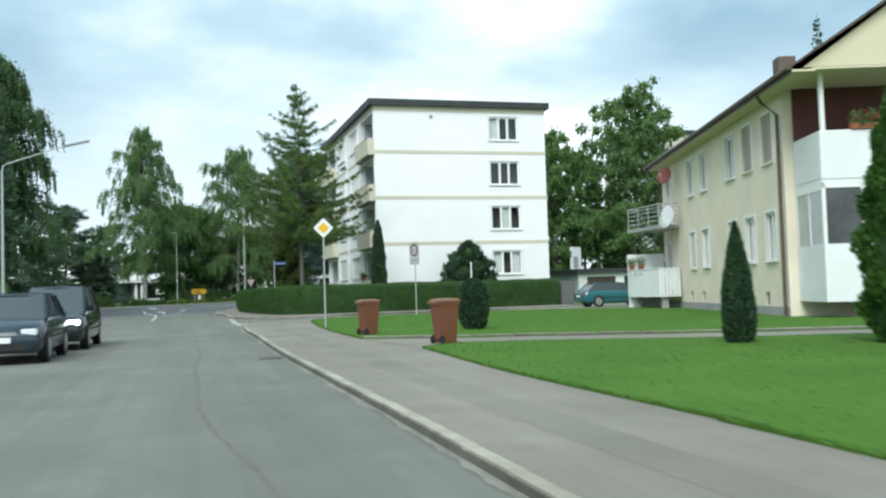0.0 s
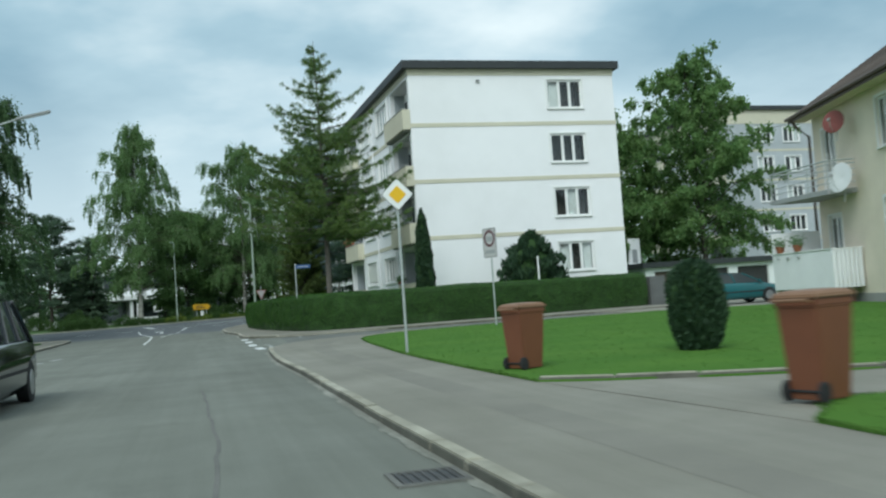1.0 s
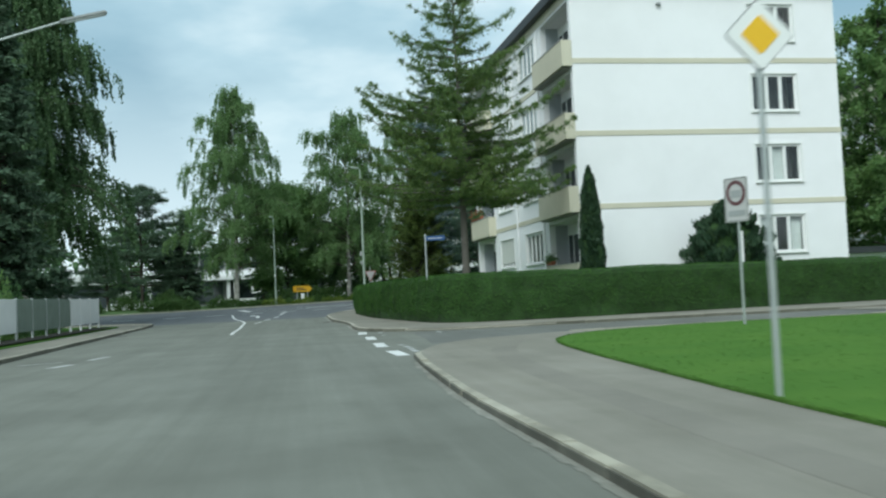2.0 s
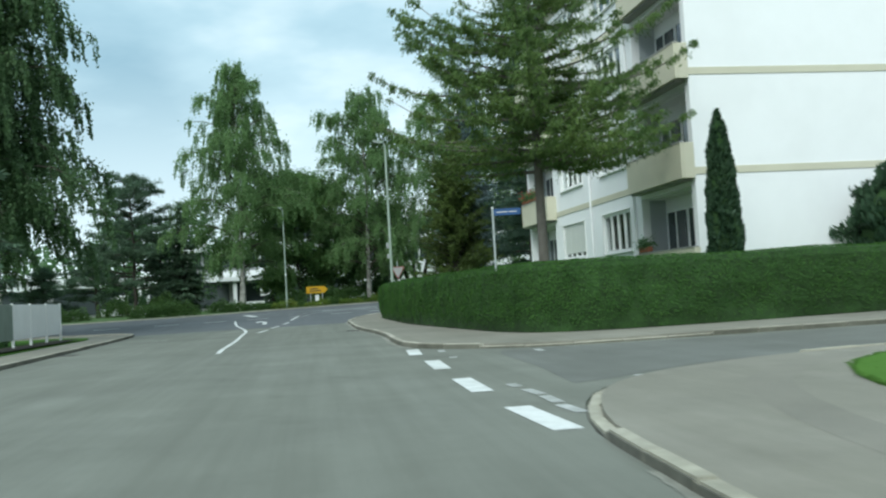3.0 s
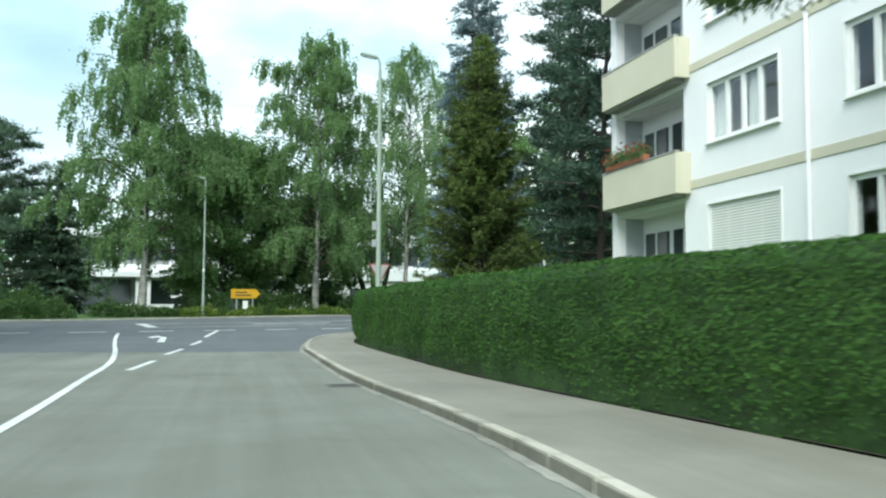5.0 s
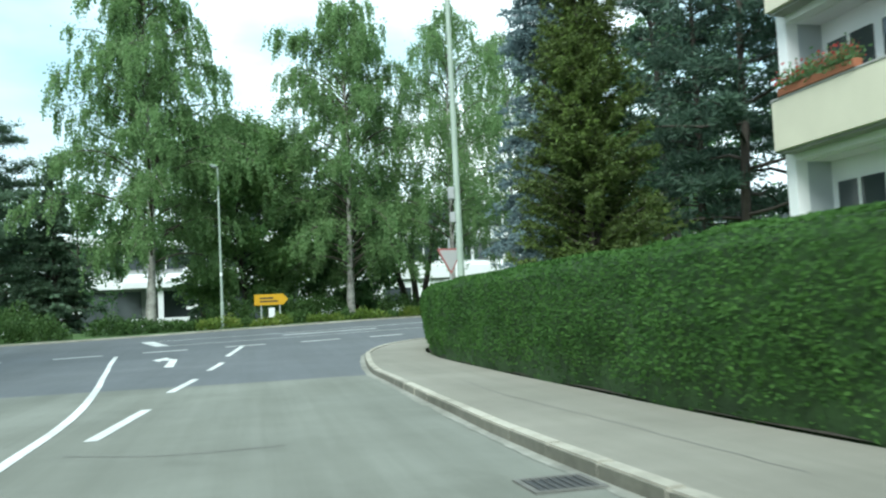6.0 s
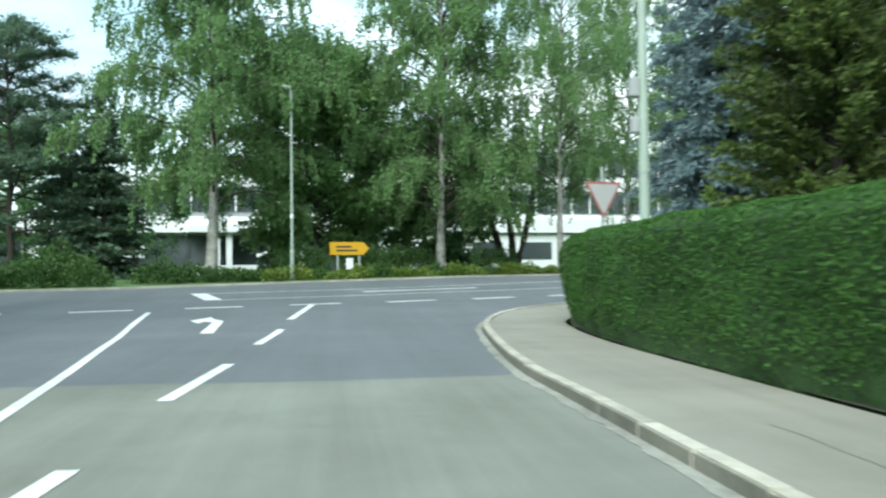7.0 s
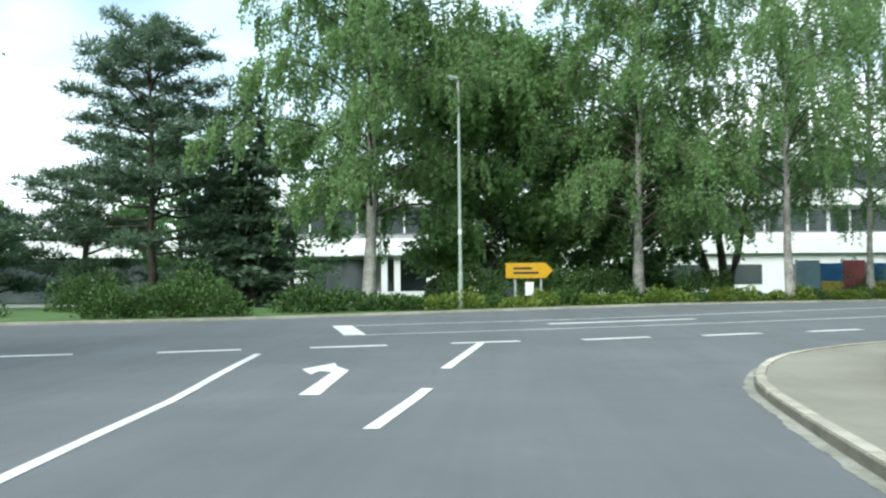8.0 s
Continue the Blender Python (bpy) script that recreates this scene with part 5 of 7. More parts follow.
def broad(x, y, h, R, base, seed, leaf, bark, label, name="tree", n_limb=46, dense=1.0, size=0.2, r0=0.2, peak=0.45, forks=1, group=""):
    """A broad-leaved tree: limbs off the trunk, twigs off the limbs, leaves on the twigs."""
    rng = np.random.default_rng(seed)
    segs, leaves, along = [], [], []
    stems = []
    for f in range(forks):
        tp = trunk_pts(h * (1.0 if f == 0 else 0.85), rng, 0.05 if forks == 1 else 0.09)
        if forks > 1:
            a = 2 * math.pi * f / forks + seed
            tp[:, 0] += np.cos(a) * 0.36 * tp[:, 2]
            tp[:, 1] += np.sin(a) * 0.22 * tp[:, 2]
        stems.append(tp)
        segs.append((tp, r0 * (1 - np.linspace(0, 1, len(tp)) ** 0.9 * 0.93) * np.r_[1.35, np.ones(len(tp) - 1)]))
    for i in range(n_limb):
        tp = stems[i % forks]
        u = (i + rng.uniform(0.1, 0.9)) / n_limb
        u = u ** 0.9
        z = base + (tp[-1, 2] - base) * u * 0.97
        prof = (math.sin(math.pi * min(1.0, (u + 0.22) / (peak + 0.22) * 0.5)) if u < peak else math.cos(math.pi / 2 * ((u - peak) / (1 - peak)) ** 1.25))
        ln = R * max(0.12, prof) * rng.uniform(0.72, 1.15)
        az = i * 2.4 + rng.uniform(-0.5, 0.5)
        rise = rng.uniform(0.25, 0.7) + 0.7 * u
        lp = limb(at_height(tp, z), (math.cos(az), math.sin(az), rise), ln * math.hypot(1, rise) ** 0.8, rng, 7, sag=0.25, wob=0.14)
        segs.append((lp, np.linspace(r0 * 0.28, 0.012, 7) * (0.5 + 0.5 * prof)))
        nt = max(4, int((11 + 8 * prof) * dense))
        for j in range(nt):
            t = rng.uniform(0.25, 1.0) ** 0.7
            q = np.array([np.interp(t, np.linspace(0, 1, 7), lp[:, k]) for k in range(3)])
            d = unit(rng.normal(size=3) + np.array([math.cos(az), math.sin(az), 0.4]) * 0.8)
            sl = rng.uniform(0.4, 1.0) * (0.35 + 0.11 * R)
            k = int(20 * dense) + 4
            tt = rng.uniform(0, 1, k)
            c = q + d * (sl * tt)[:, None] + rng.normal(size=(k, 3)) * (0.16 + 0.02 * R)
            leaves.append(c)
            along.append(d + rng.normal(size=(k, 3)) * 0.9)
            if j % 5 == 0:
                segs.append((np.array([q, q + d * sl * 0.5, q + d * sl]), [0.012, 0.008, 0.003]))
    c, a = np.concatenate(leaves), np.concatenate(along)
    crown = quads_mesh("crown", leaf_quads(c, a, size, size * 0.62, rng), leaf)
    return tree_thing(name, x, y, label, (("trunk", branch_mesh("trunk", segs[:forks_of(segs)], bark, 9)), ("limbwork", branch_mesh("limbwork", segs[forks_of(segs):], M["bark_twig"] if bark == M["bark_birch"] else bark, 4)), ("crown", crown)), group)


def birch(x, y, h, R, base, seed, leaf, label, n_limb=64, droop=0.7, fill=1.0, size=0.14, r0=0.24, low=0.55, power=0.8, bark=None, lean=0.03, name="birch"):
    """A birch: a pale stem to the top, rising limbs that arch over, side branches in loose clumps, short hanging twigs."""
    rng = np.random.default_rng(seed)
    tp = trunk_pts(h, rng, lean)
    segs, cs, al = [(tp, r0 * (1 - np.linspace(0, 1, len(tp)) ** 0.85 * 0.95) * np.r_[1.3, np.ones(len(tp) - 1)])], [], []
    t8, down = np.linspace(0, 1, 8), np.array([0, 0, -1.0])
    for i in range(n_limb):
        u = ((i + rng.uniform(0.0, 1.0)) / n_limb) ** 0.92
        z = base + (h - base) * u * 0.97
        az = i * 2.4 + rng.uniform(-0.6, 0.6)
        lobe = 1 + 0.45 * noise.noise((math.cos(az) * 1.3 + seed, math.sin(az) * 1.3, z * 0.33))
        ln = R * max(0.10, (1 - u) ** power) * min(1.0, low + 1.9 * u) * rng.uniform(0.68, 1.12) * lobe
        out, side = np.array([math.cos(az), math.sin(az), 0.0]), np.array([-math.sin(az), math.cos(az), 0.0])
        rise = rng.uniform(0.45, 0.95) + 0.9 * u
        lp = at_height(tp, z) + out * (ln * t8)[:, None] + side * (ln * 0.18 * rng.normal() * t8 ** 2)[:, None]
        lp[:, 2] += ln * (rise * t8 - (0.55 + 0.25 * droop) * t8 ** 2.2)
        segs.append((lp, np.linspace(r0 * 0.22 * (1 - 0.5 * u) + 0.01, 0.010, 8)))
        for j in range(int(4 + 2.6 * ln)):
            t = rng.uniform(0.06, 1.0) ** 0.75
            q = np.array([np.interp(t, t8, lp[:, k]) for k in range(3)])
            sl = (0.35 + 0.26 * ln * (1.15 - t)) * rng.uniform(0.6, 1.3)
            d = unit(out * rng.uniform(0.1, 0.9) + side * rng.choice((-1, 1)) * rng.uniform(0.3, 1.0) + np.array([0, 0, rng.uniform(-0.5, 0.9)]))
            sp = q + d * (sl * t8)[:, None] + down * (sl * 0.4 * t8 ** 2)[:, None]
            if j % 2 == 0:
                segs.append((sp[[0, 3, 7]], [0.014, 0.009, 0.004]))
            # leaves in a loose clump on the branch, and on twigs that hang from it
            k = int(rng.uniform(9, 24) * fill * (0.5 + sl))
            f = rng.uniform(0.1, 1.0, k)
            c = np.stack([np.interp(f, t8, sp[:, m]) for m in range(3)], 1) + rng.normal(size=(k, 3)) * [0.2, 0.2, 0.2]
            cs.append(c)
            al.append(down * 0.6 + rng.normal(size=(k, 3)) * 0.8)
            for m in range(rng.integers(3, 7)):
                f = rng.uniform(0.3, 1.0)
                o = np.array([np.interp(f, t8, sp[:, a]) for a in range(3)])
                tl = droop * rng.uniform(0.35, 1.25)
                k = int((5 + 13 * tl) * fill)
                g = rng.uniform(0, 1, k)
                c = o + down * (tl * g)[:, None] + out * (0.18 * tl * np.sqrt(g))[:, None] + rng.normal(size=(k, 3)) * [0.05, 0.05, 0.06]
                cs.append(c)
                al.append(down + rng.normal(size=(k, 3)) * 0.55)
    c, a = np.concatenate(cs), np.concatenate(al)
    crown = quads_mesh("crown", leaf_quads(c, a, size, size * 0.66, rng), leaf)
    return tree_thing(name, x, y, label, (("trunk", branch_mesh("trunk", segs[:1], bark or M["bark_birch"], 9)), ("limbwork", branch_mesh("limbwork", segs[1:], M["bark_twig"], 4)), ("crown", crown)))


def conifer(x, y, h, R, base, seed, leaf, bark, label, name="spruce", step=0.42, per=7, sag=0.25, rise=0.1, twig=0.5, tw=0.10, density=1.0, r0=0.18, power=0.85, hang=0.5, tops=1, low=0.72, spray=1, bulge=0.0, grow=2.2, group=""):
    """A conifer: whorls of boughs, side twigs with narrow needle sprays."""
    rng = np.random.default_rng(seed)
    segs, cs, al = [], [], []
    for top in range(tops):
        hh = h - 0.9 * top
        tp = trunk_pts(hh, rng, 0.012)
        if top:
            tp[:, 0] += 0.9 * (tp[:, 2] / hh)
        segs.append((tp, r0 * (1 - np.linspace(0, 1, len(tp)) * 0.95)))
        z = base
        while z < hh - 0.15:
            u = (z - base) / (hh - base)
            ln0 = R * max(0.05, 1 - u ** bulge if bulge else (1 - u) ** power) * min(1.0, low + u * grow)
            for i in range(max(3, int(per * (1 - 0.35 * u)))):
                az = rng.uniform(0, 2 * math.pi)
                ln = ln0 * rng.uniform(0.62, 1.15)
                lp = limb(at_height(tp, z + rng.uniform(-0.15, 0.15)), (math.cos(az), math.sin(az), rise + 0.5 * u + rng.uniform(-0.08, 0.08)), ln, rng, 6, sag=sag * (1 - 0.6 * u), wob=0.05)
                if ln > 0.7:
                    segs.append((lp, np.linspace(0.035 * (1 - 0.6 * u) + 0.006, 0.006, 6)))
                k = max(3, int(ln / 0.16 * density))
                t = rng.uniform(0.12, 1.0, k) ** 0.8
                q = np.stack([np.interp(t, np.linspace(0, 1, 6), lp[:, m]) for m in range(3)], 1)
                side = np.array([-math.sin(az), math.cos(az), 0.0])
                out = np.array([math.cos(az), math.sin(az), 0.0])
                for s in (-1, 1, 0):
                    d = side * s * rng.uniform(0.5, 1.0, k)[:, None] + out * rng.uniform(0.3, 0.8, k)[:, None] + np.array([0, 0, -1.0]) * hang * rng.uniform(0.2, 1.3, k)[:, None]
                    if s == 0:
                        d = out * 0.5 + np.array([0, 0, 1.0]) * (0.35 - hang) + rng.normal(size=(k, 3)) * 0.35
                    tl = twig * (0.45 + 0.7 * (1 - t) + 0.15) * min(1.0, 0.35 + ln / 2)
                    cs.append(q + unit(d) * (tl * 0.5)[:, None])
                    al.append(np.concatenate([d, tl[:, None]], 1))
            z += step * rng.uniform(0.75, 1.25) * (1 - 0.35 * u)
    c, a = np.concatenate(cs), np.concatenate(al)
    if spray > 1:
        # each twig is a tuft of thin strands
        n = len(c)
        c, a = np.repeat(c, spray, 0), np.repeat(a, spray, 0)
        c = c + a[:, :3] / np.linalg.norm(a[:, :3], axis=1)[:, None] * (a[:, 3] * rng.uniform(-0.55, 0.55, n * spray))[:, None] + rng.normal(size=c.shape) * twig * 0.10
        a[:, :3] = unit(a[:, :3]) + rng.normal(size=c.shape) * 0.45
        a[:, 3] *= 0.62
    crown = quads_mesh("crown", leaf_quads(c, a[:, :3], a[:, 3], np.full(len(c), tw) * (0.6 + a[:, 3]), rng), leaf)
    return tree_thing(name, x, y, label, (("trunk", branch_mesh("trunk", segs[:forks_of(segs)], bark, 9)), ("limbwork", branch_mesh("limbwork", segs[forks_of(segs):], M["bark_twig"] if bark == M["bark_birch"] else bark, 4)), ("crown", crown)), group)


def larch(x, y, h, R, base, seed, label):
    """A larch: long boughs that sag and turn up at the tips, side shoots, and curtains of hanging needled twigs."""
    rng = np.random.default_rng(seed)
    tp = trunk_pts(h, rng, 0.015)
    segs, cs, al = [(tp, 0.18 * (1 - np.linspace(0, 1, len(tp)) * 0.95))], [], []
    z, t8 = base, np.linspace(0, 1, 8)
    while z < h - 0.45:
        u = (z - base) / (h - base)
        reach = R * max(0.04, (1 - u) ** 0.95) * min(1.0, 0.76 + 0.9 * u)
        for i in range(int(round(8.4 - 3.2 * u))):
            az, ln = rng.uniform(0, 2 * math.pi), reach * rng.uniform(0.6, 1.12)
            out, side = np.array([math.cos(az), math.sin(az), 0.0]), np.array([-math.sin(az), math.cos(az), 0.0])
            lift = ln * ((0.30 * u + 0.12 + rng.uniform(-0.08, 0.08)) * t8 - 0.22 * (1 - 0.5 * u) * t8 ** 1.5 + 0.24 * t8 ** 4)
            lp = at_height(tp, z + rng.uniform(-0.2, 0.2)) + out * (ln * t8)[:, None] + side * (ln * 0.12 * rng.normal() * t8 ** 2)[:, None]
            lp[:, 2] += lift
            segs.append((lp, np.linspace(0.05 * (1 - 0.6 * u) + 0.008, 0.007, 8)))
            n = max(2, int(ln / 0.14))
            t = np.sort(rng.uniform(0.12, 1.0, n))
            q = np.stack([np.interp(t, t8, lp[:, m]) for m in range(3)], 1)
            for s in (-1, 1, 0):
                tl = (0.25 + 0.6 * np.sin(math.pi * np.clip(t, 0.15, 0.95))) * rng.uniform(0.35, 1.0, n) * min(1.0, 0.4 + ln / 4)
                if s == 0:
                    tl = tl * 0.35
                for k in range(5):
                    f = rng.uniform(0, 1, n)
                    p = q + (side * s * 0.8 + out * 0.45) * (tl * f)[:, None]
                    drop = tl * rng.uniform(0.0, 0.55, n) * (0.4 + 0.6 * f)
                    for m in range(2):
                        c = p + rng.normal(size=(n, 3)) * 0.05
                        c[:, 2] -= drop * rng.uniform(0.1, 1.0, n)
                        cs.append(c)
                        al.append(np.array([0, 0, -0.9]) + rng.normal(size=(n, 3)) * 0.65 + (side * s + out) * 0.5)
        z += (0.34 + 0.34 * u) * rng.uniform(0.75, 1.25)
    c, a = np.concatenate(cs), np.concatenate(al)
    crown = quads_mesh("crown", leaf_quads(c, a, 0.155, 0.034, rng), M["needle_larch"])
    return tree_thing("larch", x, y, label, (("trunk", branch_mesh("trunk", segs[:1], M["bark_grey"], 9)), ("limbwork", branch_mesh("limbwork", segs[1:], M["bark_grey"], 4)), ("crown", crown)))


def pine(x, y, h, R, base, seed, leaf, label, n=20, group=""):
    """A pine: bare stem, level boughs that carry flat tufts of needles."""
    rng = np.random.default_rng(seed)
    tp = trunk_pts(h, rng, 0.06)
    segs, cs, al = [(tp, 0.17 * (1 - np.linspace(0, 1, len(tp)) * 0.85))], [], []
    for i in range(n):
        u = (i + rng.uniform(0, 1)) / n
        z = base + (h - base) * u
        az = i * 2.4 + rng.uniform(-0.4, 0.4)
        ln = R * (0.28 + 0.85 * (1 - u) ** 0.7) * rng.uniform(0.6, 1.12)
        lp = limb(at_height(tp, z * 0.97), (math.cos(az), math.sin(az), 0.12 + 0.5 * u), ln, rng, 6, sag=0.1, wob=0.2)
        segs.append((lp, np.linspace(0.06, 0.012, 6)))
        for j in range(int(9 + 4.2 * ln)):
            t = rng.uniform(0.3, 1.05)
            q = np.array([np.interp(min(t, 1), np.linspace(0, 1, 6), lp[:, m]) for m in range(3)]) + rng.normal(size=3) * [0.32, 0.32, 0.07]
            k = 44
            d = unit(rng.normal(size=(k, 3)) * [1, 1, 0.55] + [0, 0, 0.45])
            cs.append(q + d * rng.uniform(0.05, 0.42, k)[:, None])
            al.append(d)
    c, a = np.concatenate(cs), np.concatenate(al)
    crown = quads_mesh("crown", leaf_quads(c, a, 0.24, 0.05, rng), leaf)
    return tree_thing("pine", x, y, label, (("trunk", branch_mesh("trunk", segs[:1], M["bark"], 9)), ("limbwork", branch_mesh("limbwork", segs[1:], M["bark"], 4)), ("crown", crown)), group)


def clipped(name, x, y, profile, seed, leaf, label, n=5200, size=0.07, up=0.8, rough=0.05, cat="shrub"):
    """A dense shrub: dark inner body and small sprays all over it. profile: (radius, z)."""
    rng = np.random.default_rng(seed)
    ob = thing(name, pose(x, y, gz(y) + 0.06, 0, 0, seed * 31 % 360), label, cat)
    part("inner_body", lathe(bmesh.new(), [(max(0.02, r * 0.86), z) for r, z in profile], 20, 0.25, seed), M["hedge_core"], ob)
    pr = np.array(profile)
    seg = np.hypot(np.diff(pr[:, 0]), np.diff(pr[:, 1])) * (pr[1:, 0] + pr[:-1, 0] + 0.05)
    k = rng.choice(len(seg), n, p=seg / seg.sum())
    t = rng.uniform(0, 1, n)
    r = pr[k, 0] + (pr[k + 1, 0] - pr[k, 0]) * t
    z = pr[k, 1] + (pr[k + 1, 1] - pr[k, 1]) * t
    az = rng.uniform(0, 2 * math.pi, n)
    lump = 1 + 1.6 * rough * (np.sin(az * 5 + z * 4 + seed) + np.sin(az * 3 - z * 6.5)) * 0.5
    r = r * lump * rng.uniform(0.86, 1.04, n)
    c = np.stack([r * np.cos(az), r * np.sin(az), z + rng.normal(size=n) * size * 0.4], 1)
    d = np.stack([np.cos(az), np.sin(az), np.full(n, up * 1.6)], 1) + rng.normal(size=(n, 3)) * 0.45
    part_data("foliage", quads_mesh("foliage", leaf_quads(c, d, size * 1.6, size * 0.7, rng), leaf), ob)
    return ob


# clipped hedge along the corner garden: inner body and outer leaves
def hedge(line, width, height, label, density, leaf_size, seed=3, leaf="hedge_leaf"):
    ob = tagged(new("hedge"), label, "hedge")
    rng = np.random.default_rng(seed)
    pts = np.array(resample(line, 0.5))
    d = unit(np.gradient(pts, axis=0))
    nrm = np.stack([d[:, 1], -d[:, 0]], 1)           # away from the street
    ground = np.array([gz(y) for y in pts[:, 1]]) + 0.05
    # cross-section from the street side over the top to the garden side: (offset, height, outward normal)
    sec = [(0.10, 0.0, -1, 0.0), (0.0, 0.45, -1, 0.0), (-0.03, 1.0, -1, 0.0), (0.02, height - 0.16, -1, 0.1), (0.14, height - 0.02, -0.6, 0.8), (width * 0.5, height + 0.02, 0, 1), (width - 0.14, height - 0.02, 0.6, 0.8), (width, height - 0.2, 1, 0.1), (width, 0.0, 1, 0)]
    bm = bmesh.new()
    rows = []
    for i in range(len(pts)):
        row = []
        for o, z, a, b in sec:
            bump = 0.13 * noise.noise((pts[i, 0] * 0.9, pts[i, 1] * 0.9, z * 1.1)) + 0.03 * noise.noise((pts[i, 0] * 3, pts[i, 1] * 3, z * 3))
            q = pts[i] + nrm[i] * (o + (0.045 if o < width / 2 else -0.045) * (z > 0) + a * bump)
            row.append(bm.verts.new((q[0], q[1], ground[i] + z + b * bump * 0.45 - (0.04 if z > 1 else 0))))
        rows.append(row)
    for r, s in zip(rows, rows[1:]):
        for j in range(len(sec) - 1):
            bm.faces.new((r[j], s[j], s[j + 1], r[j + 1]))
    bm.faces.new(rows[0])
    bm.faces.new(rows[-1][::-1])
    part("inner_body", bm, M["hedge_core"], ob)
    # leaves
    s = np.array(sec)
    per = np.r_[0, np.cumsum(np.hypot(np.diff(s[:, 0]), np.diff(s[:, 1])))]
    length = (len(pts) - 1) * 0.5
    n = int(length * per[-1] * 0.72 * density)
    u = rng.uniform(0, len(pts) - 1.001, n)
    v = rng.uniform(0, per[-1] * 0.72, n)
    bare = (v < per[3]) & (rng.uniform(0, 1, n) < np.clip(1.15 - np.interp(v, per, s[:, 1]) / 0.5, 0, 0.85))        # thin towards the foot
    far = (pts[u.astype(int), 1] < 54.6) | (pts[u.astype(int), 1] > 89.5)          # stretches that stay far off are thinner
    bare |= far & (rng.uniform(0, 1, n) < 0.4)
    u, v, n = u[~bare], v[~bare], int((~bare).sum())
    i0 = u.astype(int)
    f = (u - i0)[:, None]
    P = pts[i0] * (1 - f) + pts[i0 + 1] * f
    N = nrm[i0] * (1 - f) + nrm[i0 + 1] * f
    G = ground[i0] * (1 - f[:, 0]) + ground[i0 + 1] * f[:, 0]
    O, Z, A, B = (np.interp(v, per, s[:, k]) for k in range(4))
    lump = np.array([0.13 * noise.noise((p[0] * 0.9, p[1] * 0.9, z * 1.1)) + 0.04 * noise.noise((p[0] * 3, p[1] * 3, z * 3)) for p, z in zip(P, Z)]) + rng.normal(size=n) * 0.018
    q = P + N * (O + A * lump)[:, None]
    c = np.stack([q[:, 0], q[:, 1], G + Z + B * lump * 0.45], 1)
    out = np.stack([N[:, 0] * A, N[:, 1] * A, B + 0.55], 1)
    dirs = rng.normal(size=(n, 3)) + [0, 0, 0.5] - 0.2 * out
    face = np.stack([N[:, 0] * A, N[:, 1] * A, B + 0.25], 1)
    part_data("foliage", quads_mesh("foliage", leaf_quads(c, dirs, leaf_size * 1.5, leaf_size * 0.85, rng, face=face), M[leaf]), ob)
    return ob


hedge(HEDGE_LINE, 1.0, 1.76, "tall dark green clipped hedge round the garden corner", 1120, 0.032)

# trees behind the crossing road
birch(8.8, 112.5, 20.6, 7.0, 3.2, 11, M["leaf_birch"], "tall birch with light green hanging twigs and a pale stem", 108, 1.0, 0.95, 0.145, low=0.62, power=0.72)
birch(19.8, 114.5, 18.8, 7.2, 2.2, 12, M["leaf_birch"], "broad birch with a pale slender trunk", 108, 0.9, 0.92, 0.145, 0.22, low=0.62, power=0.7)
birch(26.0, 114.0, 18.6, 6.2, 4.0, 13, M["leaf_birch"], "light green birch beside the crossing road", 66, 1.15, 0.8, 0.12, 0.18, low=0.65, power=0.65)
broad(14.2, 117.0, 11.4, 5.0, 0.6, 14, M["leaf_broad"], M["bark"], "rounded dark green tree with low branches", "tree", n_limb=70, dense=1.25, size=0.27, r0=0.16, peak=0.4)
broad(25.7, 121.0, 9.0, 4.8, 2.6, 15, M["leaf_dark"], M["bark"], "dark spreading tree with a forked trunk", "tree", n_limb=30, dense=0.5, size=0.22, r0=0.27, forks=3)
birch(31.5, 118.0, 18.5, 6.4, 4.0, 16, M["leaf_birch"], "bright green birch with hanging twigs", 60, 1.2, 0.75, 0.13, 0.16, low=0.65, power=0.65)
broad(38.5, 121.0, 14.0, 5.0, 1.2, 17, M["leaf_broad"], M["bark_grey"], "broad green tree by the crossing road", "tree", n_limb=42, dense=0.75, size=0.26, r0=0.2)
broad(46.5, 124.0, 13.0, 5.0, 1.2, 18, M["leaf_broad"], M["bark_grey"], "broad green tree by the crossing road", "tree", n_limb=44, dense=0.60, size=0.32, r0=0.2)
birch(-9.6, 113.0, 17.5, 5.0, 3.6, 19, M["leaf_birch_dark"], "slim birch beyond the junction", 60, 1.0, 0.9, 0.2, 0.15)
pine(0.3, 113.5, 11.2, 4.9, 2.0, 21, M["needle_dark"], "dark pine with level boughs and a bare stem", 54)
pine(-2.6, 115.5, 5.8, 3.0, 0.8, 22, M["needle_dark"], "low dark pine among shrubs", 20)
pine(-7.0, 117.0, 4.0, 2.2, 0.6, 75, M["needle_dark"], "low dark pine among shrubs", 20)
conifer(4.2, 114.0, 9.4, 2.4, 0.4, 23, M["needle_dark"], M["bark"], "dense dark spruce beside the birches", step=0.34, per=9, twig=0.55, tw=0.14)
conifer(2.4, 117.0, 8.4, 2.2, 0.4, 24, M["needle_dark"], M["bark"], "dense dark spruce beside the pine", step=0.36, per=8, twig=0.55, tw=0.14)
conifer(12.2, 122.0, 13.0, 2.4, 0.6, 25, M["needle_dark"], M["bark"], "tall narrow spruce behind the birches", step=0.5, per=6, twig=0.6, tw=0.14)
broad(21.5, 120.0, 8.0, 3.4, 0.5, 71, M["leaf_dark"], M["bark"], "dark bushy tree behind the birches", "tree", n_limb=44, dense=0.85, size=0.30, r0=0.14)
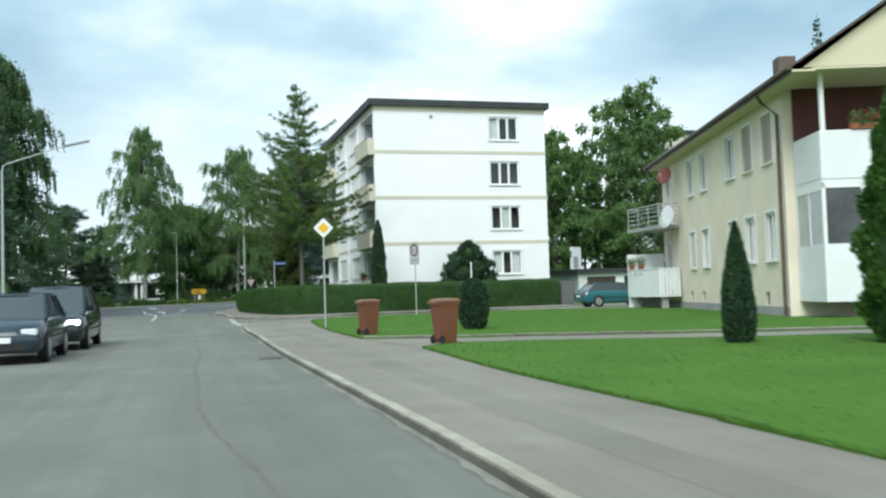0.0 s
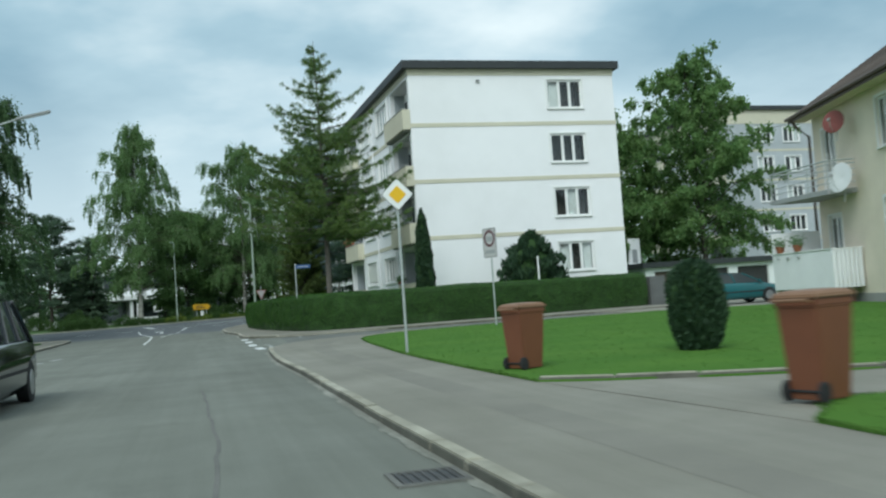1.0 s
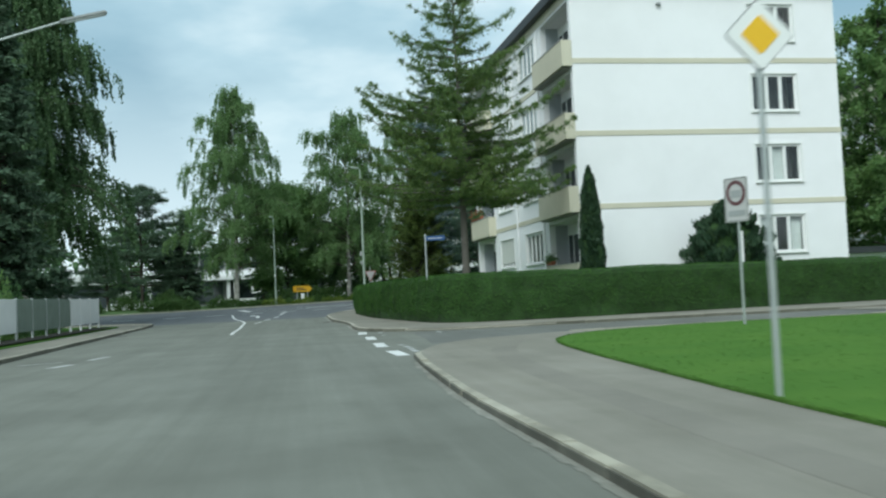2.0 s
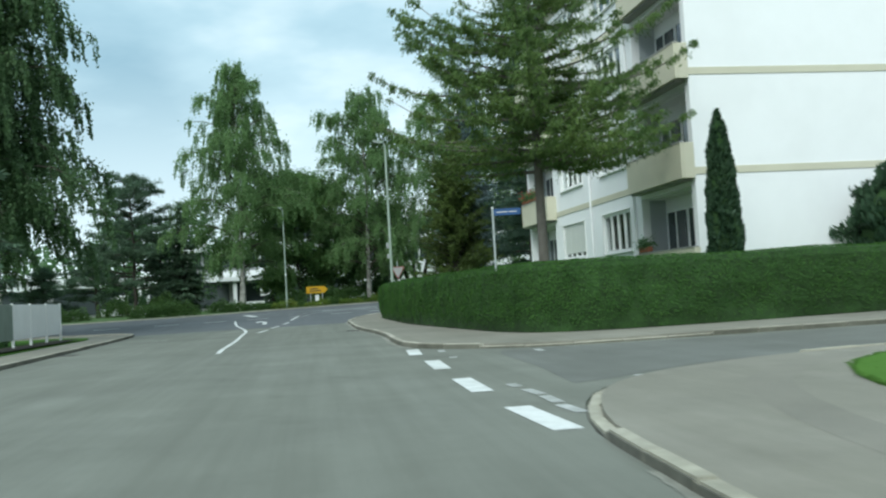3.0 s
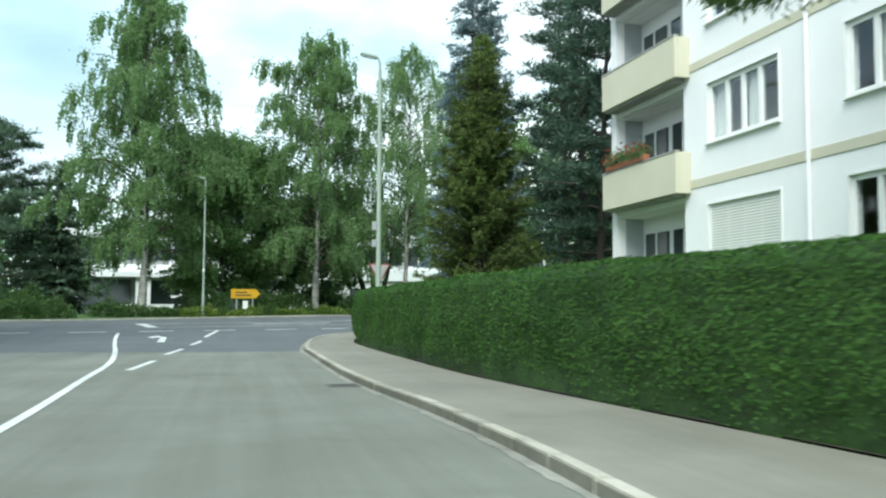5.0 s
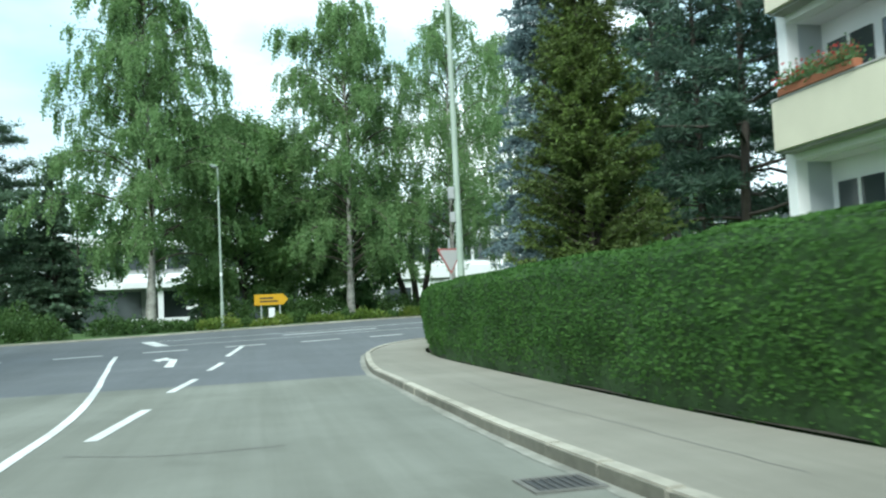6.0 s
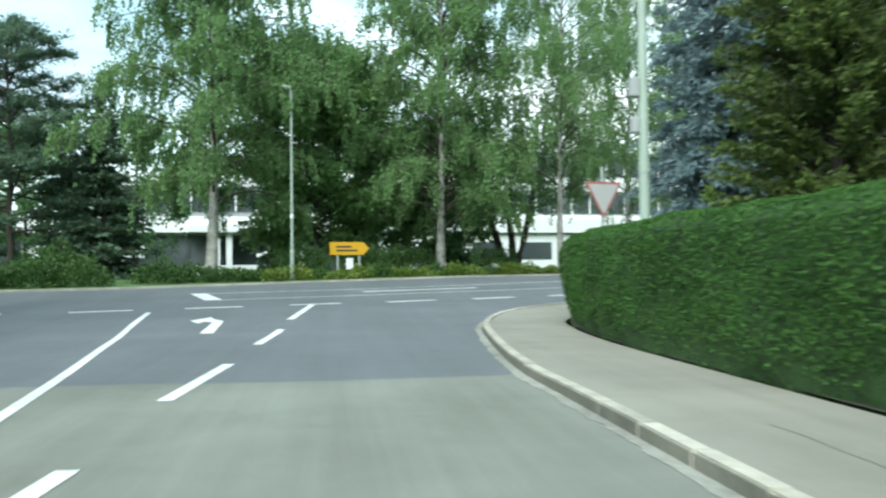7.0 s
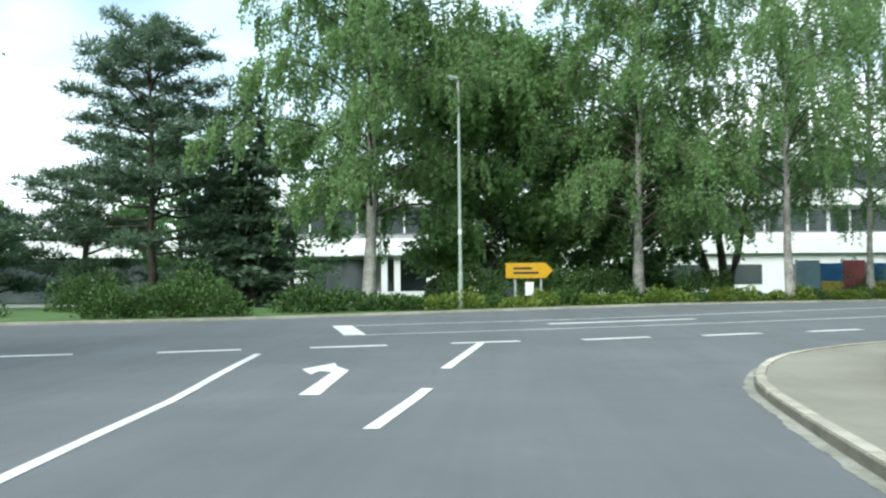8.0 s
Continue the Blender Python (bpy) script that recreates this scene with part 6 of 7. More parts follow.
broad(17.5, 121.0, 10.5, 4.6, 0.5, 72, M["leaf_dark"], M["bark"], "dark bushy tree behind the birches", "tree", n_limb=44, dense=0.85, size=0.30, r0=0.14)
broad(40.0, 112.0, 11.0, 4.6, 0.8, 73, M["leaf_broad"], M["bark"], "bushy green tree by the crossing road", "tree", n_limb=46, dense=0.9, size=0.28, r0=0.14)
broad(-1.0, 125.0, 8.0, 4.0, 0.5, 74, M["leaf_dark"], M["bark"], "dark bushy tree in front of the offices", "tree", n_limb=40, dense=0.60, size=0.30, r0=0.14)
broad(5.0, 124.0, 9.0, 3.8, 0.8, 26, M["leaf_dark"], M["bark"], "dark bushy tree in front of the offices", "tree", n_limb=34, dense=0.48, size=0.30, r0=0.14)
broad(-13.0, 121.0, 8.0, 3.6, 0.8, 27, M["leaf_broad"], M["bark"], "bushy green tree beyond the junction", "tree", n_limb=40, dense=0.54, size=0.30, r0=0.15)
broad(-16.0, 116.0, 12.0, 4.8, 1.0, 28, M["leaf_broad"], M["bark"], "bushy green tree beyond the junction", "tree", n_limb=40, dense=0.54, size=0.32, r0=0.15)

# trees on the near left
birch(-5.4, 85.0, 22.0, 6.2, 5.3, 31, M["leaf_birch_dark"], "huge birch overhanging the pavement with trailing twigs", 126, 1.7, 0.78, 0.19, 0.3, 0.9, 0.55)
conifer(-4.9, 72.0, 19.0, 3.4, 0.6, 32, M["needle_dark"], M["bark"], "tall dark spruce in a garden", step=0.36, per=10, twig=0.6, tw=0.13, density=1.2)
conifer(-10.5, 82.0, 14.0, 3.2, 0.6, 33, M["needle_dark"], M["bark"], "tall dark spruce in a garden", step=0.55, per=7, twig=0.65, tw=0.14)
broad(-13.0, 92.0, 13.0, 4.8, 1.2, 34, M["leaf_broad"], M["bark"], "broad green garden tree", "tree", n_limb=44, dense=0.54, size=0.32, r0=0.2)
birch(-9.0, 62.0, 12.0, 5.0, 1.2, 35, M["leaf_birch_dark"], "birch in a garden by the street", 50, 0.9, 0.8, 0.21, 0.18)

# trees of the corner garden
larch(14.55, 59.9, 15.35, 5.9, 4.75, 41, "tall larch with drooping olive boughs before the flats")
conifer(18.95, 83.6, 10.8, 2.9, 0.2, 42, M["needle_olive"], M["bark"], "broad olive-brown cypress behind the hedge", "conifer", step=0.24, per=13, sag=0.18, rise=0.5, twig=0.29, tw=0.066, density=1.2, power=0.62, hang=0.15, spray=4)
conifer(22.2, 92.6, 17.5, 2.6, 0.4, 43, M["needle_blue"], M["bark"], "blue spruce with two tops", "spruce", step=0.50, per=9, sag=0.35, twig=0.5, tw=0.08, density=1.3, hang=0.35, tops=2, power=0.62, spray=3)
pine(27.2, 86.4, 14.0, 3.4, 2.0, 76, M["needle_dark_shaded"], "dark pine behind the garden", 26)
conifer(24.6, 87.0, 15.5, 3.2, 1.6, 44, M["needle_dark_shaded"], M["bark"], "dark pine-like conifer behind the cypress", "conifer", step=0.5, per=7, twig=0.6, tw=0.07, power=0.6, spray=2)
pine(23.6, 83.4, 15.0, 3.6, 2.6, 45, M["needle_dark_shaded"], "tall dark pine beside the flats", 34)
pine(26.5, 92.0, 16.0, 3.6, 4.0, 46, M["needle_dark_shaded"], "tall dark pine behind the cypress", 34)
broad(32.0, 100.0, 14.0, 5.0, 1.0, 49, M["leaf_dark"], M["bark"], "dark broad tree behind the flats", "tree", n_limb=40, dense=0.54, size=0.34, r0=0.2)
clipped("columnar_thuja", 18.85, 57.0, [(0.44, 0.0), (0.49, 0.6), (0.47, 2.2), (0.40, 3.6), (0.30, 4.7), (0.17, 5.4), (0.03, 5.8)], 51, M["needle_thuja"], "slim dark columnar thuja at the corner of the flats", 9000, 0.10, 1.0, 0.08)
clipped("yew_bush", 25.4, 57.6, [(0.9, 0.0), (1.3, 0.9), (1.32, 2.1), (1.15, 3.0), (0.75, 3.7), (0.1, 4.4)], 52, M["needle_thuja"], "dark bushy yew in front of the white wall", 8000, 0.19, 1.3, 0.38)
clipped("round_arborvitae", 10.9, 24.45, [(0.22, 0.0), (0.36, 0.2), (0.44, 0.6), (0.44, 1.0), (0.36, 1.26), (0.18, 1.4), (0.03, 1.44)], 53, M["needle_thuja"], "dark rounded arborvitae standing on the lawn", 7000, 0.055, 0.9, 0.06)
clipped("cone_thuja", 11.45, 13.8, [(0.2, 0.0), (0.285, 0.25), (0.28, 0.8), (0.21, 1.35), (0.12, 1.8), (0.05, 2.1), (0.02, 2.22)], 54, M["needle_thuja"], "slim cone-shaped thuja on the lawn", 7000, 0.06, 1.0, 0.06)
clipped("garden_conifer", 13.3, 11.6, [(0.5, 0.0), (0.72, 0.5), (0.76, 1.6), (0.6, 2.8), (0.36, 3.8), (0.16, 4.5), (0.05, 4.8)], 55, M["hedge_leaf"], "dense green conifer by the house", 12000, 0.10, 0.8, 0.14)
clipped("garden_conifer", 13.6, 10.0, [(0.4, 0.0), (0.75, 0.4), (0.8, 1.2), (0.6, 2.2), (0.2, 3.0), (0.04, 3.2)], 56, M["hedge_leaf"], "dense green conifer by the house", 9000, 0.10, 0.8, 0.14)

# trees between the buildings
birch(45.0, 80.5, 16.5, 5.6, 1.8, 61, M["leaf_broad"], "spreading green tree behind the garages", 70, 0.45, 0.7, 0.26, 0.28, 0.75, 0.5, M["bark_grey"], 0.06, "tree")
birch(54.4, 79.6, 20.5, 8.0, 2.4, 62, M["leaf_broad"], "tall broad green tree behind the garages", 96, 0.45, 0.7, 0.27, 0.3, 0.75, 0.5, M["bark_grey"], 0.06, "tree")
birch(42.0, 90.0, 19.0, 6.0, 2.0, 63, M["leaf_birch"], "tall pale-leaved birch behind the flats", 64, 0.7, 0.8, 0.23, 0.22)
broad(38.0, 80.0, 13.0, 4.2, 1.0, 64, M["leaf_dark"], M["bark"], "dark tree beside the flats", "tree", n_limb=40, dense=0.60, size=0.32, r0=0.2)
birch(49.5, 82.5, 15.0, 5.6, 1.2, 65, M["leaf_broad"], "bushy green tree behind the garages", 60, 0.45, 0.75, 0.27, 0.2, 0.75, 0.5, M["bark_grey"], 0.06, "tree")
conifer(45.0, 45.4, 18.2, 2.0, 6.0, 66, M["needle_dark"], M["bark"], "tall narrow spruce behind the yellow house", step=0.5, per=7, twig=0.5, tw=0.14)


# low planting beyond the crossing road
def low_shrub(x, y, r, h, seed, leaf, label, group):
    rng = np.random.default_rng(seed)
    n = int(1050 * r * (h + 0.4))
    ob = thing("shrub", pose(x, y, gz(y) + 0.05), label, "shrub", group)
    p = unit(rng.normal(size=(n, 3))) * rng.uniform(0.55, 1.0, n)[:, None]
    p[:, 2] = np.abs(p[:, 2])
    lump = 1 + 0.25 * np.sin(p[:, 0] * 6 + seed) * np.cos(p[:, 1] * 5)
    c = p * np.array([r, r * 0.85, h]) * lump[:, None] + [0, 0, 0.03]
    part_data("foliage", quads_mesh("foliage", leaf_quads(c, p + rng.normal(size=(n, 3)) * 0.5 + [0, 0, 0.4], 0.13, 0.075, rng), leaf), ob)


k = 0
for x in np.arange(11.2, 34.0, 0.95):
    y = np.interp(x, [12, 20, 30, 60], [107.2, 110.6, 114.8, 127]) + 1.2 + 0.5 * math.sin(x * 2.1)
    low_shrub(x, y, 0.72 + 0.15 * math.sin(x * 3.3), 0.5 + 0.12 * math.sin(x * 1.7), 200 + k, M["shrub_yellow" if k % 3 != 2 else "shrub_green"], "low yellow-green shrub in the planted verge", "planted verge")
    k += 1
for x, y, r, h in ((1.3, 105.2, 1.1, 0.95), (2.7, 105.4, 1.2, 1.05), (4.2, 105.7, 1.2, 1.0), (6.9, 107.2, 1.1, 0.95), (8.1, 107.8, 1.1, 0.75), (9.4, 108.0, 1.0, 0.55), (10.2, 108.2, 0.9, 0.5), (-3.4, 106.5, 1.1, 0.9), (-5.0, 106.3, 1.3, 1.2), (-7.5, 106.0, 1.3, 1.1),
                   (12.8, 112.5, 1.6, 1.6), (16.0, 113.2, 1.6, 1.6), (18.0, 114.0, 1.6, 1.5), (22.6, 114.5, 1.5, 1.4), (-0.8, 110.0, 1.5, 1.4), (2.6, 110.5, 1.6, 1.5)):
    low_shrub(x, y, r, h, 300 + k, M["shrub_green"], "rounded dark green shrub on the verge", "verge shrubs")
    k += 1
for x, y, r, h in ((22.6, 122.5, 1.9, 2.4), (33.4, 123.0, 2.0, 1.8), (37.5, 122.0, 2.4, 2.8)):
    low_shrub(x, y, r, h, 340 + int(x), M["leaf_dark"], "tall dark shrub before the white wall", "wall shrubs")
low_shrub(-4.2, 59.0, 1.5, 2.2, 400, M["leaf_broad"], "bushy green shrub growing over the fence", "garden shrubs")
low_shrub(-4.2, 62.5, 1.7, 2.5, 401, M["leaf_broad"], "bushy green shrub growing over the fence", "garden shrubs")
low_shrub(-3.9, 66.0, 1.5, 2.2, 402, M["leaf_dark"], "bushy green shrub growing over the fence", "garden shrubs")
low_shrub(-3.4, 71.0, 1.3, 1.5, 403, M["leaf_dark"], "bushy green shrub behind the fence", "garden shrubs")


def far_woods():
    """Distant belt of trees closing the view."""
    rng = np.random.default_rng(77)
    cs = []
    spots = [(x, 158 + 10 * math.sin(x * 0.3) + rng.uniform(0, 20)) for x in np.arange(-130, 150, 5.0)]
    spots += [(-34 + rng.uniform(-12, 5), y) for y in np.arange(10, 150, 5.0)] + [(100 + rng.uniform(-8, 20), y) for y in np.arange(-20, 150, 6.0)] + [(x, -70 + rng.uniform(-20, 5)) for x in np.arange(-60, 110, 6.0)]
    for x, y in spots:
        h, r = rng.uniform(9, 15), rng.uniform(3.0, 4.8)
        n = 330
        p = unit(rng.normal(size=(n, 3))) * rng.uniform(0.5, 1.0, n)[:, None] * (1 + 0.2 * rng.normal(size=(n, 1)) * 0.5)
        cs.append(p * [r, r, h * 0.5] + [x, y, h * 0.52])
    c = np.concatenate(cs)
    me = quads_mesh("far_woods", leaf_quads(c, rng.normal(size=c.shape), 0.9, 0.6, rng), M["leaf_dark"])
    tagged(new("far_woods", me), "distant belt of dark green trees", "woods", kind="stuff")


far_woods()


def grass(name, outline, edge, n, z, seed, label):
    """Short blades over a lawn."""
    rng = np.random.default_rng(seed)
    o = np.array(outline)
    lo, hi = o.min(0), o.max(0)
    hi, lo = np.minimum(hi, [24, 46]), np.maximum(lo, [3, 1])
    p = rng.uniform(lo, hi, (n * 3, 2))
    x0, y0 = o[:, 0], o[:, 1]
    x1, y1 = np.roll(x0, -1), np.roll(y0, -1)
    inside = np.zeros(len(p), bool)
    for a, b, c, d in zip(x0, y0, x1, y1):
        with np.errstate(divide="ignore", invalid="ignore"):
            inside ^= ((b > p[:, 1]) != (d > p[:, 1])) & (p[:, 0] < (c - a) * (p[:, 1] - b) / (d - b + 1e-12) + a)
    p = p[inside][:n]
    k = len(p)
    c = np.concatenate([p, np.full((k, 1), z + 0.010)], 1)
    d = np.concatenate([rng.normal(size=(k, 2)), np.full((k, 1), 0.25)], 1)
    q = leaf_quads(c, d, 0.045, 0.013, rng, face=np.tile([0, 0, 1.0], (k, 1)))
    # longer tufts leaning over the edge
    e = np.array(resample(edge, 0.012))
    m = len(e)
    e = np.concatenate([e + rng.normal(size=(m, 2)) * 0.018 * (1 + np.sin(np.arange(m) * 0.05)[:, None]), np.full((m, 1), z + 0.004)], 1)
    t = leaf_quads(e, np.concatenate([rng.normal(size=(m, 2)) * 0.8, np.full((m, 1), 0.5)], 1), 0.06, 0.014, rng)
    me = quads_mesh(name, np.concatenate([q, t]), M["grass_blade"])
    tagged(new(name, me), label, "grass", kind="stuff")


grass("grass", LAWN_A, LAWN_EDGE[55:] + PATH_LOW, 22000, 0.095, 91, "short mown grass blades")
grass("grass", LAWN_B, LAWN_EDGE2, 24000, 0.095, 92, "short mown grass blades")

# ---- street furniture ----
def post(ob, h, r=0.03, material=None, name="post", z0=0.0):
    return part(name, tube(bmesh.new(), [(0, 0, z0), (0, 0, h)], [r, r], 12), material or M["steel"], ob)


def plate(outline, y0, y1):
    return prism(bmesh.new(), outline, y0, y1)


def rounded(pts, r, seg=4):
    """Outline with rounded corners."""
    out = []
    n = len(pts)
    for i in range(n):
        p, a, b = Vector(pts[i]), Vector(pts[i - 1]), Vector(pts[(i + 1) % n])
        u, v = (a - p).normalized(), (b - p).normalized()
        s, e = p + u * r, p + v * r
        for k in range(seg + 1):
            t = k / seg
            q = s * (1 - t) ** 2 + p * 2 * t * (1 - t) + e * t * t
            out.append((q.x, q.y))
    return out


def priority_sign():
    ob = thing("priority_sign", pose(8.29, 31.0, 0.07, 0, 0, -8), "yellow and white diamond priority sign on a steel post", "road sign")
    post(ob, 3.6)
    c = 3.42
    def dia(s):
        return rounded([(0, c - s), (s, c), (0, c + s), (-s, c)], s * 0.16)
    part("panel", plate(dia(0.345), -0.05, -0.035), M["sign_white"], ob, "white diamond panel")
    part("rim", plate(dia(0.356), -0.04, -0.032), M["sign_black"], ob)
    part("centre", plate(dia(0.195), -0.056, -0.05), M["sign_yellow"], ob, "yellow diamond")
    part("back", plate(dia(0.34), -0.035, -0.03), M["sign_grey"], ob)
    part("clamp", boxes((-0.05, 0.05, -0.035, 0.04, c - 0.14, c - 0.1), (-0.05, 0.05, -0.035, 0.04, c + 0.1, c + 0.14)), M["steel"], ob)


def zone_sign():
    ob = thing("zone_sign", pose(16.14, 43.1, 0.07, 0, 0, -68), "pale rectangular zone sign with a dark red ring on a post", "road sign")
    post(ob, 3.6)
    part("panel", plate(rounded([(-0.33, 2.5), (0.33, 2.5), (0.33, 3.58), (-0.33, 3.58)], 0.05), -0.05, -0.035), M["sign_pale"], ob)
    bm = bmesh.new()
    for k in range(28):
        a, b = 2 * math.pi * k / 28, 2 * math.pi * (k + 1) / 28
        q = [(r * math.cos(t), -0.056, 3.2 + r * 1.15 * math.sin(t)) for r, t in ((0.19, a), (0.27, a), (0.27, b), (0.19, b))]
        bm.faces.new([bm.verts.new(p) for p in q])
    part("ring", bm, M["ring_maroon"], ob, "dark red ring")
    part("numeral_bar", boxes((-0.15, 0.15, -0.057, -0.052, 3.09, 3.27)), M["sign_grey"], ob)
    part("word_bar", boxes((-0.24, 0.24, -0.057, -0.052, 2.64, 2.78)), M["sign_grey"], ob)
    part("border", boxes((-0.31, 0.31, -0.055, -0.051, 3.545, 3.56), (-0.31, 0.31, -0.055, -0.051, 2.52, 2.535), (-0.31, -0.295, -0.055, -0.051, 2.535, 3.545), (0.295, 0.31, -0.055, -0.051, 2.535, 3.545)), M["cabinet_grey"], ob)


def street_name_sign():
    ob = thing("street_name_sign", pose(12.2, 57.5, 0.06, 0, 0, -20), "dark blue street name plate on a grey post behind the hedge", "street sign")
    post(ob, 3.3, 0.03, M["steel"])
    part("plate", bev(boxes((0.02, 0.74, -0.012, 0.012, 3.1, 3.28)), 0.004), M["sign_blue"], ob, "blue name plate")
    part("lettering_bar", boxes((0.10, 0.40, -0.016, -0.012, 3.175, 3.205), (0.43, 0.64, -0.016, -0.012, 3.175, 3.205)), M["sign_pale"], ob)
    part("cap", lathe(bmesh.new(), [(0.034, 3.30), (0.034, 3.33), (0.01, 3.34)], 12), M["white_trim"], ob)


def yield_sign():
    y = 87.4
    ob = thing("yield_sign", pose(16.3, y, gz(y) + 0.05, 0, 0, 8), "red-bordered white triangle yield sign over the hedge", "road sign")
    post(ob, 3.15)
    def tri(s):
        h = 0.866 * s
        return rounded([(0, 2.56 - h * 0.62), (s / 2, 2.56 + h * 0.38), (-s / 2, 2.56 + h * 0.38)], 0.05)
    part("border", plate(tri(0.86), -0.05, -0.035), M["sign_red_dull"], ob, "red border")
    part("panel", plate(tri(0.71), -0.056, -0.05), M["sign_pale"], ob)
    part("extra_plate", bev(boxes((-0.21, 0.21, -0.05, -0.035, 1.7, 1.95)), 0.005), M["sign_white"], ob)
    part("extra_bar", boxes((-0.15, 0.15, -0.054, -0.05, 1.8, 1.85)), M["sign_black"], ob)


def direction_sign():
    y = 111.0
    ob = thing("direction_sign", pose(14.75, y, gz(y) + 0.05, 0, 0, 2), "yellow arrow-shaped direction sign on two posts", "road sign")
    for x in (-0.52, 0.45):
        p = post(ob, 1.55, 0.045, M["steel"])
        p.location = (x, 0.05, 0)
    part("panel", plate([(-0.88, 1.0), (0.62, 1.0), (0.88, 1.28), (0.62, 1.56), (-0.88, 1.56)], -0.03, 0.0), M["sign_orange"], ob, "yellow panel")
    part("lettering_bar", boxes((-0.6, 0.1, -0.034, -0.03, 1.32, 1.4), (-0.6, 0.35, -0.034, -0.03, 1.15, 1.23)), M["sign_black"], ob)
    part("notice", bev(boxes((-0.16, 0.16, -0.02, 0.0, 0.35, 0.85)), 0.01), M["sign_white"], ob, "white plate between the posts")


def street_lamp(x, y, h, rz, arm, label, material=None, head=0.7, lift=0.25, slim=1.0):
    m = material or M["lamp_green"]
    ob = thing("street_lamp", pose(x, y, gz(y) + 0.05, 0, 0, rz), label, "street lamp", "street lamps")
    part("pole", tube(bmesh.new(), [(0, 0, 0), (0, 0, 1.2), (0, 0, 1.25), (0, 0, h - 0.4)], [0.115 * slim, 0.11 * slim, 0.085 * slim, 0.055 * slim], 12), m, ob)
    part("arm", tube(bmesh.new(), [(0, 0, h - 0.4), (min(0.05, arm * 0.1), 0, h - 0.12), (min(0.25, arm * 0.5), 0, h), (arm, 0, h + lift)], [0.045, 0.04, 0.035, 0.03], 10), m, ob)
    bm = boxes((arm - 0.05, arm + head, -0.11, 0.11, -0.05, 0.06))
    bev(bm, 0.035, 2)
    hd = part("head", bm, M["sign_grey"] if material else m, ob, "flat lamp head")
    hd.matrix_basis = pose(0, 0, h + lift) @ pose(arm, 0, 0, 0, -math.degrees(math.atan2(lift, arm)) * 0.8, 0) @ pose(-arm, 0, 0)
    part("lens", boxes((arm + 0.1, arm + head - 0.08, -0.08, 0.08, -0.062, -0.05)), M["headlight"], hd)
    part("door", boxes((-0.03, 0.03, -0.095, -0.083, 0.5, 0.85)), m, ob)
    part("band", tube(bmesh.new(), [(0, 0, 2.55), (0, 0, 2.72)], [0.087 * slim, 0.087 * slim], 12), M["sign_white"] if slim < 1 else m, ob)
    return ob


priority_sign()
zone_sign()
street_name_sign()
yield_sign()
direction_sign()
lampR = street_lamp(14.95, 82.85, 9.4, 168, 0.12, "grey-green street lamp with a short arm", None, 0.55, 0.03)
part("traffic_box", bev(boxes((0.07, 0.22, -0.08, 0.08, 3.7, 4.0)), 0.02), M["sign_grey"], lampR, "grey box strapped to the pole")
part("traffic_box", bev(boxes((0.07, 0.20, -0.07, 0.07, 3.15, 3.4)), 0.02), M["sign_grey"], lampR)
street_lamp(-2.7, 51.0, 8.2, 0, 2.9, "tall street lamp with a long rising arm", M["steel"], 1.25, 0.95)
street_lamp(12.0, 108.5, 7.9, 190, 0.08, "slim street lamp beside the crossing road", None, 0.3, 0.02, 0.75)
wp = thing("garden_post", pose(24.7, 55.6, 0.05), "thin white post behind the hedge", "post")
post(wp, 2.95, 0.045, M["white_trim"])
part("cap", lathe(bmesh.new(), [(0.055, 2.95), (0.055, 3.0), (0.01, 3.02)], 12), M["white_trim"], wp)
gp = thing("meter_cabinet", pose(30.9, 54.2, 0.05, 0, 0, -4), "grey concrete cabinet at the end of the hedge", "cabinet")
part("body", bev(boxes((-0.45, 0.45, -0.3, 0.3, 0, 1.55)), 0.02), M["cabinet_grey"], gp)
part("door", bev(boxes((-0.36, 0.36, -0.32, -0.3, 0.15, 1.4)), 0.006), M["cabinet_grey"], gp)


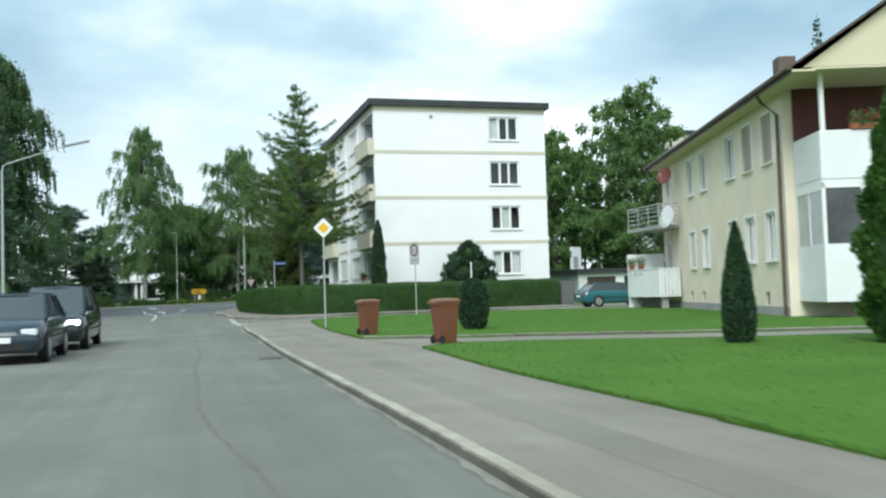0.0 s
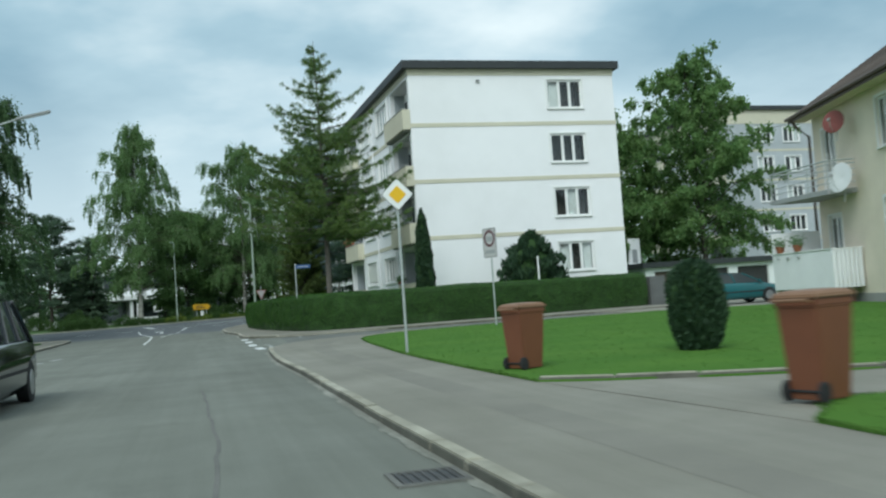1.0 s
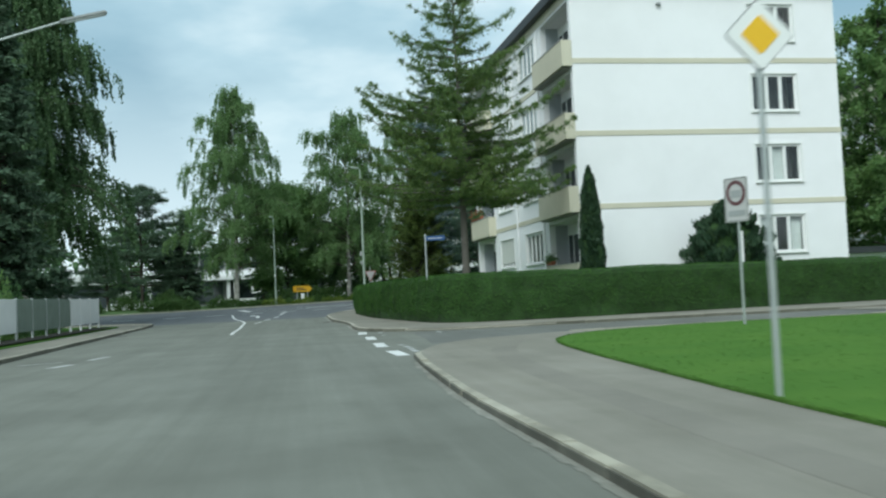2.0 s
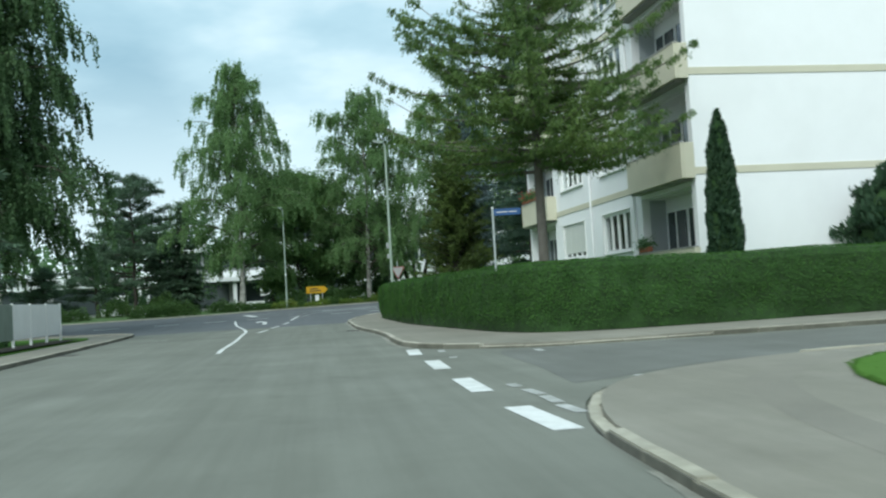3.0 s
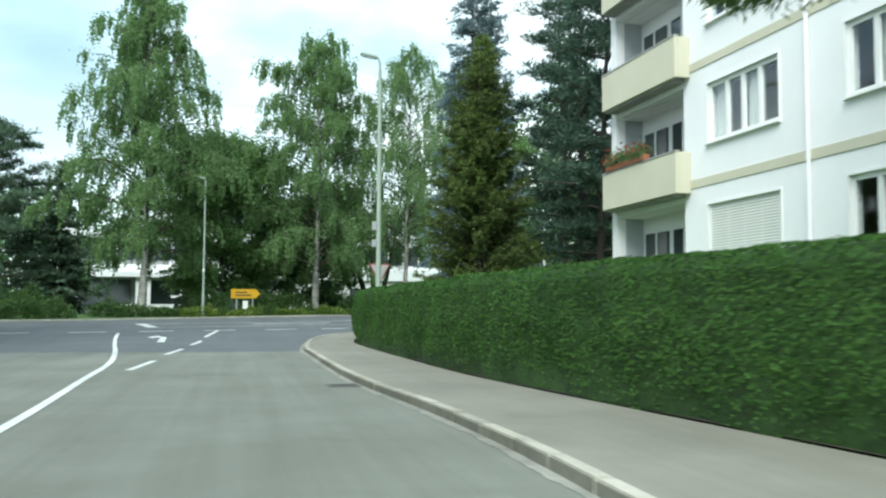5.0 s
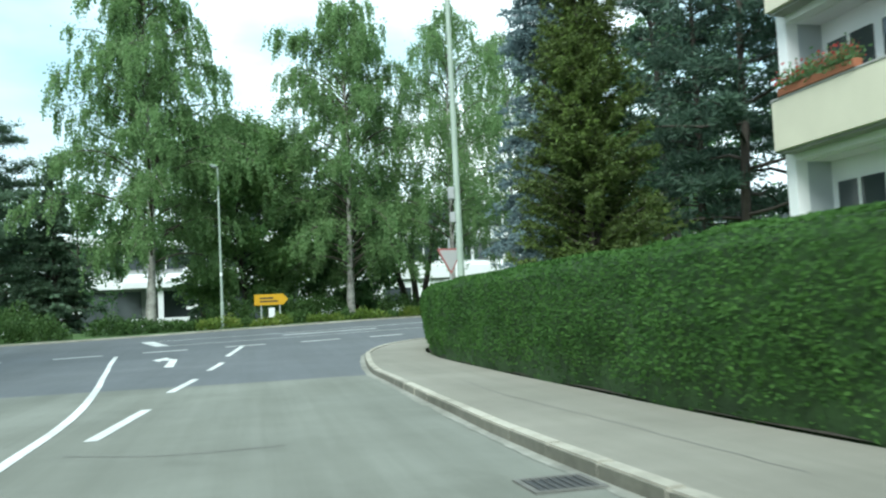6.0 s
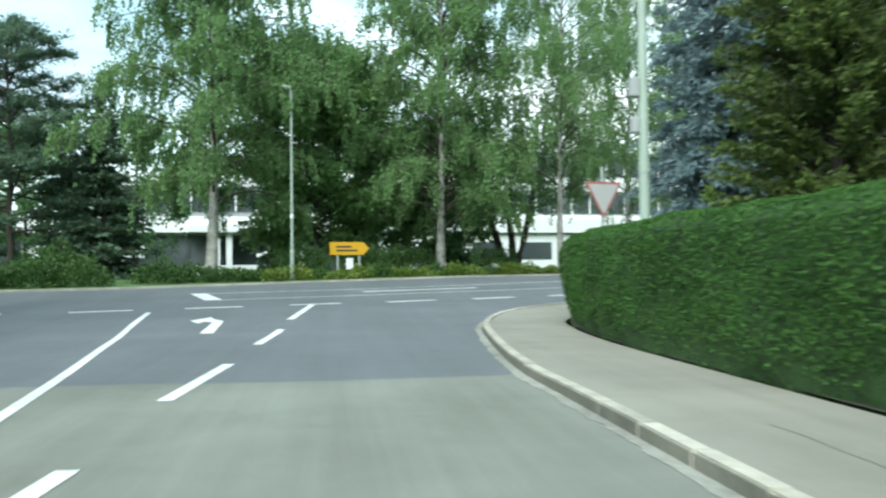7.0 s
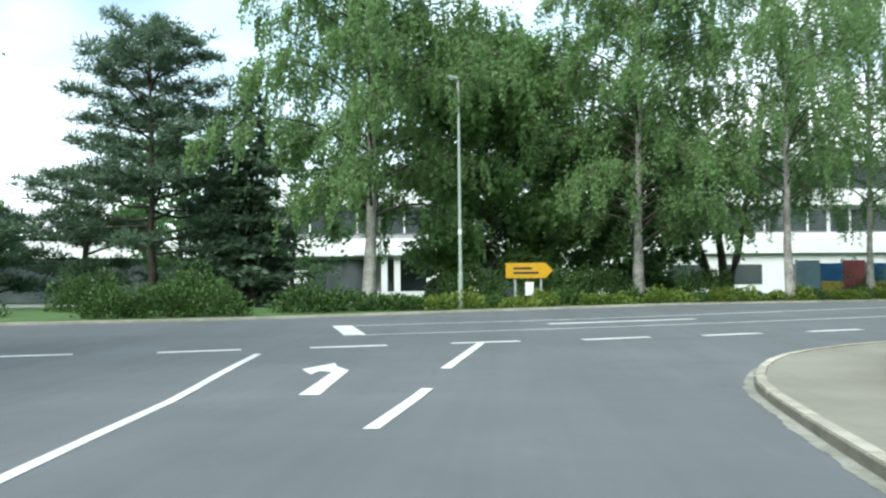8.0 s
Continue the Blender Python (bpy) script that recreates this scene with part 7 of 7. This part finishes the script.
def wheelie_bin(x, y, rz, tilt=0.0):
    ob = thing("wheelie_bin", pose(x, y, 0.09, tilt, 0, rz), "brown plastic wheelie bin at the lawn edge", "bin", "brown bins")
    def ring(w, d, z, back=0.0):
        return [(-w, -d, z), (w, -d, z), (w, d + back, z), (-w, d + back, z)]
    bm = bmesh.new()
    rows = [[bm.verts.new(p) for p in r] for r in (ring(0.22, 0.25, 0.02), ring(0.24, 0.27, 0.25), ring(0.285, 0.33, 0.92), ring(0.30, 0.35, 0.93), ring(0.30, 0.35, 1.0))]
    for r, s in zip(rows, rows[1:]):
        for i in range(4):
            bm.faces.new((r[i], r[(i + 1) % 4], s[(i + 1) % 4], s[i]))
    bm.faces.new(rows[0][::-1])
    bm.faces.new(rows[-1])
    bev(bm, 0.018, 2)
    part("body", bm, M["bin_brown"], ob)
    bm = bmesh.new()
    rows = [[bm.verts.new(p) for p in r] for r in (ring(0.32, 0.38, 1.0), ring(0.32, 0.38, 1.035), ring(0.27, 0.31, 1.075), ring(0.12, 0.15, 1.09))]
    for r, s in zip(rows, rows[1:]):
        for i in range(4):
            bm.faces.new((r[i], r[(i + 1) % 4], s[(i + 1) % 4], s[i]))
    bm.faces.new(rows[0][::-1])
    bm.faces.new(rows[-1])
    bev(bm, 0.012, 2)
    part("lid", bm, M["bin_lid"], ob, "weathered brown lid")
    part("handle", tube(bmesh.new(), [(-0.25, 0.36, 0.97), (-0.25, 0.45, 0.99), (0.25, 0.45, 0.99), (0.25, 0.36, 0.97)], [0.016] * 4, 8), M["bin_lid"], ob)
    for s in (-1, 1):
        bm = lathe(bmesh.new(), [(0.085, -0.028), (0.105, -0.02), (0.105, 0.02), (0.085, 0.028)], 18)
        w = part("wheel", bm, M["rubber"], ob)
        w.matrix_basis = pose(s * 0.255, 0.27, 0.105, 0, 90, 0)
        part("hub", lathe(bmesh.new(), [(0.045, -0.034), (0.045, 0.034)], 12), M["rubber"], w)
    part("axle", tube(bmesh.new(), [(-0.24, 0.27, 0.105), (0.24, 0.27, 0.105)], [0.014, 0.014], 8), M["rubber"], ob)
    return ob


for bx, by, brz in ((7.68, 24.25, 104), (7.52, 18.38, 98)):
    wheelie_bin(bx, by, brz).scale = (0.73, 0.71, 0.88)


# garden fence on the left: panels between posts over a soil bank
def garden_fence():
    a, b = Vector((-3.0, 56.0)), Vector((-0.75, 75.2))
    n = 9
    ob = thing("garden_fence", pose(0, 0, 0.08), "panel fence, grey-green sheets and white boards", "fence")
    bank = [(a.x + (b.x - a.x) * t, a.y + (b.y - a.y) * t) for t in np.linspace(-0.6, 1.02, 30)]
    bk = band("soil_bank", bank, -0.5, 0.75, 0.16, M["soil"])
    tagged(bk, "dark planted soil strip below the fence", "planting", kind="structure")
    for k in range(n):
        p, q = a.lerp(b, k / n), a.lerp(b, (k + 1) / n)
        ang = math.degrees(math.atan2(q.y - p.y, q.x - p.x))
        ln = (q - p).length
        white = k in (0, 1, 6, 7, 8)
        pn = part("panel", bev(boxes((0.04, ln - 0.04, -0.02, 0.02, 0.34, 1.56)), 0.006), M["white_panel" if white else "screen_green"], ob, "white board" if white else "grey-green screen")
        pn.matrix_basis = pose(p.x, p.y, 0, 0, 0, ang)
        ps = part("post", boxes((-0.04, 0.04, -0.04, 0.04, 0, 1.6)), M["white_trim" if white else "steel"], ob)
        ps.matrix_basis = pose(p.x, p.y, 0, 0, 0, ang)
    ps = part("post", boxes((-0.04, 0.04, -0.04, 0.04, 0, 1.6)), M["white_trim"], ob)
    ps.matrix_basis = pose(b.x, b.y, 0)


garden_fence()
hedge([(-3.1, 30), (-2.7, 40), (-2.2, 48), (-2.9, 56.0)][::-1], 0.9, 1.25, "low dark garden hedge beside the far pavement", 90, 0.1, 8, "leaf_dark")


# ---- vehicles ----
def car(m, paint, label, length=4.3, width=1.76, height=1.48, hood=0.24, boot=0.04, tall=False, lit=False):
    """A car along local x, its front at +x. Stations along the body carry sill, belt and roof heights."""
    ob = thing("car", m, label, "car")
    L, W = length, width / 2
    belt = 0.92 if not tall else 0.98
    # lower body: (x, half width, bottom, top)
    st = [(-0.5, 0.80, 0.42, 0.72), (-0.485, 0.92, 0.30, 0.86), (-0.44, 0.985, 0.24, belt), (-0.30, 1.0, 0.20, belt + 0.02), (0.0, 1.0, 0.19, belt), (0.22, 1.0, 0.19, belt - 0.02),
          (0.34, 0.985, 0.20, belt - 0.08), (0.44, 0.93, 0.22, belt - 0.17), (0.485, 0.84, 0.26, belt - 0.27), (0.5, 0.72, 0.34, belt - 0.36)]
    bm = bmesh.new()
    rows = []
    for x, w, lo, hi in st:
        ww = W * w
        sec = [(-ww * 0.92, lo), (-ww, lo + 0.12), (-ww * 1.005, (lo + hi) / 2 + 0.03), (-ww * 0.965, hi - 0.05), (-ww * 0.90, hi), (-ww * 0.4, hi + 0.03), (0, hi + 0.04), (ww * 0.4, hi + 0.03), (ww * 0.90, hi), (ww * 0.965, hi - 0.05), (ww * 1.005, (lo + hi) / 2 + 0.03), (ww, lo + 0.12), (ww * 0.92, lo)]
        rows.append([bm.verts.new((x * L, y, z)) for y, z in sec])
    for r, s in zip(rows, rows[1:]):
        for i in range(len(r) - 1):
            bm.faces.new((r[i], r[i + 1], s[i + 1], s[i]))
        bm.faces.new((r[-1], r[0], s[0], s[-1]))
    bm.faces.new(rows[0])
    bm.faces.new(rows[-1][::-1])
    bmesh.ops.recalc_face_normals(bm, faces=list(bm.faces))
    part("body", bm, paint, ob, smooth=True)
    # cabin: glass box with painted roof and pillars
    x0, x1, x2, x3 = (-0.475 + boot) * L, (-0.36 + boot) * L, 0.05 * L, (0.5 - hood) * L
    if tall:
        x2, x3 = 0.04 * L, 0.32 * L
    wb, wr = W * 0.90, W * 0.70
    bm = bmesh.new()
    lo = [bm.verts.new(p) for p in ((x0, -wb, belt - 0.02), (x3, -wb, belt - 0.06), (x3, wb, belt - 0.06), (x0, wb, belt - 0.02))]
    hi = [bm.verts.new(p) for p in ((x1, -wr, height - 0.06), (x2, -wr, height - 0.04), (x2, wr, height - 0.04), (x1, wr, height - 0.06))]
    for i in range(4):
        bm.faces.new((lo[i], lo[(i + 1) % 4], hi[(i + 1) % 4], hi[i]))
    bm.faces.new(hi)
    bmesh.ops.recalc_face_normals(bm, faces=list(bm.faces))
    part("cabin_glass", bm, M["car_glass"], ob, "dark car glass")
    bm = bmesh.new()
    rr = [(x1 - 0.08, wr * 0.96, height - 0.07), (x1 + 0.25, wr * 1.03, height - 0.01), ((x1 + x2) / 2, wr * 1.03, height), (x2 - 0.15, wr * 1.03, height - 0.01), (x2 + 0.08, wr * 0.98, height - 0.07)]
    rows = [[bm.verts.new((x, y * s, z - 0.03 * abs(y) ** 2)) for y in (-1, -0.5, 0, 0.5, 1)] for x, s, z in rr]
    for r, s in zip(rows, rows[1:]):
        for i in range(4):
            bm.faces.new((r[i], r[i + 1], s[i + 1], s[i]))
    bmesh.ops.solidify(bm, geom=list(bm.faces), thickness=0.04)
    bmesh.ops.recalc_face_normals(bm, faces=list(bm.faces))
    part("roof", bm, paint, ob, smooth=True)
    for s in (-1, 1):
        for (xa, xb, r) in ((x0, x1, 0.05), (x3, x2, 0.035), (x0 * 0.35 + x3 * 0.65 - 0.3, (x1 + x2) / 2 + 0.25, 0.03), (x0 * 0.7 + x3 * 0.3 - 0.1, x1 * 0.6 + x2 * 0.4 - 0.2, 0.04)):
            part("pillar", tube(bmesh.new(), [(xa, s * (wb + 0.005), belt - 0.03), (xb, s * (wr + 0.01), height - 0.06)], [r, r * 0.9], 6), paint, ob)
        part("mirror", bev(boxes((x3 - 0.30, x3 - 0.18, s * wb + (0 if s > 0 else -0.2), s * wb + (0.2 if s > 0 else 0), belt + 0.0, belt + 0.14)), 0.03, 2), paint, ob)
        hl = bmesh.new()
        box(hl, 0.432 * L, 0.492 * L, min(s * W * 0.5, s * W * 0.86), max(s * W * 0.5, s * W * 0.86), belt - 0.34, belt - 0.21)
        bev(hl, 0.02, 2)
        part("headlight", hl, M["headlight_on" if lit else "headlight"], ob, "lit headlight" if lit else "")
        part("tail_lamp", bev(boxes((-0.497 * L, -0.465 * L, min(s * W * 0.6, s * W * 0.9), max(s * W * 0.6, s * W * 0.9), 0.66, 0.84)), 0.015), M["tail_red"], ob)
        for x in (-0.30 * L, 0.315 * L):
            arch = part("wheel_arch", lathe(bmesh.new(), [(0.345, -0.02), (0.345, 0.02)], 22), M["rubber"], ob)
            arch.matrix_basis = pose(x, s * (W - 0.015), 0.32, 90, 0, 0)
            bm = lathe(bmesh.new(), [(0.2, -0.10), (0.29, -0.10), (0.31, -0.07), (0.31, 0.07), (0.29, 0.10), (0.2, 0.10)], 26)
            wh = part("wheel", bm, M["rubber"], ob, smooth=False)
            wh.matrix_basis = pose(x, s * (W - 0.09), 0.31, 90, 0, 0)
            bm = lathe(bmesh.new(), [(0.205, -0.104), (0.19, -0.112), (0.06, -0.10), (0.05, -0.108), (0.01, -0.11)], 20)
            lathe(bm, [(0.01, 0.11), (0.05, 0.108), (0.06, 0.10), (0.19, 0.112), (0.205, 0.104)], 20)
            part("rim", bm, M["rim"], wh)
    part("grille", bev(boxes((0.478 * L, 0.497 * L, -W * 0.42, W * 0.42, belt - 0.38, belt - 0.27)), 0.01), M["chrome"], ob, "chrome grille bar")
    part("bumper_intake", boxes((0.485 * L, 0.502 * L, -W * 0.6, W * 0.6, 0.30, 0.42)), M["rubber"], ob)
    part("number_plate", bev(boxes((0.502 * L, 0.508 * L, -0.26, 0.26, 0.44, 0.55)), 0.003), M["sign_white"], ob)
    part("number_plate", bev(boxes((-0.507 * L, -0.5 * L, -0.26, 0.26, 0.58, 0.69)), 0.003), M["sign_white"], ob)
    part("side_strip", boxes((-0.36 * L, 0.36 * L, -W * 1.012, -W * 1.0, 0.5, 0.55), (-0.36 * L, 0.36 * L, W * 1.0, W * 1.012, 0.5, 0.55)), M["rubber"], ob)
    return ob


car(pose(29.95, 46.9, 0.03, 0, 0, -8), M["car_teal"], "teal green hatchback parked in front of the garages", 4.5, 1.7, 1.42)
car(pose(-0.1, 27.4, 0.0, 0, 0, 262.5), M["car_black"], "black people carrier in the opposite lane", 4.6, 1.84, 1.68, tall=True, lit=True)
car(pose(-0.95, 22.4, 0.0, 0, 0, 263), M["car_blue"], "dark blue hatchback in the opposite lane", 4.2, 1.72, 1.46)
